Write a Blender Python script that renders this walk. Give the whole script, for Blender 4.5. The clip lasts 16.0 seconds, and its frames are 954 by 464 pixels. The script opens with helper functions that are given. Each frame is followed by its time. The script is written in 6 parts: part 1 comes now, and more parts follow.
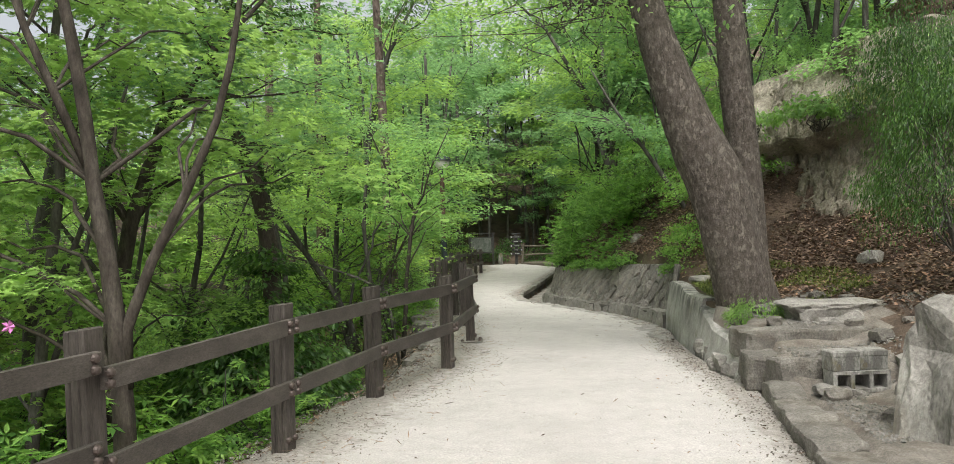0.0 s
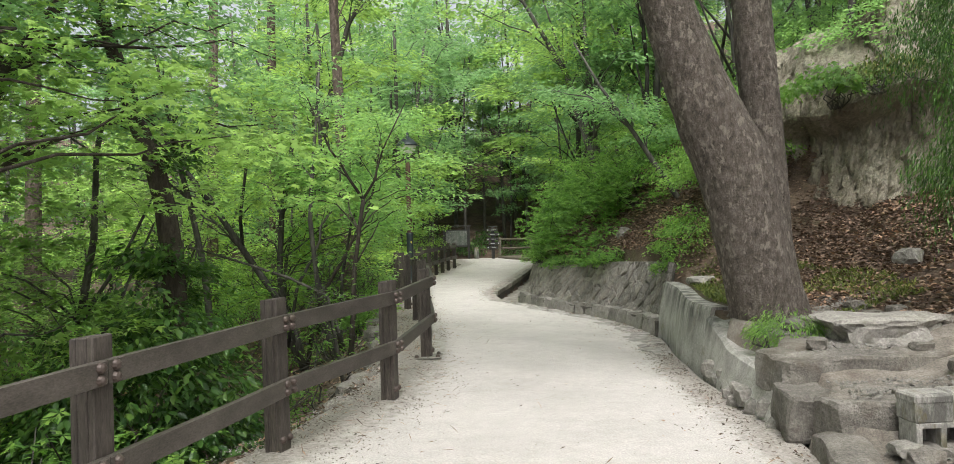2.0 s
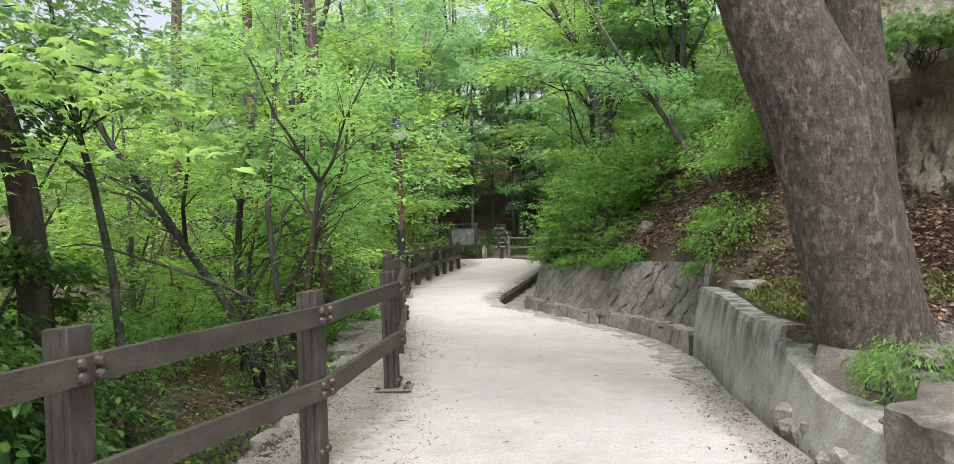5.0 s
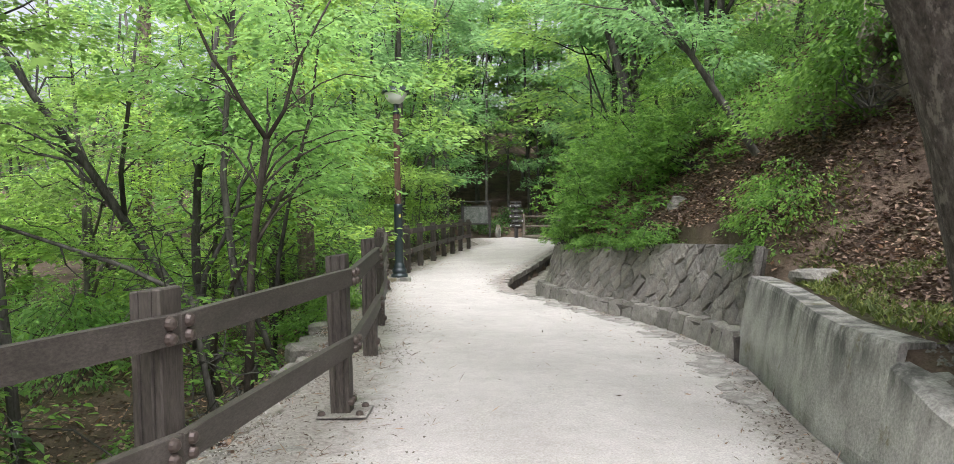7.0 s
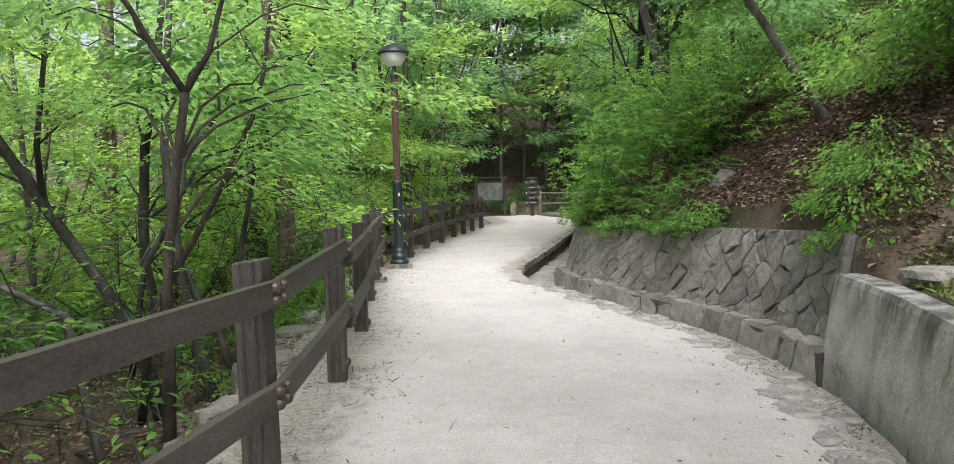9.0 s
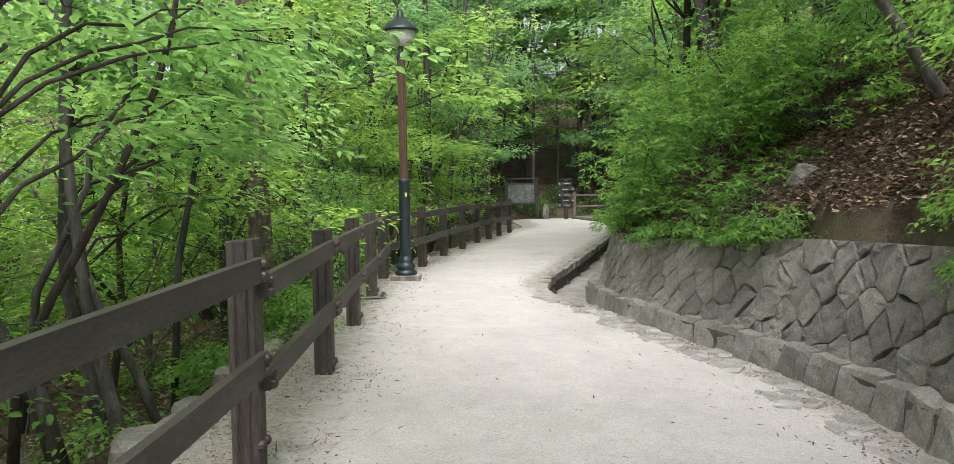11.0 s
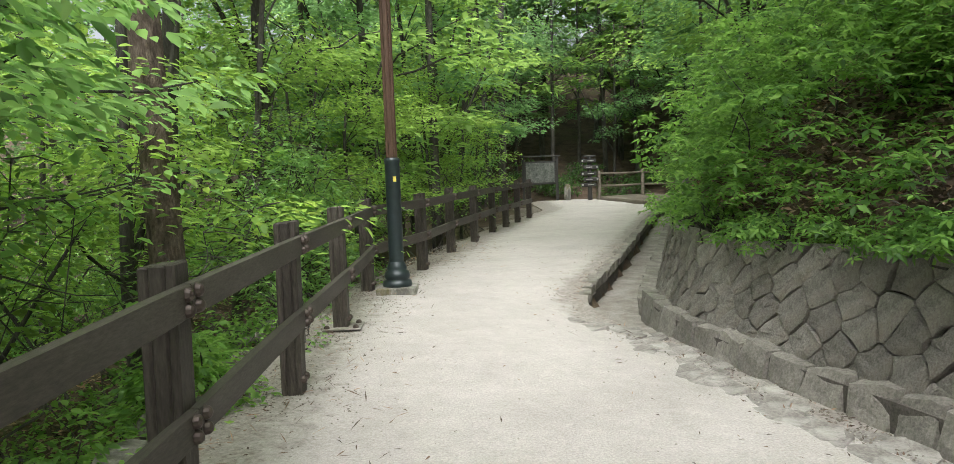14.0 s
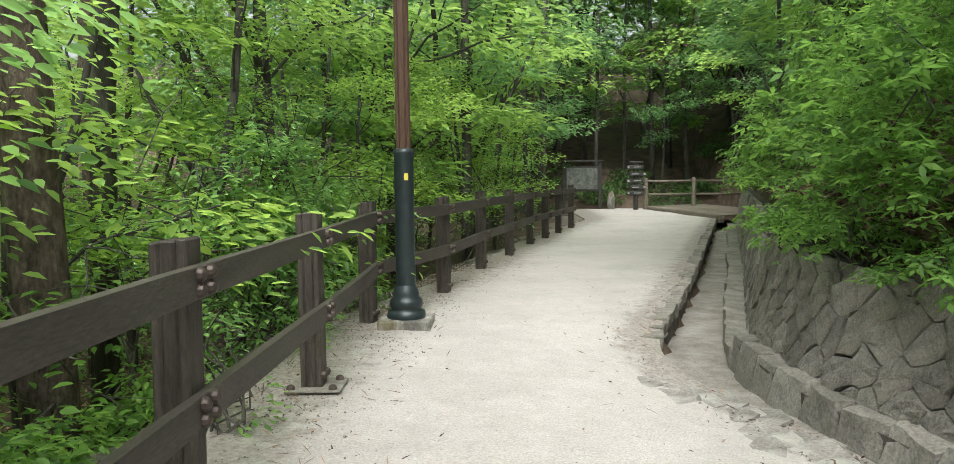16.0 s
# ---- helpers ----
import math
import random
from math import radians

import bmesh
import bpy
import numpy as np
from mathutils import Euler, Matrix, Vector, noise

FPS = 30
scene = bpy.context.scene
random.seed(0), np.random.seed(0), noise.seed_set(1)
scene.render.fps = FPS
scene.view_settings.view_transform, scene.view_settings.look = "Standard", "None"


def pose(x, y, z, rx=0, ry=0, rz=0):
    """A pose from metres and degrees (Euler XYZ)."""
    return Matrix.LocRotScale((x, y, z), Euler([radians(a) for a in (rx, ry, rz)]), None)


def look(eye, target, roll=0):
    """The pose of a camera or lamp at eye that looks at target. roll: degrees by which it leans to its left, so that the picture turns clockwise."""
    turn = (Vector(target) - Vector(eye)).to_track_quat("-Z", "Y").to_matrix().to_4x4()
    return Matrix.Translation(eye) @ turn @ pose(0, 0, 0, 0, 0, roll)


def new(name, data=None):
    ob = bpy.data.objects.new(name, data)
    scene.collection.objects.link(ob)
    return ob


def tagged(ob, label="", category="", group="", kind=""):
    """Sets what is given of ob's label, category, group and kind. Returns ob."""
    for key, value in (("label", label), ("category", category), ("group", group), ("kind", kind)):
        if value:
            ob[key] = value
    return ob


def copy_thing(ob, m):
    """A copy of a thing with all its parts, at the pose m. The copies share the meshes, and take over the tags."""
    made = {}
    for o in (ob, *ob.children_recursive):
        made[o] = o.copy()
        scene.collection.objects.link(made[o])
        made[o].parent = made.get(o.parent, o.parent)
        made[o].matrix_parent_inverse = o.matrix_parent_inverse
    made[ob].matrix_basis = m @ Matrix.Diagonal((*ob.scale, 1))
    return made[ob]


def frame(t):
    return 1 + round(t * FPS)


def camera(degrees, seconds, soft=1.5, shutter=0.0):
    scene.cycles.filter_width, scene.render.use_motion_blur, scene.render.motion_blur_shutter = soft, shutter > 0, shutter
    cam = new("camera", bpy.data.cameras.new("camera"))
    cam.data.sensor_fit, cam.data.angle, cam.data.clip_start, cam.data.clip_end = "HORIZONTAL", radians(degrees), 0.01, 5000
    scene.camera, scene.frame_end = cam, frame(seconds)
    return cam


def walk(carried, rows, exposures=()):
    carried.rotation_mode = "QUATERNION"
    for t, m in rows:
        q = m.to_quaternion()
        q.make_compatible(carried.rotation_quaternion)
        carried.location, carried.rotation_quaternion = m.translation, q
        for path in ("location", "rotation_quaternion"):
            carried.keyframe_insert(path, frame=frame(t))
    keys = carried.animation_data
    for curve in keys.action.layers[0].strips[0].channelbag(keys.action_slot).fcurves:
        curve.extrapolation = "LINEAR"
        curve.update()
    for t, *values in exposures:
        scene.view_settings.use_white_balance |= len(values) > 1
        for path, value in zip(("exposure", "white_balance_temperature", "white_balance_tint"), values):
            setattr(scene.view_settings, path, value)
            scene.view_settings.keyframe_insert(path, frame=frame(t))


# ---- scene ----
cam = camera(64.0, 16.0, soft=0.75)
PATH = [
    (0, (-0.261, -1.446, 1.537), (-0.03, 0.541, 1.557), -1.8),
    (0.5, (-0.115, -0.934, 1.506), (0.141, 1.049, 1.511), -2.6),
    (1, (0.111, -0.277, 1.479), (0.345, 1.709, 1.442), -2.0),
    (1.5, (0.095, 0.075, 1.53), (0.397, 2.051, 1.484), -2.1),
    (2, (0.245, 0.566, 1.547), (0.528, 2.546, 1.546), -1.6),
    (2.5, (0.368, 1.007, 1.571), (0.621, 2.99, 1.595), -0.8),
    (3, (0.46, 1.374, 1.542), (0.774, 3.35, 1.544), -0.8),
    (3.5, (0.56, 1.819, 1.534), (0.805, 3.803, 1.6), -0.6),
    (4, (0.611, 2.132, 1.513), (0.866, 4.115, 1.528), -2.2),
    (4.2, (0.656, 2.231, 1.504), (0.918, 4.214, 1.507), -2.0),
    (6.3, (1.207, 4.114, 1.376), (1.422, 6.103, 1.374), -1.2),
    (6.5, (1.254, 4.265, 1.376), (1.448, 6.255, 1.355), -1.8),
    (7, (1.354, 4.745, 1.382), (1.554, 6.735, 1.328), -1.1),
    (7.5, (1.449, 5.208, 1.389), (1.651, 7.195, 1.29), -1.7),
    (8, (1.544, 5.678, 1.371), (1.681, 7.668, 1.228), -1.9),
    (8.5, (1.61, 6.124, 1.43), (1.734, 8.118, 1.321), -1.6),
    (9, (1.662, 6.588, 1.399), (1.817, 8.579, 1.284), -1.4),
    (9.2, (1.688, 6.806, 1.398), (1.825, 8.8, 1.307), -1.7),
    (11.3, (2.097, 8.752, 1.346), (2.132, 10.748, 1.23), -1.1),
    (11.5, (2.103, 8.913, 1.356), (2.114, 10.909, 1.234), -1.1),
    (12, (2.129, 9.445, 1.321), (2.089, 11.441, 1.201), -0.5),
    (12.5, (2.091, 9.983, 1.315), (1.996, 11.974, 1.153), -1.4),
    (13, (2.094, 10.379, 1.35), (1.974, 12.368, 1.17), -4.3),
    (13.5, (2.149, 10.972, 1.363), (2.088, 12.963, 1.189), -2.0),
    (14, (2.195, 11.548, 1.375), (2.213, 13.542, 1.216), -2.2),
    (14.5, (2.22, 12.096, 1.38), (2.273, 14.09, 1.233), -0.9),
    (15, (2.305, 12.58, 1.392), (2.302, 14.575, 1.254), 1.0),
    (15.5, (2.28, 13.133, 1.397), (2.234, 15.126, 1.249), 0.3),
    (16, (2.205, 13.728, 1.308), (2.132, 15.721, 1.165), -0.7),
]
walk(cam, [(t, look(eye, target, roll)) for t, eye, target, roll in PATH], exposures=[(0.0, 0.48, 6450, 8), (4.0, 0.76, 6250, 12), (8.0, 0.86, 6100, 16), (11.5, 0.81, 6230, 13), (14.0, 0.70, 6330, 10), (16.0, 0.80, 6300, 10)])


# ---- world, sun ----
SUN_EL, SUN_AZ = 60.0, 182.0
world = bpy.data.worlds.new("world")
scene.world = world
world.use_nodes = True
wn = world.node_tree.nodes
sky = wn.new("ShaderNodeTexSky")
sky.sky_type = 'NISHITA'
sky.sun_disc = False
sky.sun_elevation = radians(SUN_EL)
sky.sun_rotation = radians(SUN_AZ)
sky.dust_density = 7.0
sky.air_density = 0.8
sky.ozone_density = 1.0
wn["Background"].inputs[1].default_value = 0.15
haze = wn.new("ShaderNodeHueSaturation")
haze.inputs["Saturation"].default_value = 0.22
haze.inputs["Value"].default_value = 1.25
world.node_tree.links.new(sky.outputs[0], haze.inputs["Color"])
world.node_tree.links.new(haze.outputs[0], wn["Background"].inputs[0])
sun = new("sun", bpy.data.lights.new("sun", 'SUN'))
sun.data.energy = 1.2
sun.data.angle = radians(40)
sun.data.color = (1.0, 0.98, 0.95)
sun_dir = Vector((math.sin(radians(SUN_AZ)) * math.cos(radians(SUN_EL)), math.cos(radians(SUN_AZ)) * math.cos(radians(SUN_EL)), math.sin(radians(SUN_EL))))
sun.matrix_world = look(sun_dir * 60, (0, 0, 0))


# ---- materials ----
def mat(name, build):
    m = bpy.data.materials.new(name)
    m.use_nodes = True
    nt = m.node_tree
    b = nt.nodes["Principled BSDF"]

    def n(kind, **props):
        node = nt.nodes.new(kind)
        for k, v in props.items():
            node.inputs[k.replace("_", " ")].default_value = v
        return node
    build(nt, b, n, nt.links.new)
    return m


def ramp(nt, stops):
    r = nt.nodes.new("ShaderNodeValToRGB")
    el = r.color_ramp.elements
    while len(el) < len(stops):
        el.new(0.5)
    for e, (p, c) in zip(el, stops):
        e.position, e.color = p, (*c, 1)
    return r


def mixed(nt, link, fac, a, b, mode='MIX'):
    x = nt.nodes.new("ShaderNodeMix")
    x.data_type, x.blend_type = 'RGBA', mode
    for sock, v in ((x.inputs[0], fac), (x.inputs[6], a), (x.inputs[7], b)):
        if isinstance(v, (int, float)):
            sock.default_value = v
        elif isinstance(v, tuple):
            sock.default_value = (*v, 1)
        else:
            link(v, sock)
    return x.outputs[2]


def rough_surface(name, dark, mid, light, scale=3.0, fine=40.0, rough=0.9, bump=0.3, dist=0.01, tone=0.25, stain=None, stain_scale=1.2, stain2=None, stretch=(1, 1, 1), coord="Object", edge=(0.52, 0.68)):
    """Two-scale noise colour with relief; tone varies it from piece to piece."""
    def build(nt, b, n, link):
        tc = nt.nodes.new("ShaderNodeTexCoord")
        mp = nt.nodes.new("ShaderNodeMapping")
        mp.inputs["Scale"].default_value = stretch
        if coord == "World":
            geo = nt.nodes.new("ShaderNodeNewGeometry")
            link(geo.outputs["Position"], mp.inputs[0])
        else:
            link(tc.outputs["Object"], mp.inputs[0])
        big = n("ShaderNodeTexNoise", Scale=scale, Detail=6.0, Roughness=0.6)
        small = n("ShaderNodeTexNoise", Scale=fine, Detail=5.0, Roughness=0.7)
        link(mp.outputs[0], big.inputs[0]), link(mp.outputs[0], small.inputs[0])
        r1 = ramp(nt, [(0.3, dark), (0.5, mid), (0.72, light)])
        link(big.outputs[0], r1.inputs[0])
        r2 = ramp(nt, [(0.3, (0.55, 0.55, 0.55)), (0.7, (1.25, 1.25, 1.25))])
        link(small.outputs[0], r2.inputs[0])
        col = mixed(nt, link, 1.0, r1.outputs[0], r2.outputs[0], 'MULTIPLY')
        if stain:
            s = n("ShaderNodeTexNoise", Scale=stain_scale, Detail=8.0, Roughness=0.65)
            link(mp.outputs[0], s.inputs[0])
            rs = ramp(nt, [(edge[0], (0, 0, 0)), (edge[1], (0.85, 0.85, 0.85))])
            link(s.outputs[0], rs.inputs[0])
            col = mixed(nt, link, rs.outputs[0], col, stain)
        if stain2:
            s2 = n("ShaderNodeTexNoise", Scale=stain_scale * 0.8, Detail=8.0, Roughness=0.7)
            shift = nt.nodes.new("ShaderNodeVectorMath")
            shift.inputs[1].default_value = (7.3, 2.1, 4.4)
            link(mp.outputs[0], shift.inputs[0]), link(shift.outputs[0], s2.inputs[0])
            rs2 = ramp(nt, [(0.55, (0, 0, 0)), (0.62, (0.8, 0.8, 0.8))])
            link(s2.outputs[0], rs2.inputs[0])
            col = mixed(nt, link, rs2.outputs[0], col, stain2)
        if tone:
            oi = nt.nodes.new("ShaderNodeObjectInfo")
            rr = ramp(nt, [(0.0, (1 - tone,) * 3), (1.0, (1 + tone,) * 3)])
            link(oi.outputs["Random"], rr.inputs[0])
            col = mixed(nt, link, 1.0, col, rr.outputs[0], 'MULTIPLY')
        link(col, b.inputs["Base Color"])
        b.inputs["Roughness"].default_value = rough
        b.inputs["Specular IOR Level"].default_value = 0.25
        add = nt.nodes.new("ShaderNodeMath")
        link(big.outputs[0], add.inputs[0]), link(small.outputs[0], add.inputs[1])
        bp = n("ShaderNodeBump", Strength=bump, Distance=dist)
        link(add.outputs[0], bp.inputs["Height"]), link(bp.outputs[0], b.inputs["Normal"])
    return mat(name, build)


def streaked_concrete(name):
    """Old wall concrete: pale base, black water streaks that run down from the coping, a few mossy patches."""
    def build(nt, b, n, link):
        geo = nt.nodes.new("ShaderNodeNewGeometry")

        def grain(scale, stretch, detail=6.0, rough=0.62):
            mp = nt.nodes.new("ShaderNodeMapping")
            mp.inputs["Scale"].default_value = stretch
            link(geo.outputs["Position"], mp.inputs[0])
            t = n("ShaderNodeTexNoise", Scale=scale, Detail=detail, Roughness=rough)
            link(mp.outputs[0], t.inputs[0])
            return t.outputs[0]
        blotch, fine = grain(3.2, (1, 1, 1)), grain(55.0, (1, 1, 1), 4.0, 0.7)
        r1 = ramp(nt, [(0.3, (0.26, 0.246, 0.22)), (0.5, (0.38, 0.362, 0.328)), (0.7, (0.49, 0.47, 0.43))])
        link(blotch, r1.inputs[0])
        r2 = ramp(nt, [(0.3, (0.6, 0.6, 0.6)), (0.7, (1.2, 1.2, 1.2))])
        link(fine, r2.inputs[0])
        col = mixed(nt, link, 1.0, r1.outputs[0], r2.outputs[0], 'MULTIPLY')
        runs = ramp(nt, [(0.44, (0, 0, 0)), (0.58, (1, 1, 1))])
        link(grain(1.0, (3.6, 3.6, 0.9), 9.0, 0.72), runs.inputs[0])
        sep = nt.nodes.new("ShaderNodeSeparateXYZ")
        link(geo.outputs["Position"], sep.inputs[0])
        wave = nt.nodes.new("ShaderNodeMath")
        wave.operation = 'MULTIPLY_ADD'
        link(grain(2.0, (1, 1, 0.3)), wave.inputs[0])
        wave.inputs[1].default_value = 0.7
        link(sep.outputs["Z"], wave.inputs[2])
        reach = ramp(nt, [(0.60, (0, 0, 0)), (0.90, (0.95, 0.95, 0.95))])
        link(wave.outputs[0], reach.inputs[0])
        wet = mixed(nt, link, 1.0, runs.outputs[0], reach.outputs[0], 'MULTIPLY')
        col = mixed(nt, link, wet, col, (0.075, 0.073, 0.064))
        moss = ramp(nt, [(0.60, (0, 0, 0)), (0.66, (0.75, 0.75, 0.75))])
        link(grain(2.6, (1, 1, 0.8), 8.0, 0.7), moss.inputs[0])
        col = mixed(nt, link, moss.outputs[0], col, (0.14, 0.125, 0.05))
        link(col, b.inputs["Base Color"])
        b.inputs["Roughness"].default_value = 0.92
        add = nt.nodes.new("ShaderNodeMath")
        link(blotch, add.inputs[0]), link(fine, add.inputs[1])
        bp = n("ShaderNodeBump", Strength=0.9, Distance=0.014)
        link(add.outputs[0], bp.inputs["Height"]), link(bp.outputs[0], b.inputs["Normal"])
    return mat(name, build)


def leaf_material(name, dark, light, through_col, share=0.45, gloss=0.45):
    """Leaves: diffuse and light passing through, colour varied leaf by leaf and tree by tree."""
    def build(nt, b, n, link):
        geo = nt.nodes.new("ShaderNodeNewGeometry")
        oi = nt.nodes.new("ShaderNodeObjectInfo")
        cl = n("ShaderNodeTexNoise", Scale=0.9, Detail=2.0)
        link(geo.outputs["Position"], cl.inputs[0])
        a = nt.nodes.new("ShaderNodeMath")
        a.operation = 'MULTIPLY_ADD'
        link(geo.outputs["Random Per Island"], a.inputs[0])
        a.inputs[1].default_value = 0.85
        a2 = nt.nodes.new("ShaderNodeMath")
        a2.operation = 'MULTIPLY_ADD'
        link(cl.outputs[0], a2.inputs[0])
        a2.inputs[1].default_value = 0.7
        a3 = nt.nodes.new("ShaderNodeMath")
        a3.operation = 'MULTIPLY_ADD'
        link(oi.outputs["Random"], a3.inputs[0])
        a3.inputs[1].default_value, a3.inputs[2].default_value = 0.25, -0.36
        link(a3.outputs[0], a2.inputs[2]), link(a2.outputs[0], a.inputs[2])
        lime = (light[0] * 1.5, light[1] * 1.3, light[2] * 1.1)
        r = ramp(nt, [(0.0, tuple(c * 0.7 for c in dark)), (0.35, dark), (0.75, light), (1.0, lime)])
        link(a.outputs[0], r.inputs[0])
        link(r.outputs[0], b.inputs["Base Color"])
        b.inputs["Roughness"].default_value = gloss
        b.inputs["Specular IOR Level"].default_value = 0.35
        tr = nt.nodes.new("ShaderNodeBsdfTranslucent")
        tcol = mixed(nt, link, 0.55, r.outputs[0], through_col)
        link(tcol, tr.inputs[0])
        mx = nt.nodes.new("ShaderNodeMixShader")
        mx.inputs[0].default_value = share
        link(b.outputs[0], mx.inputs[1]), link(tr.outputs[0], mx.inputs[2])
        link(mx.outputs[0], nt.nodes["Material Output"].inputs[0])
    return mat(name, build)


def plain(name, col, rough=0.5, metal=0.0, vary=0.2, scale=12.0, bump=0.1):
    def build(nt, b, n, link):
        tc = nt.nodes.new("ShaderNodeTexCoord")
        s = n("ShaderNodeTexNoise", Scale=scale, Detail=5.0, Roughness=0.6)
        link(tc.outputs["Object"], s.inputs[0])
        r = ramp(nt, [(0.3, tuple(c * (1 - vary) for c in col)), (0.7, tuple(min(1, c * (1 + vary)) for c in col))])
        link(s.outputs[0], r.inputs[0]), link(r.outputs[0], b.inputs["Base Color"])
        b.inputs["Roughness"].default_value, b.inputs["Metallic"].default_value = rough, metal
        bp = n("ShaderNodeBump", Strength=bump, Distance=0.003)
        link(s.outputs[0], bp.inputs["Height"]), link(bp.outputs[0], b.inputs["Normal"])
    return mat(name, build)


def packed_sand(name):
    """Pale packed sand; towards the path's edges it breaks up into grey-brown grit and crumbs."""
    def build(nt, b, n, link):
        geo = nt.nodes.new("ShaderNodeNewGeometry")

        def grain(scale, detail=6.0, rough=0.62):
            t = n("ShaderNodeTexNoise", Scale=scale, Detail=detail, Roughness=rough)
            link(geo.outputs["Position"], t.inputs[0])
            return t.outputs[0]
        wide, mid, fine = grain(0.8), grain(6.0, 8.0, 0.7), grain(75.0, 5.0, 0.7)
        r1 = ramp(nt, [(0.3, (0.425, 0.396, 0.368)), (0.5, (0.482, 0.451, 0.421)), (0.72, (0.53, 0.498, 0.468))])
        link(wide, r1.inputs[0])
        r2 = ramp(nt, [(0.3, (0.68, 0.68, 0.68)), (0.7, (1.2, 1.2, 1.2))])
        link(fine, r2.inputs[0])
        col = mixed(nt, link, 1.0, r1.outputs[0], r2.outputs[0], 'MULTIPLY')
        r3 = ramp(nt, [(0.35, (0.92, 0.915, 0.905)), (0.6, (1.02, 1.02, 1.02))])
        link(mid, r3.inputs[0])
        col = mixed(nt, link, 1.0, col, r3.outputs[0], 'MULTIPLY')
        at = nt.nodes.new("ShaderNodeAttribute")
        at.attribute_name = "grit"
        add = nt.nodes.new("ShaderNodeMath")
        add.operation = 'MULTIPLY_ADD'
        link(mid, add.inputs[0])
        add.inputs[1].default_value = 1.1
        link(at.outputs["Fac"], add.inputs[2])
        r4 = ramp(nt, [(0.78, (0, 0, 0)), (1.0, (0.8, 0.8, 0.8))])
        link(add.outputs[0], r4.inputs[0])
        r5 = ramp(nt, [(0.35, (0.15, 0.128, 0.105)), (0.65, (0.36, 0.33, 0.295))])
        link(grain(28.0, 5.0, 0.7), r5.inputs[0])
        col = mixed(nt, link, r4.outputs[0], col, r5.outputs[0])
        link(col, b.inputs["Base Color"])
        b.inputs["Roughness"].default_value = 0.95
        b.inputs["Specular IOR Level"].default_value = 0.2
        sm = nt.nodes.new("ShaderNodeMath")
        link(mid, sm.inputs[0]), link(fine, sm.inputs[1])
        bp = n("ShaderNodeBump", Strength=1.0, Distance=0.012)
        link(sm.outputs[0], bp.inputs["Height"]), link(bp.outputs[0], b.inputs["Normal"])
    return mat(name, build)


M_SAND = packed_sand("packed_sand")
M_EARTH = rough_surface("leaf_litter_soil", (0.05, 0.036, 0.026), (0.105, 0.075, 0.053), (0.18, 0.13, 0.094), scale=2.0, fine=30, bump=0.9, dist=0.03, tone=0, stain=(0.05, 0.065, 0.02), stain_scale=0.5)
M_GRIT = rough_surface("gritty_soil", (0.12, 0.104, 0.084), (0.19, 0.168, 0.14), (0.28, 0.253, 0.216), scale=5.0, fine=55, bump=1.0, dist=0.015, tone=0, stain=(0.11, 0.088, 0.066), stain_scale=3.0)
M_APRON = rough_surface("sandy_flagstone", (0.30, 0.275, 0.24), (0.38, 0.352, 0.315), (0.47, 0.44, 0.40), scale=4.0, fine=60, bump=0.8, dist=0.01, tone=0.15, stain=(0.52, 0.485, 0.44), stain_scale=4.0)
M_MARGIN = rough_surface("gritty_sand", (0.21, 0.192, 0.165), (0.30, 0.278, 0.246), (0.39, 0.367, 0.333), scale=3.5, fine=65, bump=1.0, dist=0.014, tone=0, stain=(0.21, 0.185, 0.155), stain_scale=6.0, edge=(0.5, 0.66))
M_FLAG = rough_surface("grey_flagstone", (0.21, 0.196, 0.175), (0.285, 0.268, 0.242), (0.37, 0.35, 0.32), scale=4.0, fine=50, bump=1.0, dist=0.014, tone=0.18, stain=(0.40, 0.38, 0.35), stain_scale=5.0, edge=(0.5, 0.7))
M_STONE = rough_surface("granite_rubble", (0.150, 0.138, 0.121), (0.245, 0.229, 0.204), (0.355, 0.334, 0.30), scale=7.0, fine=70, bump=1.0, dist=0.03, tone=0.24, stain=(0.185, 0.155, 0.122), stain_scale=3.0, edge=(0.52, 0.72))
M_STEP = rough_surface("dirty_granite", (0.115, 0.104, 0.087), (0.19, 0.174, 0.15), (0.29, 0.27, 0.235), scale=4.0, fine=50, bump=1.0, dist=0.02, tone=0.2, stain=(0.09, 0.075, 0.055), stain_scale=3.0, edge=(0.5, 0.66))
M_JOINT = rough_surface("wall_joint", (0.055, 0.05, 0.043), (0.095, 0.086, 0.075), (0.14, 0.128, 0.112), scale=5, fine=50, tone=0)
M_KERB = rough_surface("kerb_granite", (0.145, 0.134, 0.117), (0.225, 0.21, 0.185), (0.315, 0.296, 0.264), scale=4.0, fine=45, bump=0.8, dist=0.012, tone=0.2, stain=(0.115, 0.108, 0.08), stain_scale=2.6)
M_CONC = rough_surface("old_concrete", (0.185, 0.175, 0.155), (0.315, 0.30, 0.27), (0.44, 0.42, 0.38), scale=2.6, fine=44, bump=0.9, dist=0.012, tone=0.1, stain=(0.07, 0.068, 0.058), stain_scale=1.5, stain2=(0.125, 0.105, 0.045), stretch=(1.6, 1.6, 0.7), edge=(0.50, 0.60))
M_WALLCONC = streaked_concrete("streaked_wall_concrete")
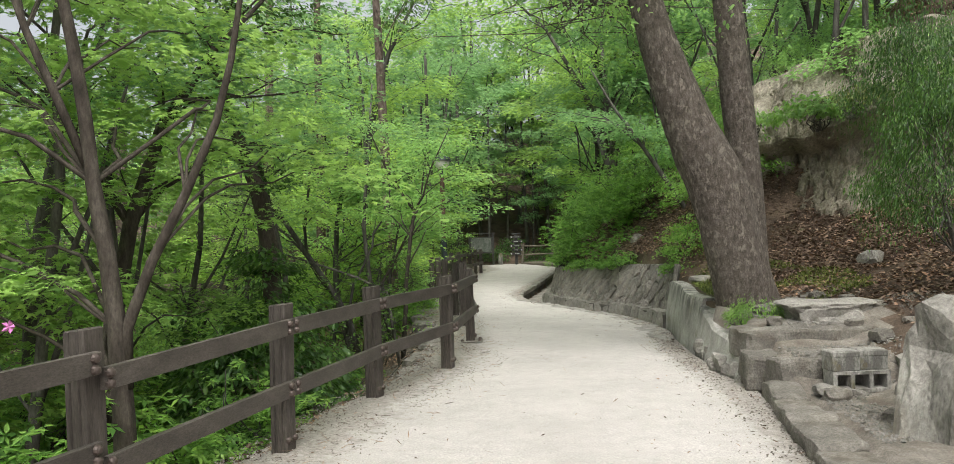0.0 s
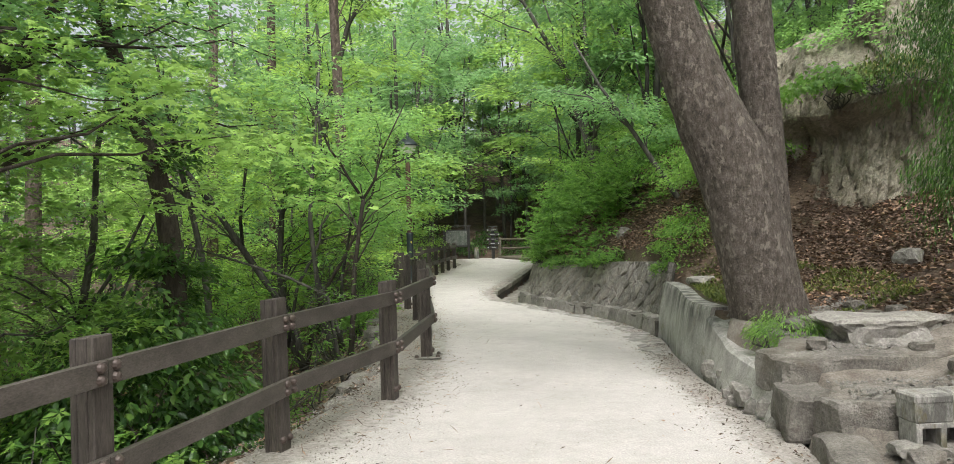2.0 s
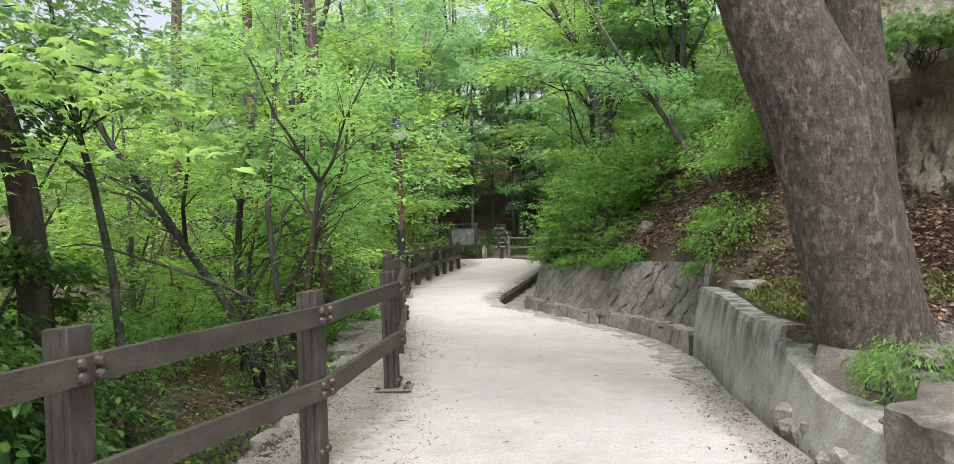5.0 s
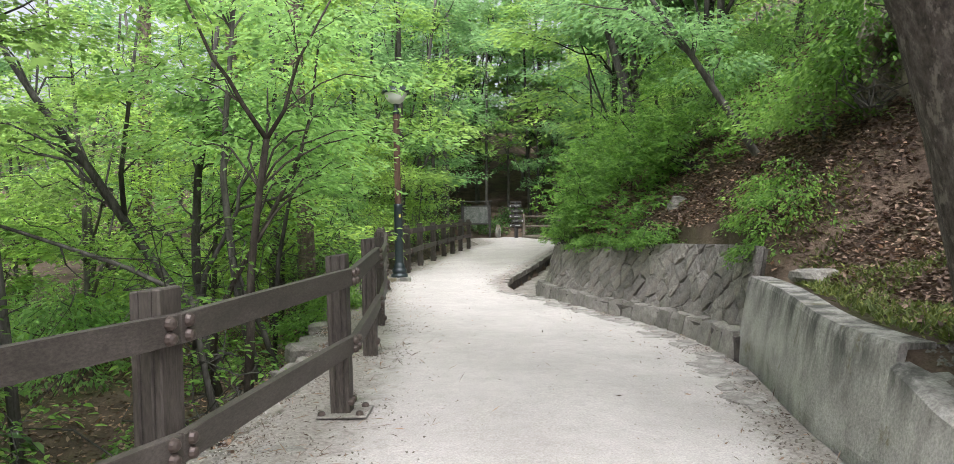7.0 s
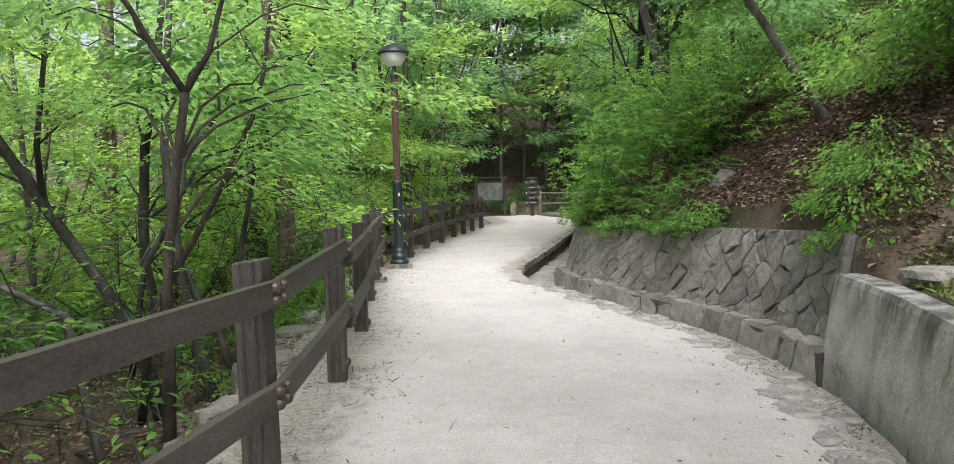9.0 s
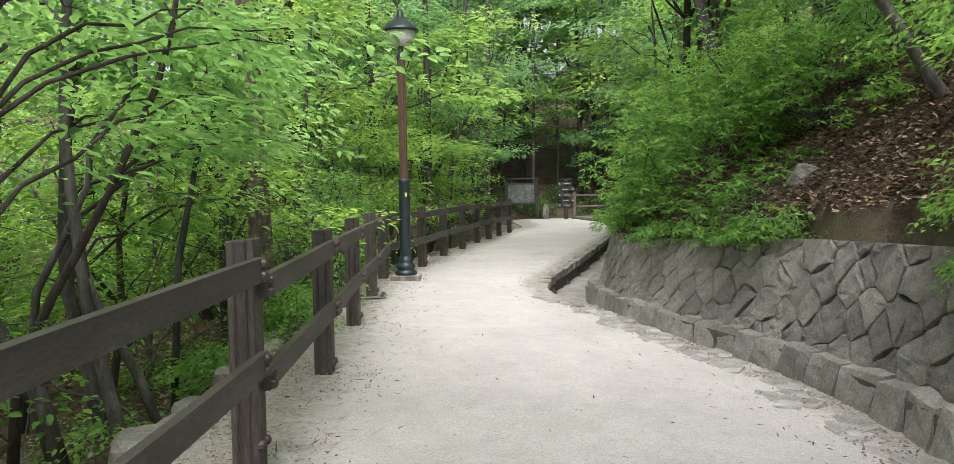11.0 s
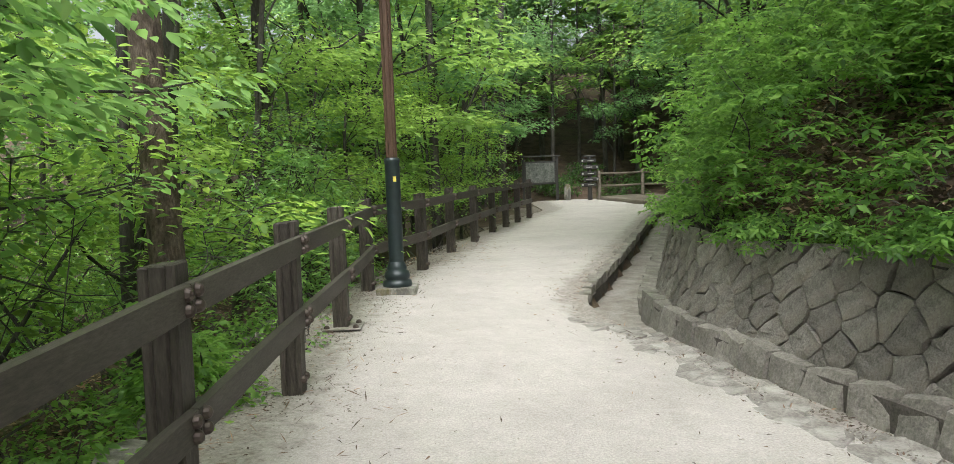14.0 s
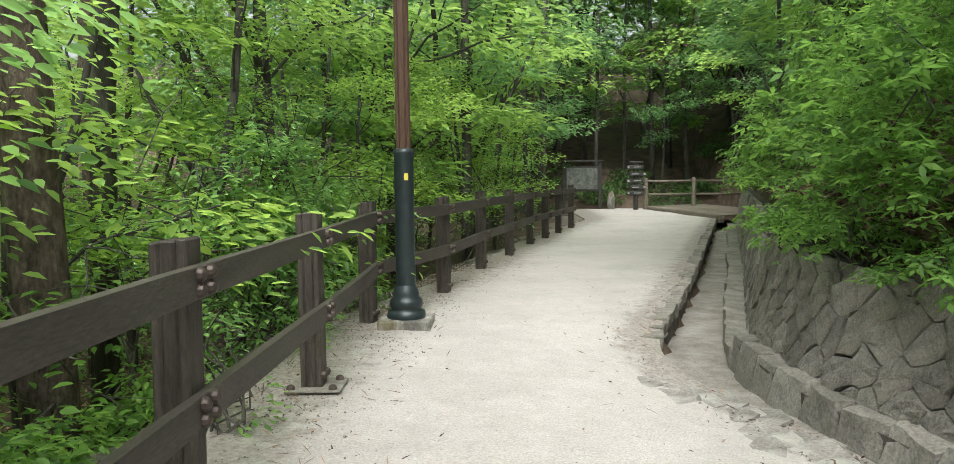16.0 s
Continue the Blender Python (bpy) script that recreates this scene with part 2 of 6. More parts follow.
M_ROCK = rough_surface("weathered_rock", (0.17, 0.158, 0.138), (0.285, 0.268, 0.236), (0.42, 0.398, 0.355), scale=1.6, fine=26, bump=0.9, dist=0.03, tone=0.12, stain=(0.14, 0.115, 0.08), stain_scale=1.2, stretch=(1, 1, 0.6))
M_CLIFF = rough_surface("weathered_cliff", (0.15, 0.13, 0.098), (0.29, 0.262, 0.20), (0.42, 0.385, 0.305), scale=2.2, fine=22, bump=1.0, dist=0.05, tone=0, stain=(0.09, 0.075, 0.05), stain_scale=1.4, stretch=(1, 1, 0.55))
M_WOOD = rough_surface("brown_painted_timber", (0.045, 0.038, 0.032), (0.063, 0.053, 0.045), (0.09, 0.077, 0.066), scale=3.0, fine=24, rough=0.62, bump=0.35, dist=0.004, tone=0.12, stretch=(4, 4, 0.7))
M_RAIL = rough_surface("brown_painted_board", (0.051, 0.044, 0.037), (0.070, 0.060, 0.051), (0.098, 0.085, 0.073), scale=2.0, fine=30, rough=0.6, bump=0.3, dist=0.003, tone=0.12, stretch=(4, 0.7, 4))
M_BARK = rough_surface("grey_brown_bark", (0.062, 0.050, 0.041), (0.125, 0.104, 0.086), (0.205, 0.176, 0.15), scale=14.0, fine=46, rough=0.95, bump=1.0, dist=0.035, tone=0.1, stain=(0.25, 0.215, 0.18), stain_scale=12.0, stretch=(1.4, 1.4, 0.8), edge=(0.55, 0.62))
M_TWIG = rough_surface("thin_grey_bark", (0.036, 0.033, 0.028), (0.080, 0.075, 0.064), (0.15, 0.142, 0.125), scale=6.0, fine=40, bump=0.6, dist=0.01, tone=0.35, stretch=(1.5, 1.5, 0.4))
M_DARKBARK = rough_surface("dark_brown_bark", (0.026, 0.021, 0.016), (0.055, 0.045, 0.035), (0.10, 0.086, 0.07), scale=7.0, fine=45, bump=0.8, dist=0.012, tone=0.2, stretch=(1.5, 1.5, 0.5))
M_PINE = rough_surface("red_pine_bark", (0.055, 0.042, 0.033), (0.145, 0.11, 0.088), (0.26, 0.205, 0.168), scale=11.0, fine=34, bump=1.0, dist=0.04, tone=0.15, stretch=(1.5, 1.5, 0.6))
M_METAL = plain("dark_green_lamp_paint", (0.022, 0.032, 0.034), 0.42, 0.2)
M_LAMPWOOD = rough_surface("varnished_pole_wood", (0.06, 0.034, 0.023), (0.092, 0.053, 0.036), (0.13, 0.078, 0.053), scale=5, fine=30, rough=0.5, bump=0.15, dist=0.003, tone=0, stretch=(5, 5, 0.3))
M_GLOBE = plain("milky_lamp_glass", (0.72, 0.71, 0.66), 0.3, 0, 0.04)
M_BOLT = plain("rusty_bolt", (0.07, 0.052, 0.043), 0.55, 0.35, 0.4, 40)
M_GREYW = rough_surface("weathered_grey_wood", (0.11, 0.094, 0.074), (0.17, 0.146, 0.115), (0.24, 0.21, 0.168), scale=3, fine=25, bump=0.3, dist=0.004, tone=0.15, stretch=(0.6, 4, 4))
M_SIGN = plain("dark_sign_board", (0.028, 0.026, 0.024), 0.5)
M_WHITE = plain("white_lettering", (0.30, 0.30, 0.28), 0.6)
M_MAP = rough_surface("faded_map_print", (0.06, 0.078, 0.06), (0.12, 0.13, 0.115), (0.21, 0.21, 0.195), scale=3.5, fine=14, rough=0.35, bump=0.0, tone=0)
M_YELLOW = plain("yellow_sticker", (0.6, 0.5, 0.08), 0.5)
M_LITTER = leaf_material("dry_leaves", (0.07, 0.044, 0.029), (0.28, 0.195, 0.14), (0.14, 0.085, 0.045), 0.15, 0.7)
M_MAPLE = leaf_material("maple_leaves", (0.074, 0.160, 0.040), (0.25, 0.40, 0.100), (0.60, 0.87, 0.23), 0.62)
M_BROAD = leaf_material("broad_leaves", (0.060, 0.146, 0.044), (0.20, 0.36, 0.105), (0.52, 0.83, 0.26), 0.62)
M_LIME = leaf_material("lime_green_leaves", (0.078, 0.165, 0.038), (0.27, 0.43, 0.092), (0.64, 0.90, 0.20), 0.62)
M_FOREST = leaf_material("forest_leaves", (0.050, 0.122, 0.046), (0.165, 0.305, 0.112), (0.42, 0.70, 0.27), 0.58)
M_DEEP = leaf_material("deep_green_leaves", (0.022, 0.06, 0.015), (0.08, 0.165, 0.038), (0.14, 0.28, 0.05), 0.42, 0.3)
M_SHRUB = leaf_material("shrub_leaves", (0.034, 0.092, 0.020), (0.155, 0.295, 0.062), (0.36, 0.62, 0.12), 0.55, 0.5)
M_FERN = leaf_material("fine_green_leaves", (0.055, 0.13, 0.028), (0.165, 0.30, 0.072), (0.42, 0.70, 0.14), 0.55)
M_GRASS = leaf_material("grass_tufts", (0.06, 0.085, 0.022), (0.17, 0.21, 0.06), (0.22, 0.27, 0.05), 0.35, 0.6)
M_PETAL = plain("pink_petals", (0.55, 0.18, 0.42), 0.6)


# ---- plan ----
def curve(pts):
    """x as a smooth function of y through (x, y) pairs."""
    ys = np.array([p[1] for p in pts], float)
    xs = np.array([p[0] for p in pts], float)

    def f(y):
        return np.interp(y, ys, xs)

    def smooth(y):
        return (f(np.asarray(y) - 0.5) + 2 * f(y) + f(np.asarray(y) + 0.5)) / 4
    return smooth


POSTS = [(-4.35, -2.6), (-3.5, -0.85), (-2.66, 0.93), (-1.83, 2.72), (-1.09, 4.45), (-0.44, 6.25), (0.41, 7.80), (0.93, 10.06), (1.04, 12.27), (1.07, 14.3), (1.02, 16.4), (1.0, 18.4), (0.95, 20.6), (1.50, 22.4), (1.86, 24.6), (2.28, 26.5), (2.70, 28.6), (3.06, 29.9), (3.44, 31.4), (3.88, 33.1)]
fence_x = curve([(-9, -12)] + POSTS + [(6.0, 40), (8, 60)])
path_left = curve([(-9.5, -12), (-4.75, -2.6), (-2.1, 2.7), (-1.35, 4.45), (-0.8, 6.25), (-0.05, 7.8), (0.35, 9.9), (0.45, 12.2), (0.42, 16.4), (0.35, 18.5), (0.5, 21), (1.1, 23), (2.3, 28.6), (3.3, 33), (4.6, 37), (4.8, 44), (4.8, 60)])
# outer foot of the kerb, then the kerb of the gutter
path_right = curve([(-2.0, -12), (0.95, -2), (2.31, 2.4), (2.62, 3.4), (2.95, 4.5), (3.30, 6.2), (3.55, 8.0), (3.85, 9.2), (4.2, 10.4), (4.55, 11.4), (4.75, 12.5), (4.85, 13.5), (4.82, 14.5), (4.66, 15.5), (4.42, 16.5), (4.18, 17.5), (4.02, 18.2), (3.80, 18.8), (3.45, 19.3), (3.38, 19.9), (3.55, 20.6), (3.97, 21.8), (5.05, 25.3), (7.87, 34.8), (9.0, 38.5), (10, 44), (10, 60)])
wall_foot = curve([(1.4, -4), (2.5, 2.4), (3.1, 4.5), (3.4, 6.2), (3.72, 8.0), (4.0, 9.2), (4.4, 10.4), (4.75, 11.4), (4.95, 12.3), (4.98, 13.5), (4.95, 14.5), (4.80, 15.5), (4.56, 16.5), (4.31, 17.5), (4.17, 18.5), (4.18, 19.5), (4.36, 20.6), (4.72, 21.8), (5.75, 25.2), (8.45, 34.6), (9.6, 38.5), (11, 44), (11, 60)])


def wall_top_z(y):
    return np.interp(y, [7.9, 8.5, 12.2, 12.4, 15, 18, 21, 26, 36], [0.35, 0.64, 0.64, 0.96, 0.88, 0.70, 0.74, 0.85, 0.9])


def foot_z(y):
    return np.interp(y, [-5, 6, 9, 12, 16, 19, 19.6, 21, 40, 50], [0.0, 0.0, -0.06, -0.2, -0.24, -0.22, -0.14, -0.03, 0.0, 0.0])


def path_z(x, y):
    t = np.clip((x - path_left(y)) / (path_right(y) - path_left(y)), 0, 1)
    return foot_z(y) * t ** 2.2


def hill_z(x, y):
    """Height of the forest floor right of the wall."""
    d = x - wall_foot(y)
    steep = np.interp(y, [-3, 4, 8, 11.5, 12.8, 20, 30, 45], [0.3, 0.3, 0.22, 0.42, 0.92, 0.75, 0.6, 0.5])
    start = np.interp(y, [4, 8, 11.5, 12.6, 60], [0.6, 1.4, 0.5, 0.15, 0.15])
    e = np.clip(d - start, 0, None)
    base = np.where(y < 8.2, np.interp(y, [-5, 5.1, 5.3, 5.9, 6.1, 8.2], [0.04, 0.06, 0.34, 0.36, 0.54, 0.62]), wall_top_z(y) - 0.03)
    near = steep * np.clip(e, 0, 7) + 0.45 * np.clip(e - 7, 0, 14) + 0.1 * np.clip(e - 21, 0, None)
    return base + near


def bank_z(x, y):
    """Height of the ground left of the path."""
    d = path_left(y) - x
    drop = np.interp(y, [-5, 4, 12, 30, 40, 60], [1.0, 1.0, 1.0, 0.6, 0.15, 0.0])
    return -drop * (1 - np.exp(-np.clip(d, 0, None) / 0.9)) * 1.1 - 0.05 * np.clip(d - 3, 0, 20) * drop


def end_z(x, y):
    """The slope beyond the end of the path."""
    return 0.42 * np.clip(y - 45.5, 0, 25)


def rough_z(x, y):
    return 0.10 * np.sin(1.7 * x + 0.6 * y) * np.sin(1.1 * y - 0.4 * x) + 0.05 * np.sin(4.1 * x + 1.3) * np.sin(3.7 * y)


def ground_z(x, y):
    x, y = np.asarray(x, float), np.asarray(y, float)
    z = np.where(x < path_left(y), bank_z(x, y) + 0.5 * rough_z(x, y) * np.clip((path_left(y) - x) / 2, 0, 1), 0.0)
    inside = (x >= path_left(y)) & (x <= path_right(y))
    z = np.where(inside, path_z(x, y) - 0.06, z)
    back = wall_foot(y) + np.where(y > 12.5, 0.44, 0.12)
    between = (x > path_right(y)) & (x <= back)
    z = np.where(between, np.where(y < 12.2, foot_z(y) - 0.10, -0.42), z)
    right = x > back
    z = np.where(right, hill_z(x, y) + rough_z(x, y) * np.clip((x - wall_foot(y) - 1) / 2, 0, 1), z)
    return z + end_z(x, y)


# ---- mesh helpers ----
def mesh_ob(name, verts, faces, material, parent=None, label="", smooth=False):
    me = bpy.data.meshes.new(name)
    me.from_pydata([tuple(v) for v in verts], [], [tuple(f) for f in faces])
    me.materials.append(material)
    if smooth:
        me.polygons.foreach_set("use_smooth", [True] * len(me.polygons))
    ob = new(name, me)
    if parent:
        ob.parent = parent
    return tagged(ob, label)


def part(name, bm, material, parent=None, label="", smooth=False):
    me = bpy.data.meshes.new(name)
    bmesh.ops.recalc_face_normals(bm, faces=bm.faces)
    bm.to_mesh(me)
    bm.free()
    me.materials.append(material)
    if smooth:
        me.polygons.foreach_set("use_smooth", [True] * len(me.polygons))
    ob = new(name, me)
    if parent:
        ob.parent = parent
    return tagged(ob, label)


def share(name, me, parent, m):
    ob = new(name, me)
    ob.parent = parent
    ob.matrix_local = m
    return ob


def box(sx, sy, sz, bevel=0.01, at=(0, 0, 0), m=None, segs=1):
    bm = bmesh.new()
    bmesh.ops.create_cube(bm, size=1, matrix=Matrix.Diagonal((sx, sy, sz, 1)))
    if bevel:
        bmesh.ops.bevel(bm, geom=bm.edges[:], offset=bevel, segments=segs, affect='EDGES')
    bmesh.ops.transform(bm, matrix=Matrix.Translation(at) @ (m or Matrix()), verts=bm.verts)
    return bm


def lathe(profile, segs=24, at=(0, 0, 0)):
    bm = bmesh.new()
    rings = []
    for r, z in profile:
        if r < 1e-5:
            rings.append([bm.verts.new((at[0], at[1], at[2] + z))])
        else:
            rings.append([bm.verts.new((at[0] + r * math.cos(2 * math.pi * i / segs), at[1] + r * math.sin(2 * math.pi * i / segs), at[2] + z)) for i in range(segs)])
    for a, b in zip(rings, rings[1:]):
        for i in range(segs):
            j = (i + 1) % segs
            if len(a) == 1:
                bm.faces.new((a[0], b[i], b[j]))
            elif len(b) == 1:
                bm.faces.new((a[i], a[j], b[0]))
            else:
                bm.faces.new((a[i], a[j], b[j], b[i]))
    return bm


def lump(seed, size, rough=0.18, sub=2, flat_bottom=True):
    """An irregular stone."""
    bm = bmesh.new()
    bmesh.ops.create_icosphere(bm, subdivisions=sub, radius=0.5)
    off = Vector((seed * 3.7, seed * 1.3, seed * 7.1))
    for v in bm.verts:
        p = v.co.normalized()
        q = Vector([math.copysign(abs(c) ** 0.6, c) for c in p])
        d = 1 + rough * 2 * noise.noise(p * 1.6 + off) + rough * 0.6 * noise.noise(p * 5 + off)
        v.co = Vector((q.x * size[0], q.y * size[1], q.z * size[2])) * 0.5 * d
        if flat_bottom and v.co.z < -0.3 * size[2]:
            v.co.z = -0.3 * size[2]
    return bm


def rough_block(sx, sy, sz, seed, amount=0.09, cuts=9):
    """A quarry-faced block with worn corners and an uneven face."""
    bm = bmesh.new()
    bmesh.ops.create_cube(bm, size=1)
    bmesh.ops.subdivide_edges(bm, edges=bm.edges[:], cuts=cuts, use_grid_fill=True)
    for v in bm.verts:
        c = v.co * 2
        e = (abs(c.x) ** 14 + abs(c.y) ** 14 + abs(c.z) ** 14) ** (1 / 14)
        c = c / max(e, 1e-4) * max(abs(c.x), abs(c.y), abs(c.z))
        p = Vector((c.x * sx, c.y * sy, c.z * sz)) * 0.5
        q = p + Vector((seed * 9.1, seed * 3.3, 0))
        v.co = p + noise.noise_vector(q * 2.6) * amount + noise.noise_vector(q * 9) * amount * 0.32 + noise.noise_vector(q * 21) * amount * 0.12
    return bm


def tube(rings, segs=8, cap=True):
    """verts, faces of a tapered tube through (point, radius) pairs."""
    verts, faces = [], []
    n = len(rings)
    side = Vector((1, 0, 0))
    for i, (p, r) in enumerate(rings):
        p = Vector(p)
        a = Vector(rings[max(0, i - 1)][0])
        b = Vector(rings[min(n - 1, i + 1)][0])
        d = (b - a).normalized() if (b - a).length > 1e-6 else Vector((0, 0, 1))
        side = (side - d * side.dot(d))
        side = side.normalized() if side.length > 1e-4 else d.orthogonal().normalized()
        up = d.cross(side)
        for k in range(segs):
            t = 2 * math.pi * k / segs
            verts.append(p + (side * math.cos(t) + up * math.sin(t)) * r)
    for i in range(n - 1):
        for k in range(segs):
            k2 = (k + 1) % segs
            faces.append((i * segs + k, i * segs + k2, (i + 1) * segs + k2, (i + 1) * segs + k))
    if cap:
        faces.append(tuple(reversed(range(segs))))
        faces.append(tuple((n - 1) * segs + k for k in range(segs)))
    return verts, faces


def joined(parts):
    verts, faces = [], []
    for v, f in parts:
        o = len(verts)
        verts += v
        faces += [tuple(i + o for i in q) for q in f]
    return verts, faces


DIAMOND = ([(0, 0, 0), (0.26, 0.42, 0.07), (0, 1, -0.06), (-0.26, 0.42, 0.07)], [(0, 1, 2), (0, 2, 3)])
OVAL = ([(0, 0, 0), (0.22, 0.25, 0.06), (0.24, 0.6, 0.06), (0, 1, -0.1), (-0.24, 0.6, 0.06), (-0.22, 0.25, 0.06)], [(0, 1, 2, 3), (0, 3, 4, 5)])
STAR = ([(0, 0, 0), (-0.62, 0.35, -0.08), (-0.2, 0.45, 0.02), (-0.45, 0.85, -0.08), (-0.1, 0.6, 0.03), (0, 1.08, -0.08), (0.1, 0.6, 0.03), (0.45, 0.85, -0.08), (0.2, 0.45, 0.02), (0.62, 0.35, -0.08)],
        [(0, 2, 1), (0, 4, 3, 2), (0, 6, 5, 4), (0, 8, 7, 6), (0, 9, 8)])
TRILOBE = ([(0, 0, 0), (-0.55, 0.55, -0.06), (-0.15, 0.48, 0.03), (0, 1.05, -0.08), (0.15, 0.48, 0.03), (0.55, 0.55, -0.06)], [(0, 2, 1), (0, 4, 3, 2), (0, 5, 4)])


def whorl(n, seed):
    """A rosette of n pointed leaves round one twig tip."""
    rnd = random.Random(seed)
    verts, faces = [], []
    for i in range(n):
        a, ln, w = 2 * math.pi * (i + rnd.uniform(-.2, .2)) / n, rnd.uniform(0.75, 1.1), rnd.uniform(0.17, 0.22)
        ca, sa, dip = math.cos(a), math.sin(a), rnd.uniform(-0.32, -0.08)
        o = len(verts)
        for px, py_, pz in ((0, 0.06, 0), (w, 0.45, 0.05 + dip * .35), (0, 1.0, dip), (-w, 0.45, 0.05 + dip * .35)):
            verts.append((ca * px * ln + sa * py_ * ln, -sa * px * ln + ca * py_ * ln, pz))
        faces += [(o, o + 1, o + 2), (o, o + 2, o + 3)]
    return verts, faces


WHORL = whorl(5, 3)
PEBBLE = ([(-0.5, -0.4, 0), (0.5, -0.35, 0), (0.1, 0.5, 0), (0.0, 0.0, 0.5)], [(0, 1, 3), (1, 2, 3), (2, 0, 3)])
TWIG = ([(0, 0, 0), (0.035, 0.45, 0.02), (0, 1, 0), (-0.035, 0.55, 0.02)], [(0, 1, 2), (0, 2, 3)])
LANCE = ([(0, 0, 0), (0.12, 0.4, 0.03), (0, 1, -0.12), (-0.12, 0.4, 0.03)], [(0, 1, 2), (0, 2, 3)])


def leaf_arrays(shape, pos, size, rng, droop=0.35, heads=None, loose=0.35):
    """Many leaves at pos with random or given heading; normals mostly upward."""
    base, faces = shape
    n = len(pos)
    base = np.array(base, float)
    head = rng.uniform(0, 2 * np.pi, n) if heads is None else heads
    tilt = rng.normal(-droop, loose, n)
    roll = rng.normal(0, loose * 1.2, n)
    y = np.stack([np.cos(head) * np.cos(tilt), np.sin(head) * np.cos(tilt), np.sin(tilt)], 1)
    side = np.stack([np.sin(head), -np.cos(head), np.zeros(n)], 1)
    nz = np.cross(side, y)
    x = side * np.cos(roll)[:, None] + nz * np.sin(roll)[:, None]
    z = np.cross(x, y)
    s = size * rng.uniform(0.65, 1.25, n)
    v = pos[:, None, :] + s[:, None, None] * (base[None, :, 0, None] * x[:, None, :] + base[None, :, 1, None] * y[:, None, :] + base[None, :, 2, None] * z[:, None, :])
    return v.reshape(-1, 3), [np.array(f) for f in faces], len(base)


def leaf_mesh(name, shape, pos, size, rng, material, parent=None, droop=0.35, label="", heads=None, loose=0.35):
    v, faces, k = leaf_arrays(shape, np.asarray(pos, float), size, rng, droop, heads, loose)
    n = len(pos)
    me = bpy.data.meshes.new(name)
    me.vertices.add(len(v))
    me.vertices.foreach_set("co", v.astype(np.float32).ravel())
    off = np.arange(n) * k
    loops = np.concatenate([(off[:, None] + f[None, :]).ravel() for f in faces])
    totals = np.concatenate([np.full(n, len(f)) for f in faces])
    starts = np.concatenate([[0], np.cumsum(totals)[:-1]])
    me.loops.add(len(loops))
    me.loops.foreach_set("vertex_index", loops.astype(np.int32))
    me.polygons.add(len(totals))
    me.polygons.foreach_set("loop_start", starts.astype(np.int32))
    me.polygons.foreach_set("loop_total", totals.astype(np.int32))
    me.materials.append(material)
    me.update(calc_edges=True)
    me.validate()
    ob = new(name, me)
    if parent:
        ob.parent = parent
    return tagged(ob, label)


def sprays(centres, radius, per, rng, flat=0.25, sag=0.25):
    """Leaf positions in flat, slightly sagging fans round each centre."""
    c = np.repeat(np.asarray(centres, float), per, axis=0)
    n = len(c)
    a = rng.uniform(0, 2 * np.pi, n)
    r = radius * np.sqrt(rng.uniform(0, 1, n))
    out = c.copy()
    out[:, 0] += r * np.cos(a)
    out[:, 1] += r * np.sin(a)
    out[:, 2] += rng.normal(0, radius * flat, n) - sag * r * r / radius
    return out


def fans(cents, ways, radius, per, rng, flat=0.1, sag=0.25):
    """Flat leafy twigs: positions and headings of leaves set left and right of each twig's way."""
    c, w = np.repeat(np.asarray(cents, float), per, axis=0), np.repeat(np.asarray(ways, float), per)
    n = len(c)
    u = rng.uniform(-0.5, 1.0, n)
    s = rng.choice([-1.0, 1.0], n) * np.sqrt(rng.uniform(0, 1, n)) * 0.62 * (1.05 - 0.55 * np.clip(u, 0, 1))
    out = c.copy()
    out[:, 0] += radius * (u * np.cos(w) - s * np.sin(w))
    out[:, 1] += radius * (u * np.sin(w) + s * np.cos(w))
    out[:, 2] += rng.normal(0, radius * flat, n) - sag * radius * (0.6 * u * np.abs(u) + s * s)
    return out, w + np.sign(s) * rng.uniform(0.25, 1.15, n)


def limbs(rng, base, top, radius, bends=5, wobble=0.12):
    """Rings of a limb from base to top."""
    base, top = np.array(base, float), np.array(top, float)
    out = []
    w = np.linalg.norm(top - base) * wobble * 0.25
    for i in range(bends + 1):
        t = i / bends
        p = base * (1 - t) + top * t
        if 0 < i < bends:
            p = p + rng.normal(0, w, 3) * np.array([1, 1, 0.3])
        out.append((p, radius * (1 - 0.72 * t)))
    return out


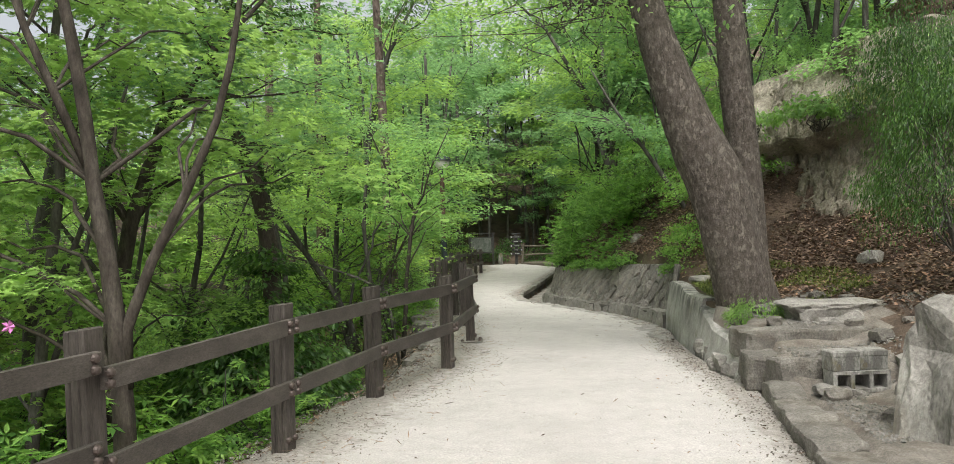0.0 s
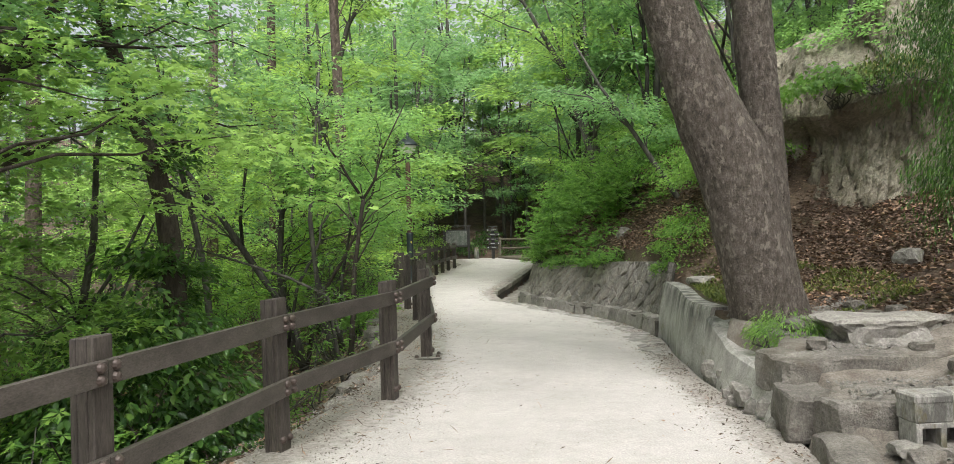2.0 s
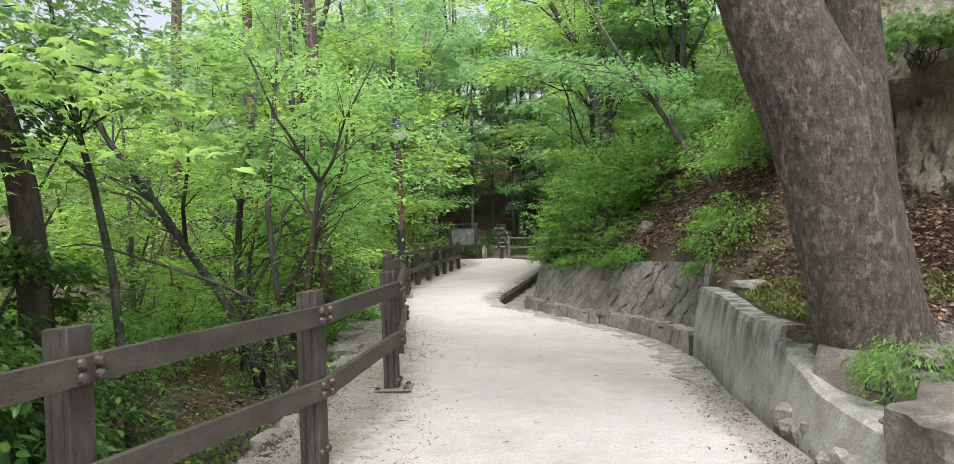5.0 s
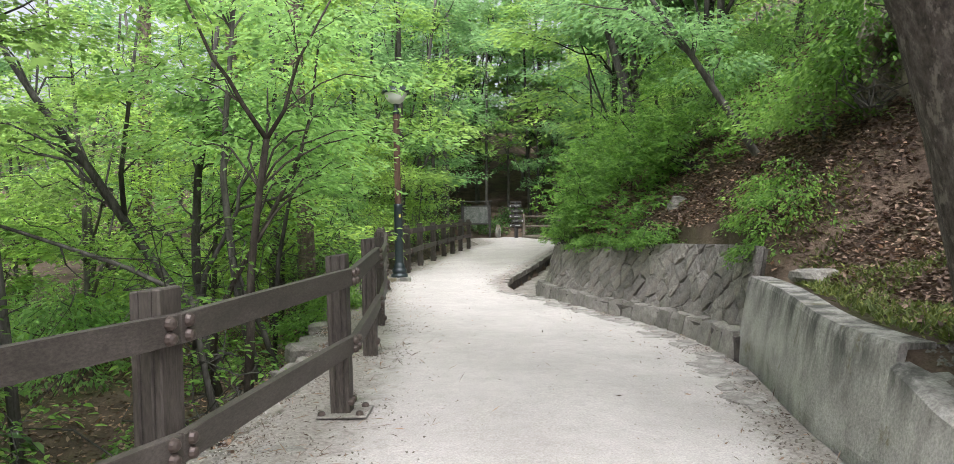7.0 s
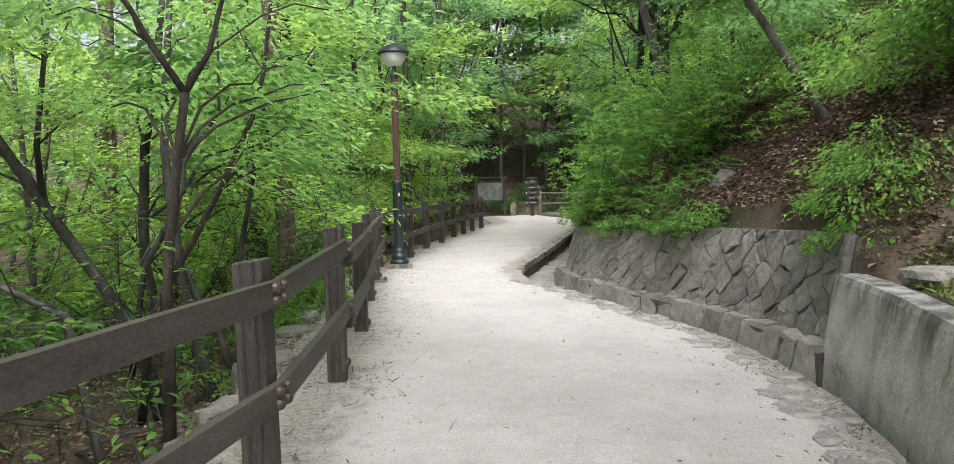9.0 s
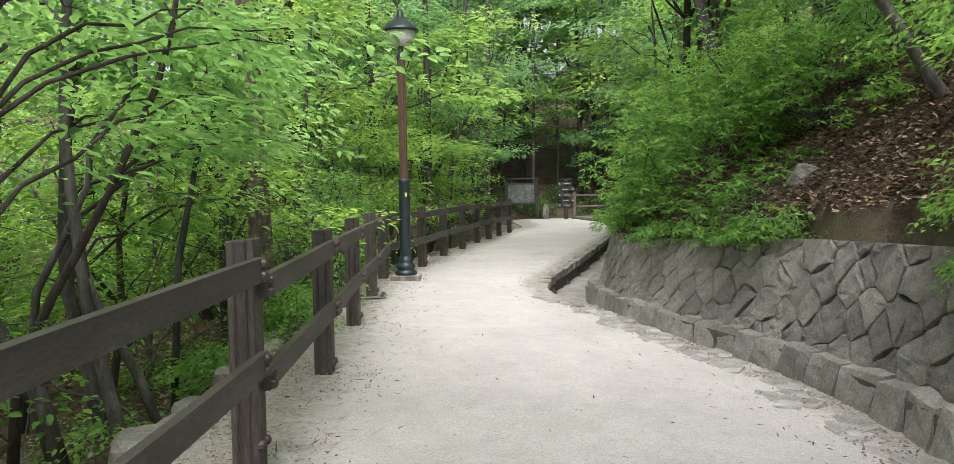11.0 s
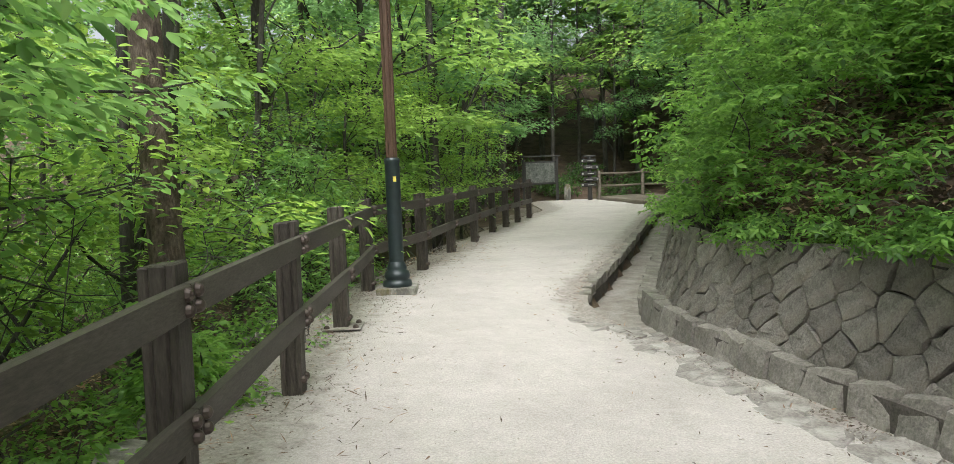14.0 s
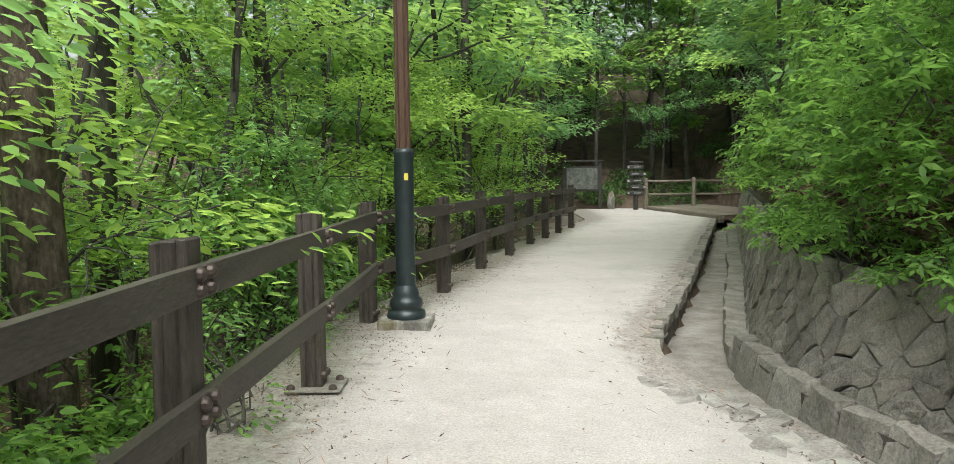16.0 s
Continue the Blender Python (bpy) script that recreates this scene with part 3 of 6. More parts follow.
def tree(name, label, seed, trunks, crown, material, bark, shape=DIAMOND, leaf=0.09, per=40, spray=0.5, count=120, droop=0.35, category="tree", group="", flat=0.22):
    """trunks: lists of (point, radius). crown: (centre, half sizes) ellipsoids to which the leafy boughs reach out in tiers."""
    rng = np.random.default_rng(seed)
    root = tagged(new(name), label, category, group)
    stems = []
    ends = []
    for rings in trunks:
        stems.append(tube(rings, 10 if rings[0][1] > 0.1 else 7))
        ends += [r for r in rings[1:]]
    cents, ways = [], []
    for (cx, cy, cz), (hx, hy, hz), share_n in crown:
        left = int(count * share_n)
        while left > 0:
            k = min(left, int(rng.integers(6, 10)))
            left -= k
            d = rng.normal(0, 1, 3)
            d /= np.linalg.norm(d)
            end = np.array([cx, cy, cz]) + d * np.array([hx, hy, hz]) * rng.uniform(0.45, 1.1)
            cand = min(ends, key=lambda e: np.linalg.norm(np.array(e[0]) - end) + 3.0 * max(0.0, e[0][2] + 0.3 * math.hypot(e[0][0] - end[0], e[0][1] - end[1]) - end[2]))
            p0 = np.array(cand[0], float)
            span = end - p0
            reach = math.hypot(span[0], span[1])
            a0 = math.atan2(span[1], span[0]) if reach > 0.1 else rng.uniform(0, 6.28)
            bend = rng.normal(0, 0.12) * reach
            rings = []
            for q in range(7):
                t = q / 6
                p = p0 + span * t
                p[2] = p0[2] + span[2] * t ** 0.65 + 0.12 * reach * math.sin(math.pi * t) * 0.5
                p[0] -= math.sin(a0) * bend * math.sin(math.pi * t)
                p[1] += math.cos(a0) * bend * math.sin(math.pi * t)
                if 0 < q < 6:
                    p = p + rng.normal(0, 0.02 + 0.012 * reach, 3)
                rings.append((p, max(0.0035, min(cand[1] * 0.42, 0.008 + 0.006 * reach)) * (1 - 0.75 * t)))
            if reach < 3.6:
                stems.append(tube(rings, 5, False))
            for q in range(k):
                t = rng.uniform(0.35 if reach < 2 else 0.5, 1.05)
                f = min(t, 0.999) * 6
                a, b = rings[int(f)][0], rings[int(f) + 1][0]
                off = rng.normal(0, 0.14 + 0.13 * reach)
                c = a + (b - a) * (f - int(f)) + np.array([-math.sin(a0) * off, math.cos(a0) * off, rng.normal(-0.02, 0.05)])
                cents.append(c)
                ways.append(a0 + math.atan2(off, 0.5) * 0.8 + rng.normal(0, 0.35))
    v, f = joined(stems)
    mesh_ob("trunk", v, f, bark, root, smooth=True)
    pos, heads = fans(cents, ways, spray * 1.15, per, rng, flat * 0.6)
    leaf_mesh("crown", shape, pos, leaf, rng, material, root, droop, heads=heads, loose=0.24)
    return root


# ---- ground and path ----
def steps_of(*pieces):
    out = []
    for a, b, s in pieces:
        out += list(np.arange(a, b, s))
    return np.array(out)


gx = steps_of((-400, -60, 60), (-60, -16, 4), (-16, -5, 0.8), (-5, 12.2, 0.2), (12.2, 16, 0.6), (16, 60, 4), (60, 401, 60))
gy = steps_of((-300, -30, 50), (-30, -4, 3), (-4, 24, 0.25), (24, 50, 0.5), (50, 80, 3), (80, 401, 60))
GX, GY = np.meshgrid(gx, gy)
GZ = ground_z(GX, GY)
nx, ny = len(gx), len(gy)
gv = np.stack([GX.ravel(), GY.ravel(), GZ.ravel()], 1)
gf = [(j * nx + i, j * nx + i + 1, (j + 1) * nx + i + 1, (j + 1) * nx + i) for j in range(ny - 1) for i in range(nx - 1)]
ground = mesh_ob("ground", gv, gf, M_EARTH, smooth=True)
ground.data.materials.append(M_GRIT)
ci, cj = np.meshgrid((gx[:-1] + gx[1:]) / 2, (gy[:-1] + gy[1:]) / 2)
gritty = (ci > path_right(cj)) & (ci < wall_foot(cj) + 1.5 + 0.3 * np.sin(2.1 * cj)) & (cj < 8.3)
gritty |= (ci < path_left(cj)) & (ci > path_left(cj) - 0.9 - 0.35 * np.sin(1.9 * cj)) & (cj < 40)
ground.data.polygons.foreach_set("material_index", gritty.ravel().astype(np.int32))
tagged(ground, "brown forest floor covered in leaf litter", "ground", kind="structure")

pv, pf = [], []
py = np.arange(-9, 44.3, 0.2)
us = np.linspace(0, 1, 41)
for y in py:
    xl, xr = float(path_left(y)) - 0.08, float(path_right(y)) + 0.04
    for u in us:
        x = xl + (xr - xl) * u + (0.08 * noise.noise((y * 1.1, 3, 7)) * (1 - u) ** 4)
        z = float(path_z(x, y)) + 0.018 * noise.noise((x * 1.3, y * 1.3, 0)) + 0.008 * noise.noise((x * 5, y * 5, 4)) + float(end_z(x, y))
        z -= 0.08 * max(0.0, (0.12 - u) / 0.12) ** 2
        pv.append((x, y, z))
k = len(us)
pf = [(j * k + i, j * k + i + 1, (j + 1) * k + i + 1, (j + 1) * k + i) for j in range(len(py) - 1) for i in range(k - 1)]
path = mesh_ob("path", pv, pf, M_SAND, smooth=True)
edge_l = np.array([v[0] for v in pv]) - path_left(np.array([v[1] for v in pv]))
edge_r = path_right(np.array([v[1] for v in pv])) - np.array([v[0] for v in pv])
grit = np.maximum(0.62 * np.clip(1.25 - edge_l * 0.95, 0, 1), 0.62 * np.clip(1.1 - edge_r * 1.9, 0, 1))
path.data.attributes.new("grit", 'FLOAT', 'POINT').data.foreach_set("value", grit.astype(np.float32))
tagged(path, "pale sandy footpath of packed decomposed granite", "path", kind="structure")


# ---- right-hand walls ----
def ribbon(name, ys, profile, material, label, category="wall", kind="structure", jitter=0.0, smooth=False):
    """A long solid that follows the plan: profile(y) gives its section as (x, z) points."""
    verts, faces = [], []
    n = None
    for y in ys:
        sec = profile(float(y))
        n = len(sec)
        for i, (x, z) in enumerate(sec):
            j = jitter * noise.noise((x * 3, y * 3, z * 3))
            verts.append((x + j, y, z + 0.6 * j))
    m = len(ys)
    for a in range(m - 1):
        for i in range(n):
            b = (i + 1) % n
            faces.append((a * n + i, a * n + b, (a + 1) * n + b, (a + 1) * n + i))
    faces += [tuple(range(n)), tuple((m - 1) * n + i for i in reversed(range(n)))]
    bm = bmesh.new()
    vs = [bm.verts.new(v) for v in verts]
    for f in faces:
        bm.faces.new([vs[i] for i in f])
    return tagged(part(name, bm, material, smooth=smooth), label, category, kind=kind)


conc_face = curve([(3.95, 8.4), (4.0, 9.2), (4.28, 10.0), (4.68, 11.1), (5.0, 12.3), (5.05, 13)])
ribbon("wall_concrete", np.arange(8.5, 12.41, 0.13), lambda y: [(conc_face(y) - 0.16, -0.5), (conc_face(y) - 0.13, 0.0), (conc_face(y) - 0.02, 0.60), (conc_face(y), 0.645), (conc_face(y) + 0.20, 0.645), (conc_face(y) + 0.22, -0.5)], M_WALLCONC, "weathered grey concrete retaining wall with dark moss stains", jitter=0.005)
low_face = curve([(3.30, 5.9), (3.42, 6.4), (3.55, 7.2), (3.78, 8.0), (3.95, 8.6)])


def low_top(y):
    return np.interp(y, [5.9, 6.5, 7.4, 8.0, 8.6], [0.33, 0.36, 0.37, 0.46, 0.58])


ribbon("wall_low", np.arange(5.95, 8.5, 0.12), lambda y: [(low_face(y) - 0.14, -0.4), (low_face(y) - 0.10, 0.05), (low_face(y) - 0.01, low_top(y) - 0.03), (low_face(y) + 0.03, low_top(y)), (low_face(y) + 0.24, low_top(y)), (low_face(y) + 0.26, -0.4)], M_WALLCONC, "broken low concrete wall beside the steps", jitter=0.009)

# backing of the rubble wall, with each stone set on it
ys_wall = np.concatenate([np.arange(12.42, 24, 0.2), np.arange(24, 38.6, 0.6)])


def kerb_z(y):
    return np.interp(y, [12.3, 16, 19.9, 21, 38], [0.07, -0.01, -0.05, -0.14, -0.16])


def face_x(y, z):
    t = (z - kerb_z(y)) / (wall_top_z(y) - kerb_z(y))
    return wall_foot(y) + 0.05 + np.interp(y, [12.3, 13.0, 19.5, 22], [0.14, 0.22, 0.24, 0.20]) * t


rubble = ribbon("wall_rubble", ys_wall, lambda y: [(face_x(y, -0.5) + 0.03, -0.5), (face_x(y, kerb_z(y)) + 0.03, kerb_z(y)), (face_x(y, wall_top_z(y)) + 0.03, wall_top_z(y) - 0.03), (face_x(y, wall_top_z(y)) + 0.40, wall_top_z(y) - 0.03), (face_x(y, wall_top_z(y)) + 0.40, -0.5)], M_JOINT, "dry-looking rubble retaining wall of grey fieldstones", jitter=0.0)


def clip_poly(poly, px, py_, qx, qy):
    """Keeps the side of poly nearer to p than to q."""
    mx, my, dx, dy = (px + qx) / 2, (py_ + qy) / 2, qx - px, qy - py_
    out = []
    for i in range(len(poly)):
        a, b = poly[i], poly[(i + 1) % len(poly)]
        da = (a[0] - mx) * dx + (a[1] - my) * dy
        db = (b[0] - mx) * dx + (b[1] - my) * dy
        if da <= 0:
            out.append(a)
        if (da < 0 < db) or (db < 0 < da):
            t = da / (da - db)
            out.append((a[0] + (b[0] - a[0]) * t, a[1] + (b[1] - a[1]) * t))
    return out


# wall length runs along u; arc length table of the wall's foot
ty = np.arange(12.45, 38.4, 0.02)
tx = wall_foot(ty)
arc = np.concatenate([[0], np.cumsum(np.hypot(np.diff(tx), np.diff(ty)))])
seeds = []
rw = random.Random(5)
row_h = 0.41
u = 0.0
col = 0
while u < arc[-1] - 0.15:
    big = 1.0 if u < 12 else 1.25
    for r in range(5 if u < 12 else 4):
        v = (r + (0.5 if col % 2 else 0.0)) * row_h * big - 0.08
        if v < 1.1:
            seeds.append((u + rw.uniform(-0.07, 0.07) * big, v + rw.uniform(-0.10, 0.10) * big))
    u += 0.165 * big
    col += 1


def wall_place(u_, v_):
    y = float(np.interp(u_, arc, ty))
    z0, z1 = float(kerb_z(y)) - 0.06, float(wall_top_z(y))
    z = z0 + v_ * (z1 - z0) / 0.95
    dxy = (float(wall_foot(y + 0.15) - wall_foot(y - 0.15))) / 0.3
    nrm = Vector((-1, dxy, 0.2)).normalized()
    return Vector((float(face_x(y, z)), y, z)), nrm


stone_polys = []
for i, (sx, sy) in enumerate(seeds):
    poly = [(sx - 0.6, -0.02), (sx + 0.6, -0.02), (sx + 0.6, 0.96), (sx - 0.6, 0.96)]
    for j in range(max(0, i - 34), min(len(seeds), i + 35)):
        if j != i and abs(seeds[j][0] - sx) < 1.0:
            poly = clip_poly(poly, sx, sy, *seeds[j])
            if len(poly) < 3:
                break
    if len(poly) >= 3:
        stone_polys.append(poly)


def wall_stone(poly, rnd, far=None):
    cx = sum(p[0] for p in poly) / len(poly)
    cy = sum(p[1] for p in poly) / len(poly)
    centre, nrm = wall_place(cx, cy)
    bulge = rnd.uniform(0.018, 0.038)
    tilt = (rnd.uniform(-0.06, 0.06), rnd.uniform(-0.06, 0.06))
    # extra corners along the outline keep it uneven
    ring = []
    for a, b in zip(poly, poly[1:] + poly[:1]):
        ring.append(a)
        if math.hypot(b[0] - a[0], b[1] - a[1]) > 0.1:
            ring.append(((a[0] + b[0]) / 2 + rnd.uniform(-0.026, 0.026), (a[1] + b[1]) / 2 + rnd.uniform(-0.022, 0.022)))
    verts, faces = [], []
    n = len(ring)
    for shrink, out in ((0.985, -0.05), (0.968, bulge * 0.35), (0.925, bulge * 0.95), (0.5, bulge * 1.1)):
        for px, py_ in ring:
            dx, dy = px - cx, py_ - cy
            q, m = wall_place(cx + dx * shrink, min(0.95, max(0.0, cy + dy * shrink)))
            o = out + (dx * tilt[0] + dy * tilt[1]) * (1 if out > 0 else 0) + (rnd.uniform(-0.011, 0.011) if out > 0 else 0)
            verts.append(q + m * o - centre)
    for k_ in range(3):
        for i in range(n):
            j = (i + 1) % n
            faces.append((k_ * n + i, k_ * n + j, (k_ + 1) * n + j, (k_ + 1) * n + i))
    verts.append(sum((verts[3 * n + i] for i in range(n)), Vector()) / n)
    for i in range(n):
        faces.append((3 * n + i, 3 * n + (i + 1) % n, 4 * n))
    faces = [tuple(reversed(f)) for f in faces]
    if far is not None:
        far.append(([v + centre for v in verts], faces))
        return None
    ob = mesh_ob("stone", verts, faces, M_STONE, rubble)
    ob.location = centre
    return ob


kerb_face = curve([(4.72, 11.5), (4.75, 12.5), (4.85, 13.5), (4.82, 14.5), (4.66, 15.5), (4.42, 16.5), (4.18, 17.5), (4.03, 18.5), (4.0, 19.3), (4.09, 20.2), (4.2, 21)])


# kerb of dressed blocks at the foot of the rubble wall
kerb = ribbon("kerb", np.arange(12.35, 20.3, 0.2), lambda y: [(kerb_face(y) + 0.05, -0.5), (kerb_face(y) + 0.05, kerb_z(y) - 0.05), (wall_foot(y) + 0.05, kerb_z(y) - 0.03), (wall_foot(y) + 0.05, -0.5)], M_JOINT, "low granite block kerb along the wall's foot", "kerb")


def kerb_blocks():
    rnd = random.Random(8)
    y = 12.38
    while y < 20.2:
        ln = rnd.uniform(0.34, 0.5)
        ym = y + ln / 2
        dx = float(kerb_face(ym + 0.15) - kerb_face(ym - 0.15)) / 0.3
        w = 0.24
        h = 0.38
        bm = rough_block(w, ln * 0.975, h, 30 + y, 0.045, 3)
        for v in bm.verts:
            v.co.x += 0.22 * (v.co.z + 0.1)
        ob = part("kerb_block", bm, M_KERB, kerb)
        ob.matrix_local = Matrix.Translation((float(kerb_face(ym)) + 0.11, ym, float(kerb_z(ym)) - h / 2 + 0.012)) @ Matrix.Rotation(-math.atan(dx), 4, 'Z') @ Matrix.Rotation(rnd.uniform(-.02, .02), 4, 'X')
        y += ln * math.cos(math.atan(dx))


def bed_z(y):
    return float(np.interp(y, [18.0, 18.6, 19.6, 40], [-0.235, -0.25, -0.33, -0.33]))


# gutter beyond the bend: edge stones, sandy bed, inner ledge
ys_g = np.concatenate([np.arange(20.25, 24, 0.15), np.arange(24, 38.2, 0.5)])
gut_in = curve([(4.05, 19.4), (4.1, 20.2), (4.28, 21.0), (4.62, 22.2), (5.4, 24.8), (8.2, 34.5), (9.2, 38), (9.4, 39)])
tagged(ribbon("gutter_bed", np.concatenate([np.arange(18.0, 20.25, 0.15), ys_g]), lambda y: [(path_right(y) - 0.03, bed_z(y)), (max(gut_in(y), kerb_face(y) if y < 20 else 0) + 0.06, bed_z(y)), (gut_in(y) + 0.06, -0.5), (path_right(y) - 0.03, -0.5)], M_MARGIN, "grey sandy bed of the drainage gutter", "gutter", jitter=0.02), kind="structure")
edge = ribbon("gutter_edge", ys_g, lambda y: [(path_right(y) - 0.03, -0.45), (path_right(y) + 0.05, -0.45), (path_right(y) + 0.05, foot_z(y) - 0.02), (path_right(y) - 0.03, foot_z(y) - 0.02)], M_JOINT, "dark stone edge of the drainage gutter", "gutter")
ledge = ribbon("gutter_ledge", np.concatenate([np.arange(20.2, 24, 0.2), np.arange(24, 38.2, 0.6)]), lambda y: [(gut_in(y), -0.5), (gut_in(y), -0.14), (wall_foot(y) + 0.04, -0.15), (wall_foot(y) + 0.04, -0.5)], M_KERB, "stone ledge between the gutter and the wall", "kerb", jitter=0.05)


def gutter_stones():
    rnd = random.Random(12)
    y = 20.25
    while y < 37.5:
        ln = rnd.uniform(0.2, 0.36) * (1 if y < 26 else 1.6)
        ym = y + ln / 2
        dx = float(path_right(ym + 0.15) - path_right(ym - 0.15)) / 0.3
        w = rnd.uniform(0.12, 0.19)
        bm = box(w, ln * 0.98, 0.12, 0.008)
        for v in bm.verts:
            v.co += Vector((rnd.uniform(-.02, .02), rnd.uniform(-.015, .015), rnd.uniform(-.01, .01)))
        ob = part("edge_stone", bm, M_KERB, edge)
        ob.matrix_local = Matrix.Translation((float(path_right(ym)) + 0.075 - w / 2, ym, float(foot_z(ym)) - 0.052)) @ Matrix.Rotation(-math.atan(dx), 4, 'Z') @ Matrix.Rotation(rnd.uniform(-.05, .05), 4, 'Y')
        y += ln * math.cos(math.atan(dx))


# flat paving pieces let into the sand along the kerb
def paving_pieces():
    rnd = random.Random(21)
    holder = tagged(new("stone_apron"), "rough flat stones sunk in sand along the kerb", "paving", kind="structure")
    for i in range(105):
        y = rnd.uniform(9.0, 19.2)
        off = rnd.uniform(0.0, 0.42) * (1 if y > 11 else 0.6)
        x = float(path_right(y)) - off - 0.1
        k_ = 0.6 if y < 11.2 else 1.0
        sx, sy = rnd.uniform(0.11, 0.25) * k_, rnd.uniform(0.16, 0.36) * k_
        n = rnd.randint(5, 8)
        pts = [(sx * math.cos(2 * math.pi * j / n + rnd.uniform(-.25, .25)) * rnd.uniform(.75, 1), sy * math.sin(2 * math.pi * j / n + rnd.uniform(-.25, .25)) * rnd.uniform(.75, 1)) for j in range(n)]
        verts = [(px, py_, -0.05) for px, py_ in pts] + [(px * .93, py_ * .93, 0.012 + rnd.uniform(-.006, .006)) for px, py_ in pts]
        faces = [tuple(range(n, 2 * n))] + [(j, (j + 1) % n, n + (j + 1) % n, n + j) for j in range(n)]
        ob = mesh_ob("paving_stone", verts, faces, M_FLAG, holder)
        ob.matrix_local = Matrix.Translation((x, y, float(path_z(x, y)) + rnd.uniform(-0.018, 0.004))) @ Matrix.Rotation(rnd.uniform(-.5, .5), 4, 'Z') @ Matrix.Rotation(rnd.uniform(-.06, .06), 4, 'Y')


# ---- fence ----
POST_H = 1.10


def fence_direction(i):
    a = POSTS[max(0, i - 1)]
    b = POSTS[min(len(POSTS) - 1, i + 1)]
    return math.atan2(b[0] - a[0], b[1] - a[1])


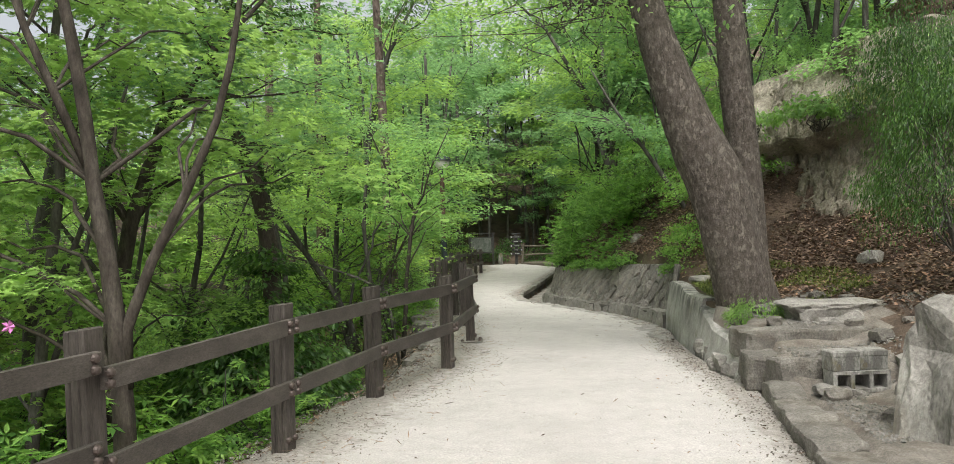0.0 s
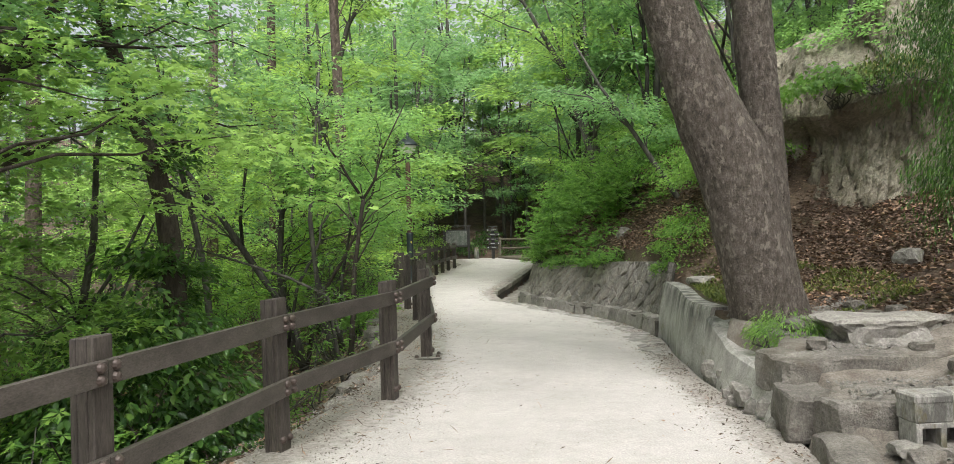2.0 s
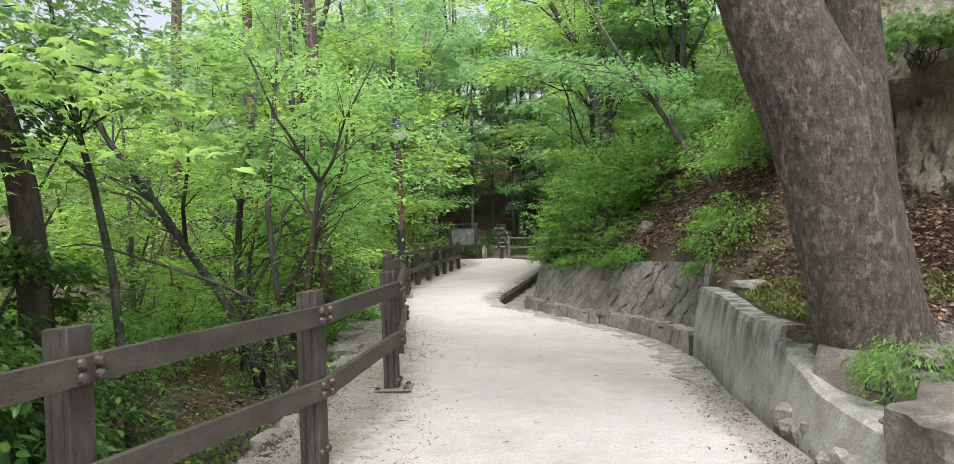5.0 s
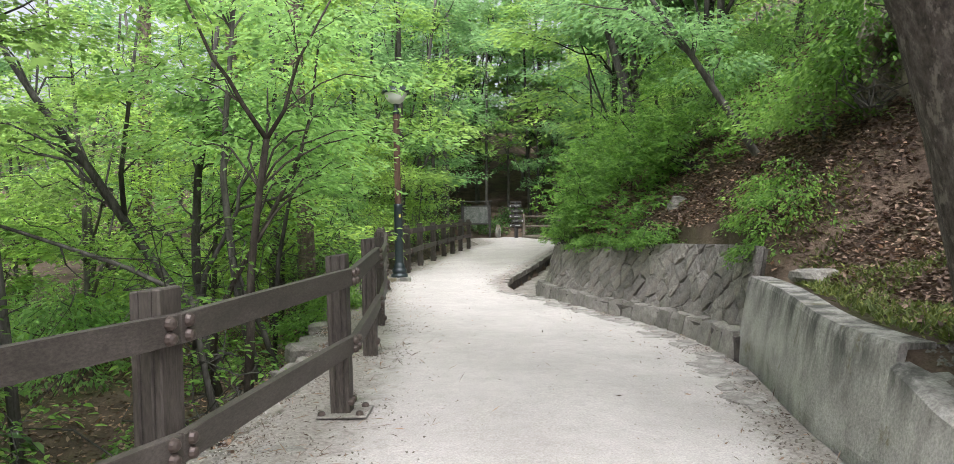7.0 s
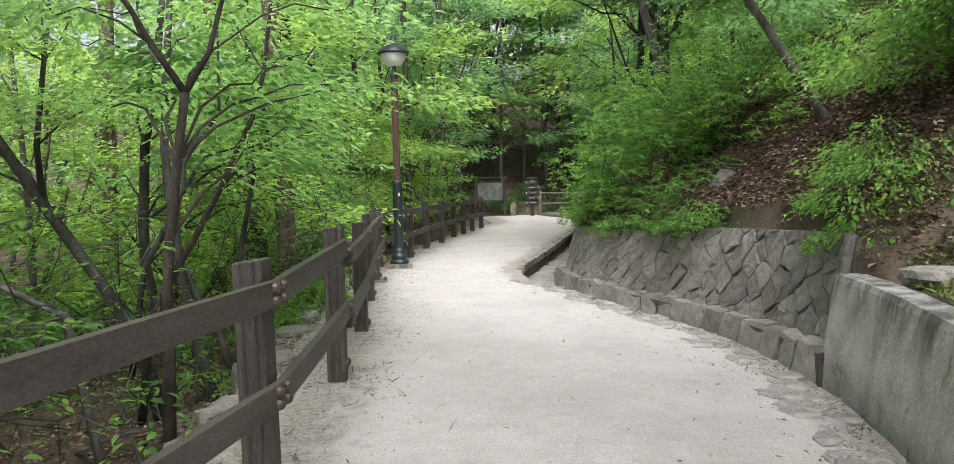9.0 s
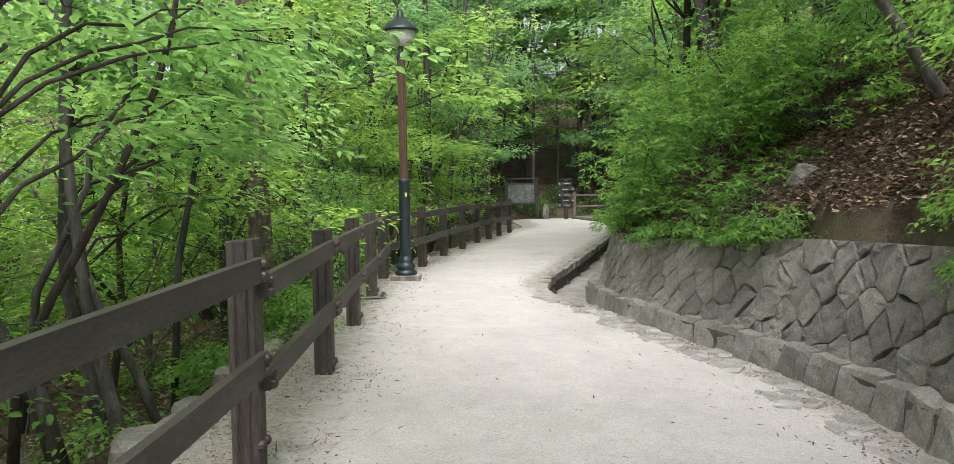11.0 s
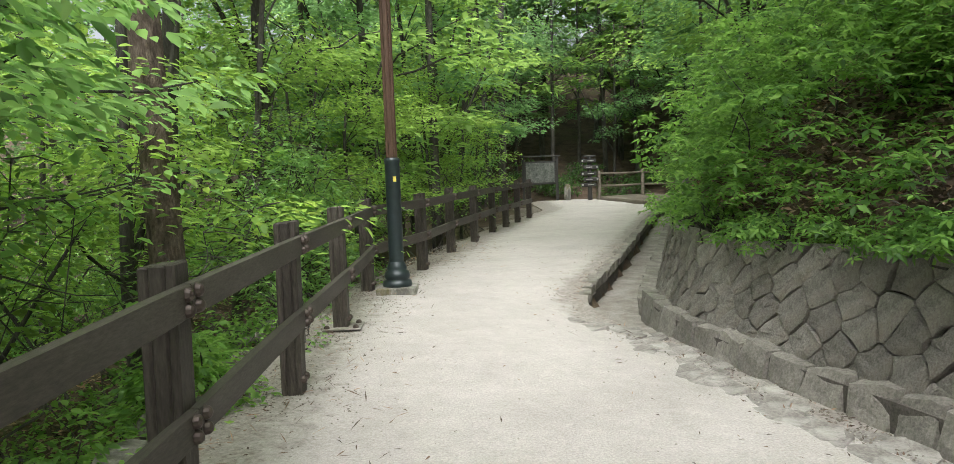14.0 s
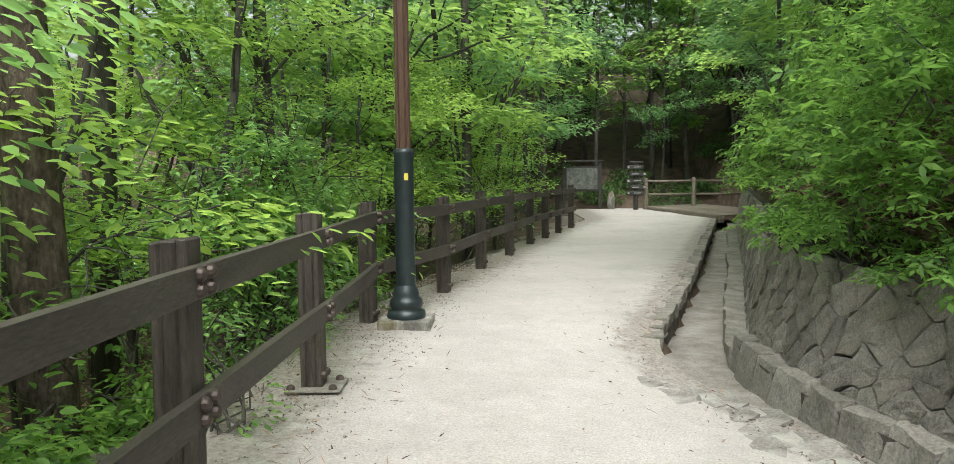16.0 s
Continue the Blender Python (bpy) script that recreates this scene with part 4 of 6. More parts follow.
def fence():
    root = tagged(new("fence"), "brown painted timber post and two-rail fence with bolted boards", "fence", kind="structure")
    post_me = []
    for sgn, wide in ((-1, 0.036), (0, 0.056), (1, 0.036)):
        bm = box(wide, 0.14, 1.45, 0.007, (sgn * 0.0495, 0, 1.45 / 2 - 0.35))
        for v in bm.verts:
            if v.co.z > 1:
                v.co.z += 0.006 * sgn
        me = bpy.data.meshes.new("post_plank")
        bm.to_mesh(me)
        me.materials.append(M_WOOD)
        post_me.append(me)
    core = bpy.data.meshes.new("post_core")
    bm = box(0.11, 0.122, 1.42, 0, (0, 0, 1.42 / 2 - 0.35))
    bm.to_mesh(core)
    core.materials.append(M_WOOD)
    bolt = bpy.data.meshes.new("bolt")
    lathe([(0.028, -0.01), (0.028, 0.006), (0.023, 0.02), (0.012, 0.028), (0, 0.03)], 10).to_mesh(bolt)
    bolt.materials.append(M_BOLT)
    plate = bpy.data.meshes.new("base_plate")
    box(0.34, 0.30, 0.016, 0.004).to_mesh(plate)
    plate.materials.append(M_KERB)
    rnd = random.Random(3)
    for i, (x, y) in enumerate(POSTS):
        a = fence_direction(i)
        m = Matrix.Translation((x, y, float(path_z(x, y)) + (0.04 if i in (3, 8) else rnd.uniform(-0.012, 0.012)))) @ Matrix.Rotation(-a, 4, 'Z') @ Matrix.Rotation(rnd.uniform(-.012, .012), 4, 'Y') @ Matrix.Rotation(rnd.uniform(-.012, .012), 4, 'X')
        post = share("post", post_me[0], root, m)
        for me in post_me[1:]:
            share("post_plank", me, post, Matrix())
        share("post_core", core, post, Matrix())
        for sy in (-1, 1):
            share("bolt", bolt, post, Matrix.Translation((0.066, sy * 0.045, 0.09)) @ Matrix.Rotation(radians(90), 4, 'Y'))
        if i in (7, 11):
            share("base_plate", plate, post, Matrix.Translation((0.02, 0, 0.012)))
            for dx_, dy_ in ((-.12, -.11), (.14, -.11), (.14, .11)):
                share("anchor_bolt", bolt, post, Matrix.Translation((dx_, dy_, 0.02)))
    for i in range(len(POSTS) - 1):
        (x0, y0), (x1, y1) = POSTS[i], POSTS[i + 1]
        a0, a1 = fence_direction(i), fence_direction(i + 1)
        p0 = Vector((x0 + 0.092 * math.cos(a0), y0 - 0.092 * math.sin(a0), 0))
        p1 = Vector((x1 + 0.092 * math.cos(a1), y1 - 0.092 * math.sin(a1), 0))
        for zc in (0.955, 0.495):
            # spans step down after the joints
            z0 = zc + float(path_z(x0, y0)) + (-0.05 if i in (3, 8) else 0) - (0.025 if i < 6 else 0)
            z1 = zc + float(path_z(x1, y1)) + (0.04 if i in (2, 7) else 0) - (0.025 if i < 5 else 0)
            q0, q1 = Vector((p0.x, p0.y, z0)), Vector((p1.x, p1.y, z1))
            d = q1 - q0
            ln = d.length
            h, th, n = 0.118, 0.045, 7
            up = Vector((0, 0, 1))
            side = d.cross(up).normalized()
            bow = side * rnd.uniform(-0.008, 0.012)
            bm = bmesh.new()
            rings = []
            for k_ in range(n + 1):
                t = k_ / n
                c = q0 + d * t + bow * (4 * t * (1 - t))
                if k_ == 0:
                    c -= d.normalized() * (0.012 if i not in (3, 8) else -0.01)
                if k_ == n:
                    c -= d.normalized() * 0.018
                rings.append([bm.verts.new(c + side * (sx * th / 2) + up * (sz * h / 2)) for sx, sz in ((-1, -1), (1, -1), (1, 1), (-1, 1))])
            for ra, rb in zip(rings, rings[1:]):
                for e in range(4):
                    bm.faces.new((ra[e], ra[(e + 1) % 4], rb[(e + 1) % 4], rb[e]))
            bm.faces.new(rings[0])
            bm.faces.new(list(reversed(rings[-1])))
            long_edges = [e for e in bm.edges if abs((e.verts[0].co - e.verts[1].co).normalized().dot(d.normalized())) > 0.9]
            bmesh.ops.bevel(bm, geom=long_edges, offset=0.006, segments=1, affect='EDGES')
            rail = part("rail", bm, M_RAIL, root)
            yaw = math.atan2(d.x, d.y)
            for t, in_ in ((0.035 / ln, 1), (1 - 0.065 / ln, 1)):
                for dz in (-0.029, 0.029):
                    c = q0 + d * t + side * (th / 2) + up * dz
                    share("bolt", bolt, rail, Matrix.Translation(c) @ Matrix.Rotation(-yaw, 4, 'Z') @ Matrix.Rotation(radians(90), 4, 'Y'))
    return root


fence()


# ---- lamp ----
def street_lamp(x, y):
    root = tagged(new("street_lamp"), "dark green street lamp with wooden mid pole and white globe", "street lamp")
    root.location = (x, y, 0.0)
    bm = box(0.46, 0.46, 0.10, 0.012, (0, 0, 0.02))
    part("plinth", bm, M_CONC, root, "square concrete footing")
    part("base", lathe([(0.17, 0.07), (0.175, 0.09), (0.165, 0.13), (0.13, 0.15), (0.145, 0.17), (0.15, 0.20), (0.14, 0.235), (0.112, 0.26), (0.118, 0.285), (0.105, 0.32), (0.088, 0.36)], 28), M_METAL, root, smooth=True)
    part("lower_pole", lathe([(0.088, 0.35), (0.086, 1.50), (0.092, 1.52), (0.092, 1.56), (0.06, 1.57)], 24), M_METAL, root, smooth=True)
    bm = bmesh.new()
    for dx, dy in ((-.03, 0), (.03, 0), (0, .03), (0, -.03)):
        b2 = box(0.066, 0.066, 1.86, 0.012, (dx, dy, 1.55 + 0.93))
        tmp = bpy.data.meshes.new("tmp")
        b2.to_mesh(tmp)
        bm.from_mesh(tmp)
        b2.free()
    part("wooden_pole", bm, M_LAMPWOOD, root, "varnished brown wooden upper pole")
    part("neck", lathe([(0.055, 3.38), (0.07, 3.40), (0.07, 3.46), (0.035, 3.50), (0.035, 3.62), (0.06, 3.66), (0.09, 3.69)], 20), M_METAL, root, smooth=True)
    part("globe", lathe([(0.0, 3.60), (0.09, 3.61), (0.16, 3.655), (0.21, 3.73), (0.225, 3.80), (0.225, 3.83)], 28), M_GLOBE, root, "milky white glass globe", smooth=True)
    part("hood", lathe([(0.225, 3.82), (0.285, 3.825), (0.285, 3.845), (0.24, 3.90), (0.17, 3.97), (0.09, 4.02), (0.06, 4.06), (0.05, 4.14), (0.0, 4.17)], 28), M_METAL, root, smooth=True)
    part("sticker", box(0.035, 0.004, 0.06, 0, (0.03, -0.084, 1.32)), M_YELLOW, root, "small yellow sticker")
    return root


street_lamp(1.32, 20.45)


# ---- far end: map board, direction sign, rail fence, deck ----
def map_board(x, y):
    root = tagged(new("notice_board"), "dark wooden notice board with a faded park map", "notice board")
    root.location = (x, y, float(ground_z(x, y)))
    for sx in (-0.72, 0.72):
        part("leg", box(0.11, 0.11, 1.95, 0.01, (sx, 0, 0.95)), M_SIGN, root)
    part("panel", box(1.4, 0.06, 1.0, 0.01, (0, 0, 1.25)), M_SIGN, root)
    part("map", box(1.22, 0.01, 0.84, 0, (0, -0.037, 1.26)), M_MAP, root, "faded grey-green map print")
    part("cap", box(1.7, 0.22, 0.06, 0.01, (0, 0, 1.96)), M_SIGN, root)
    return root


map_board(5.3, 44.4)


def direction_sign(x, y):
    root = tagged(new("direction_sign"), "dark signpost with five stacked arrow boards", "signpost")
    root.location = (x, y, float(ground_z(x, y)))
    part("pole", lathe([(0.10, -0.05), (0.095, 1.82), (0.0, 1.86)], 14), M_SIGN, root)
    part("cap", box(0.5, 0.16, 0.06, 0.01, (0, 0, 1.87)), M_SIGN, root)
    for i, z in enumerate((1.68, 1.42, 1.16, 0.92, 0.70)):
        s = -1 if i % 2 == 0 else 1
        b = part("arm_board", box(0.62, 0.06, 0.15, 0.01, (s * 0.05, -0.10, z)), M_SIGN, root)
        part("arrow_mark", box(0.07, 0.006, 0.08, 0, (s * 0.30, -0.135, z)), M_WHITE, b)
        part("lettering", box(0.26, 0.006, 0.032, 0, (-s * 0.03, -0.135, z)), M_WHITE, b)
    return root


direction_sign(7.2, 43.0)


def rail_fence():
    root = tagged(new("rustic_fence"), "weathered natural wood two-rail fence", "fence")
    pts = [(7.6, 43.1), (9.45, 43.3), (11.4, 43.4), (13.2, 42.9)]
    for x, y in pts:
        z = float(ground_z(x, y))
        ob = part("post", lathe([(0.075, -0.1), (0.075, 1.22), (0.05, 1.26), (0, 1.27)], 10), M_GREYW, root, smooth=True)
        ob.location = (x, y, z)
    for (x0, y0), (x1, y1) in zip(pts, pts[1:]):
        for z in (1.08, 0.58):
            v, f = tube([((x0, y0, z), 0.045), (((x0 + x1) / 2, (y0 + y1) / 2, z - 0.02), 0.045), ((x1, y1, z), 0.045)], 8)
            mesh_ob("rail", v, f, M_GREYW, root, smooth=True)
    return root


rail_fence()


def deck():
    root = tagged(new("deck"), "low weathered plank deck at the path's end", "deck")
    o = Vector((8.55, 36.3, 0.09))
    a = Vector((-0.95, 7.2, 0.0))
    b = Vector((2.6, 1.6, 0.0))
    n = 30
    for i in range(n):
        p = o + a * ((i + 0.5) / n)
        q = p + b
        d = (q - p)
        bm = box(d.length, 0.23, 0.045, 0.005)
        ob = part("plank", bm, M_GREYW, root)
        ob.matrix_local = Matrix.Translation((p + q) / 2 + Vector((0, 0, random.uniform(-.004, .004)))) @ Matrix.Rotation(math.atan2(d.y, d.x), 4, 'Z')
    bm = box(0.12, a.length, 0.2, 0.01)
    ob = part("beam", bm, M_GREYW, root)
    ob.matrix_local = Matrix.Translation(o + a / 2 + Vector((0, 0, -0.10))) @ Matrix.Rotation(math.atan2(-a.x, a.y), 4, 'Z')
    return root


deck()


def marker_stone(x, y):
    ob = tagged(part("marker_post", lump(9, (0.28, 0.24, 1.0), 0.06), M_CONC), "short grey stone marker post", "marker")
    ob.location = (x, y, float(ground_z(x, y)) + 0.28)


marker_stone(6.35, 43.6)


# ---- steps, blocks and rocks by the start ----
def stone_steps():
    root = tagged(new("stone_steps"), "rough granite steps climbing to the terrace", "steps", kind="structure")
    for sx, sy, sz, at, rz, seed in ((0.90, 0.55, 0.40, (3.72, 5.42, 0.15), -4, 1), (1.75, 0.55, 0.30, (4.2, 6.15, 0.38), -3, 2), (0.36, 0.5, 0.36, (3.36, 5.75, 0.17), -12, 3), (0.34, 0.62, 0.40, (3.19, 4.98, -0.06), -17, 4), (0.36, 0.8, 0.40, (2.97, 4.28, -0.08), -18, 5), (0.34, 0.7, 0.40, (2.73, 3.55, -0.085), -18, 6), (0.36, 0.95, 0.40, (2.48, 2.75, -0.09), -18, 7), (0.34, 0.8, 0.40, (2.20, 1.9, -0.09), -18, 8), (0.36, 0.9, 0.40, (1.93, 1.08, -0.09), -18, 9)):
        ob = part("step", rough_block(sx, sy, sz, seed, 0.05), M_STEP, root)
        ob.matrix_local = pose(*at, 0, 0, rz)
    rnd = random.Random(66)
    for i in range(16):
        y = 6.0 + i * 0.15 + rnd.uniform(-.05, .05)
        s = rnd.uniform(0.14, 0.26)
        ob = part("rubble_stone", lump(100 + i, (s, s * 1.2, s * 0.8), 0.16), M_KERB, root)
        ob.matrix_local = pose(float(low_face(y) if y < 8.4 else conc_face(y) - 0.04) - 0.02 + rnd.uniform(-.03, .03), y, rnd.uniform(-0.06, 0.10), 0, 0, rnd.uniform(0, 90))
    return root


stone_steps()


def cinder_blocks():
    def solid(x, y, z, rz, seed):
        bm = box(0.25, 0.20, 0.17, 0.01)
        for v in bm.verts:
            v.co += noise.noise_vector(v.co * 7 + Vector((seed * 5, 0, 0))) * 0.006
        bm2 = box(0.26, 0.21, 0.06, 0.012, (0, 0, 0.065))
        tmp = bpy.data.meshes.new("tmp")
        bm2.to_mesh(tmp)
        bm.from_mesh(tmp)
        bm2.free()
        ob = tagged(part("concrete_block", bm, M_CONC), "grey solid concrete block stacked beside the steps", "concrete block", "blocks by the steps")
        ob.matrix_world = pose(x, y, z, 0, 0, rz)
    solid(3.72, 4.98, 0.355, -3, 1)
    solid(4.0, 4.985, 0.355, -13, 2)
    bm = bmesh.new()
    for pc in [((0.52, 0.19, 0.035), (0, 0, 0.0775)), ((0.52, 0.19, 0.035), (0, 0, -0.0775))] + [((0.04, 0.19, 0.125), (dx, 0, 0)) for dx in (-0.24, -0.083, 0.083, 0.24)]:
        b2 = box(*pc[0], 0.004, pc[1])
        tmp = bpy.data.meshes.new("tmp")
        b2.to_mesh(tmp)
        bm.from_mesh(tmp)
        b2.free()
    back = box(0.50, 0.03, 0.14, 0, (0, 0.07, 0))
    tmp = bpy.data.meshes.new("tmp")
    back.to_mesh(tmp)
    bm.from_mesh(tmp)
    back.free()
    ob = tagged(part("hollow_block", bm, M_CONC), "hollow concrete block with three square holes", "concrete block", "blocks by the steps")
    ob.matrix_world = pose(3.86, 4.96, 0.178, 0, 0, -5)


cinder_blocks()


def stone(x, y, size, seed, label, material=None, rot=0, dz=0.0, rough=0.18, sub=2, z=None):
    ob = tagged(part("stone", lump(seed, size, rough, sub), material or M_KERB), label, "stone")
    zz = float(ground_z(x, y)) if z is None else z
    ob.matrix_world = pose(x, y, zz + 0.28 * size[2] + dz, 0, 0, rot)
    return ob


stone(3.86, 5.0, (0.46, 0.3, 0.16), 11, "grey stone under the stacked blocks", z=0.01, rot=5)
stone(4.15, 4.6, (0.36, 0.28, 0.2), 12, "loose grey stone beside the blocks", rot=30, z=0.05)
stone(4.5, 5.0, (0.4, 0.35, 0.34), 13, "angular grey stone beside the blocks", rot=60, z=0.12)
stone(3.98, 4.25, (0.28, 0.22, 0.16), 14, "small pale stone on the ground", rot=10, z=0.05)
stone(3.5, 4.85, (0.2, 0.2, 0.1), 15, "small stone below the step", z=0.1)
stone(4.5, 6.5, (1.0, 0.7, 0.34), 16, "large flat boulder lying on the terrace", M_KERB, rot=-6, z=0.50, sub=4, rough=0.16)
rnd_t = random.Random(91)
for i in range(26):
    y_ = rnd_t.uniform(3.6, 8.0)
    x_ = float(wall_foot(y_)) + rnd_t.uniform(0.35, 1.7)
    s_ = rnd_t.uniform(0.08, 0.2)
    stone(x_, y_, (s_ * 1.3, s_, s_ * 0.7), 120 + i, "broken grey stone lying on the gritty terrace", M_STEP, rot=rnd_t.uniform(0, 180))
stone(6.85, 9.15, (0.50, 0.30, 0.25), 17, "pale stone lying among dry leaves", M_ROCK, rot=35)
stone(5.32, 11.7, (0.45, 0.34, 0.16), 18, "flat pale stone behind the concrete wall", M_ROCK, rot=15)
stone(5.62, 16.05, (0.42, 0.3, 0.36), 21, "upright grey stone above the wall", M_STONE, dz=-0.2)
stone(0.62, 9.3, (0.42, 0.34, 0.08), 22, "flat concrete slab beside the fence post", M_CONC, rot=-10, rough=0.05)
stone(3.62, 6.55, (0.3, 0.26, 0.12), 24, "pale broken stone on the low wall", z=0.34)
rnd_e = random.Random(31)
for i in range(26):
    y_ = 8.2 + i * 0.56 + rnd_e.uniform(-.2, .2)
    stone(float(path_left(y_)) - rnd_e.uniform(0.0, 0.12), y_, (rnd_e.uniform(.2, .42), rnd_e.uniform(.25, .5), rnd_e.uniform(.14, .24)), 40 + i, "grey fieldstone edging the path's bank", M_KERB, rot=rnd_e.uniform(-30, 30), z=-0.13)


def leaning_rock():
    """The tall streaked boulder beside the start."""
    bm = lump(77, (1.25, 0.9, 1.55), 0.16, 4)
    for v in bm.verts:
        v.co.x += 0.16 * v.co.z
        v.co += Vector((noise.noise(v.co * 5), noise.noise(v.co * 5 + Vector((9, 0, 0))), 0)) * 0.05 + noise.noise_vector(v.co * 13) * 0.03
    ob = tagged(part("boulder", bm, M_ROCK), "tall pale streaked boulder standing at the path's edge", "boulder")
    ob.matrix_world = pose(3.98, 3.55, 0.28, 0, 0, 12)


leaning_rock()


def rock_face():
    """Weathered cliff with an overhanging lip above the terrace."""
    na, nb = 140, 64
    verts, faces = [], []
    a0, a1 = Vector((6.55, 12.9, 0)), Vector((10.2, 9.4, 0))
    d = a1 - a0
    nrm = Vector((-d.y, d.x, 0)).normalized()
    if nrm.x > 0:
        nrm = -nrm
    for i in range(na + 1):
        t = i / na
        foot = a0 + d * t
        z0 = float(ground_z(foot.x - 0.3, foot.y - 0.3)) - 0.35
        top = 4.3 + 0.35 * math.sin(t * 3.0) + 0.9 * t
        for j in range(nb + 1):
            s = j / nb
            z = z0 + (top - z0) * s
            if s < 0.50:
                out = -0.42 * s
            elif s < 0.57:
                out = -0.21 + 0.5 * (s - 0.50) / 0.07
            else:
                out = 0.29 - 2.4 * (s - 0.57)
            p = Vector((foot.x, foot.y, z))
            out += 0.28 * noise.noise(Vector((t * 7, z * 0.9, 1))) + 0.12 * noise.noise(Vector((t * 26, z * 2.0, 5))) + 0.07 * noise.noise(Vector((t * 42, z * 5, 9))) + 0.05 * noise.noise(Vector((t * 90, z * 11, 14)))
            crack = noise.noise(Vector((t * 16 + z * 0.5, z * 0.6, 20)))
            if abs(crack) < 0.05:
                out -= 0.06
            lip = 0.25 * noise.noise(Vector((t * 9, 0, 30)))
            verts.append(p + nrm * out + Vector((0, 0, lip * s)))
    for i in range(na):
        for j in range(nb):
            faces.append((i * (nb + 1) + j, i * (nb + 1) + j + 1, (i + 1) * (nb + 1) + j + 1, (i + 1) * (nb + 1) + j))
    # closed behind
    n0 = len(verts)
    back = -nrm * 1.6
    for i in range(na + 1):
        verts.append(verts[i * (nb + 1) + nb] + back + Vector((0, 0, 0.4)))
        verts.append(verts[i * (nb + 1)] + back)
    for i in range(na):
        faces.append((i * (nb + 1) + nb, n0 + 2 * i, n0 + 2 * i + 2, (i + 1) * (nb + 1) + nb))
        faces.append((n0 + 2 * i, n0 + 2 * i + 1, n0 + 2 * i + 3, n0 + 2 * i + 2))
    ob = mesh_ob("rock_face", verts, faces, M_CLIFF)
    tagged(ob, "weathered tan rock face with an overhanging ledge", "cliff", kind="structure")


rock_face()


# ---- trees ----
def big_tree():
    root = tagged(new("tree"), "large double-trunked tree with grey-brown flaking bark", "tree")

    def rounder(rings, seed, segs=40):
        """Dense rings between the given ones, with ridged bark."""
        pts = [Vector(p) for p, r in rings]
        rs = [r for p, r in rings]
        out = []
        for i in range(len(pts) - 1):
            p_1 = pts[max(0, i - 1)]
            p2 = pts[min(len(pts) - 1, i + 2)]
            for k_ in range(12):
                t = k_ / 12
                a, b = pts[i], pts[i + 1]
                h = 0.5 * ((2 * a) + (b - p_1) * t + (2 * p_1 - 5 * a + 4 * b - p2) * t * t + (3 * a - p_1 - 3 * b + p2) * t ** 3)
                out.append((h, rs[i] * (1 - t) + rs[i + 1] * t))
        out.append((pts[-1], rs[-1]))
        v, f = tube(out, segs)
        res = []
        n = len(out)
        for idx, p in enumerate(v):
            i, k_ = divmod(idx, segs)
            c, r = out[i]
            dirv = (p - c)
            ang = 2 * math.pi * k_ / segs
            ridge = 0.05 * noise.noise(Vector((math.cos(ang) * 4, math.sin(ang) * 4, c.z * 1.1 + seed))) + 0.035 * noise.noise(Vector((math.cos(ang) * 11, math.sin(ang) * 11, c.z * 5 + seed)))
            flare = 0.25 * max(0, 1 - i / 8) * (0.6 + 0.6 * noise.noise(Vector((math.cos(ang) * 1.6, math.sin(ang) * 1.6, seed))))
            res.append(c + dirv * (1 + ridge + flare))
        return res, f
    v, f = rounder([((4.36, 7.8, 0.2), 0.40), ((4.20, 7.78, 0.78), 0.365), ((4.05, 7.75, 1.4), 0.36), ((3.86, 7.75, 2.15), 0.365), ((3.63, 7.75, 2.65), 0.335), ((3.37, 7.75, 3.3), 0.28), ((3.07, 7.75, 4.25), 0.21), ((2.75, 7.8, 5.6), 0.17), ((2.5, 8.0, 7.5), 0.10)], 3)
    mesh_ob("trunk", v, f, M_BARK, root, smooth=True)
    v, f = rounder([((4.42, 8.0, 0.3), 0.26), ((4.48, 8.15, 1.2), 0.22), ((4.49, 8.2, 2.0), 0.20), ((4.44, 8.2, 2.7), 0.20), ((4.38, 8.2, 3.4), 0.205), ((4.33, 8.25, 4.5), 0.19), ((4.3, 8.5, 6.2), 0.14), ((4.4, 8.7, 8.0), 0.08)], 8)
    mesh_ob("trunk", v, f, M_BARK, root, smooth=True)
    rng = np.random.default_rng(4)
    stems = []
    cents = []
    for p, q in (((2.75, 7.8, 5.6), (0.9, 8.6, 7.6)), ((2.6, 7.9, 6.5), (2.0, 5.5, 8.5)), ((4.3, 8.5, 6.2), (5.8, 6.5, 8.0)), ((4.3, 8.4, 5.6), (4.6, 11.0, 7.8)), ((2.9, 7.8, 5.0), (2.6, 11.0, 6.8)), ((3.0, 7.7, 4.6), (2.2, 9.3, 5.0))):
        rings = limbs(rng, p, q, 0.07, 6, 0.6)
        stems.append(tube(rings, 7))
        for c, r in rings[2:]:
            for k_ in range(9):
                e = np.array(c) + rng.normal(0, 0.9, 3) * np.array([1, 1, 0.5]) - np.array([0, 0, 0.3])
                cents.append(e)
                stems.append(tube(limbs(rng, c, e, 0.012, 4, 0.6), 4, False))
    v, f = joined(stems)
    mesh_ob("limb", v, f, M_BARK, root, smooth=True)
    cents = np.array([c for c in cents if c[2] > 4.2])
    leaf_mesh("crown", OVAL, sprays(cents, 0.55, 45, rng, 0.45), 0.085, rng, M_BROAD, root, 0.6)


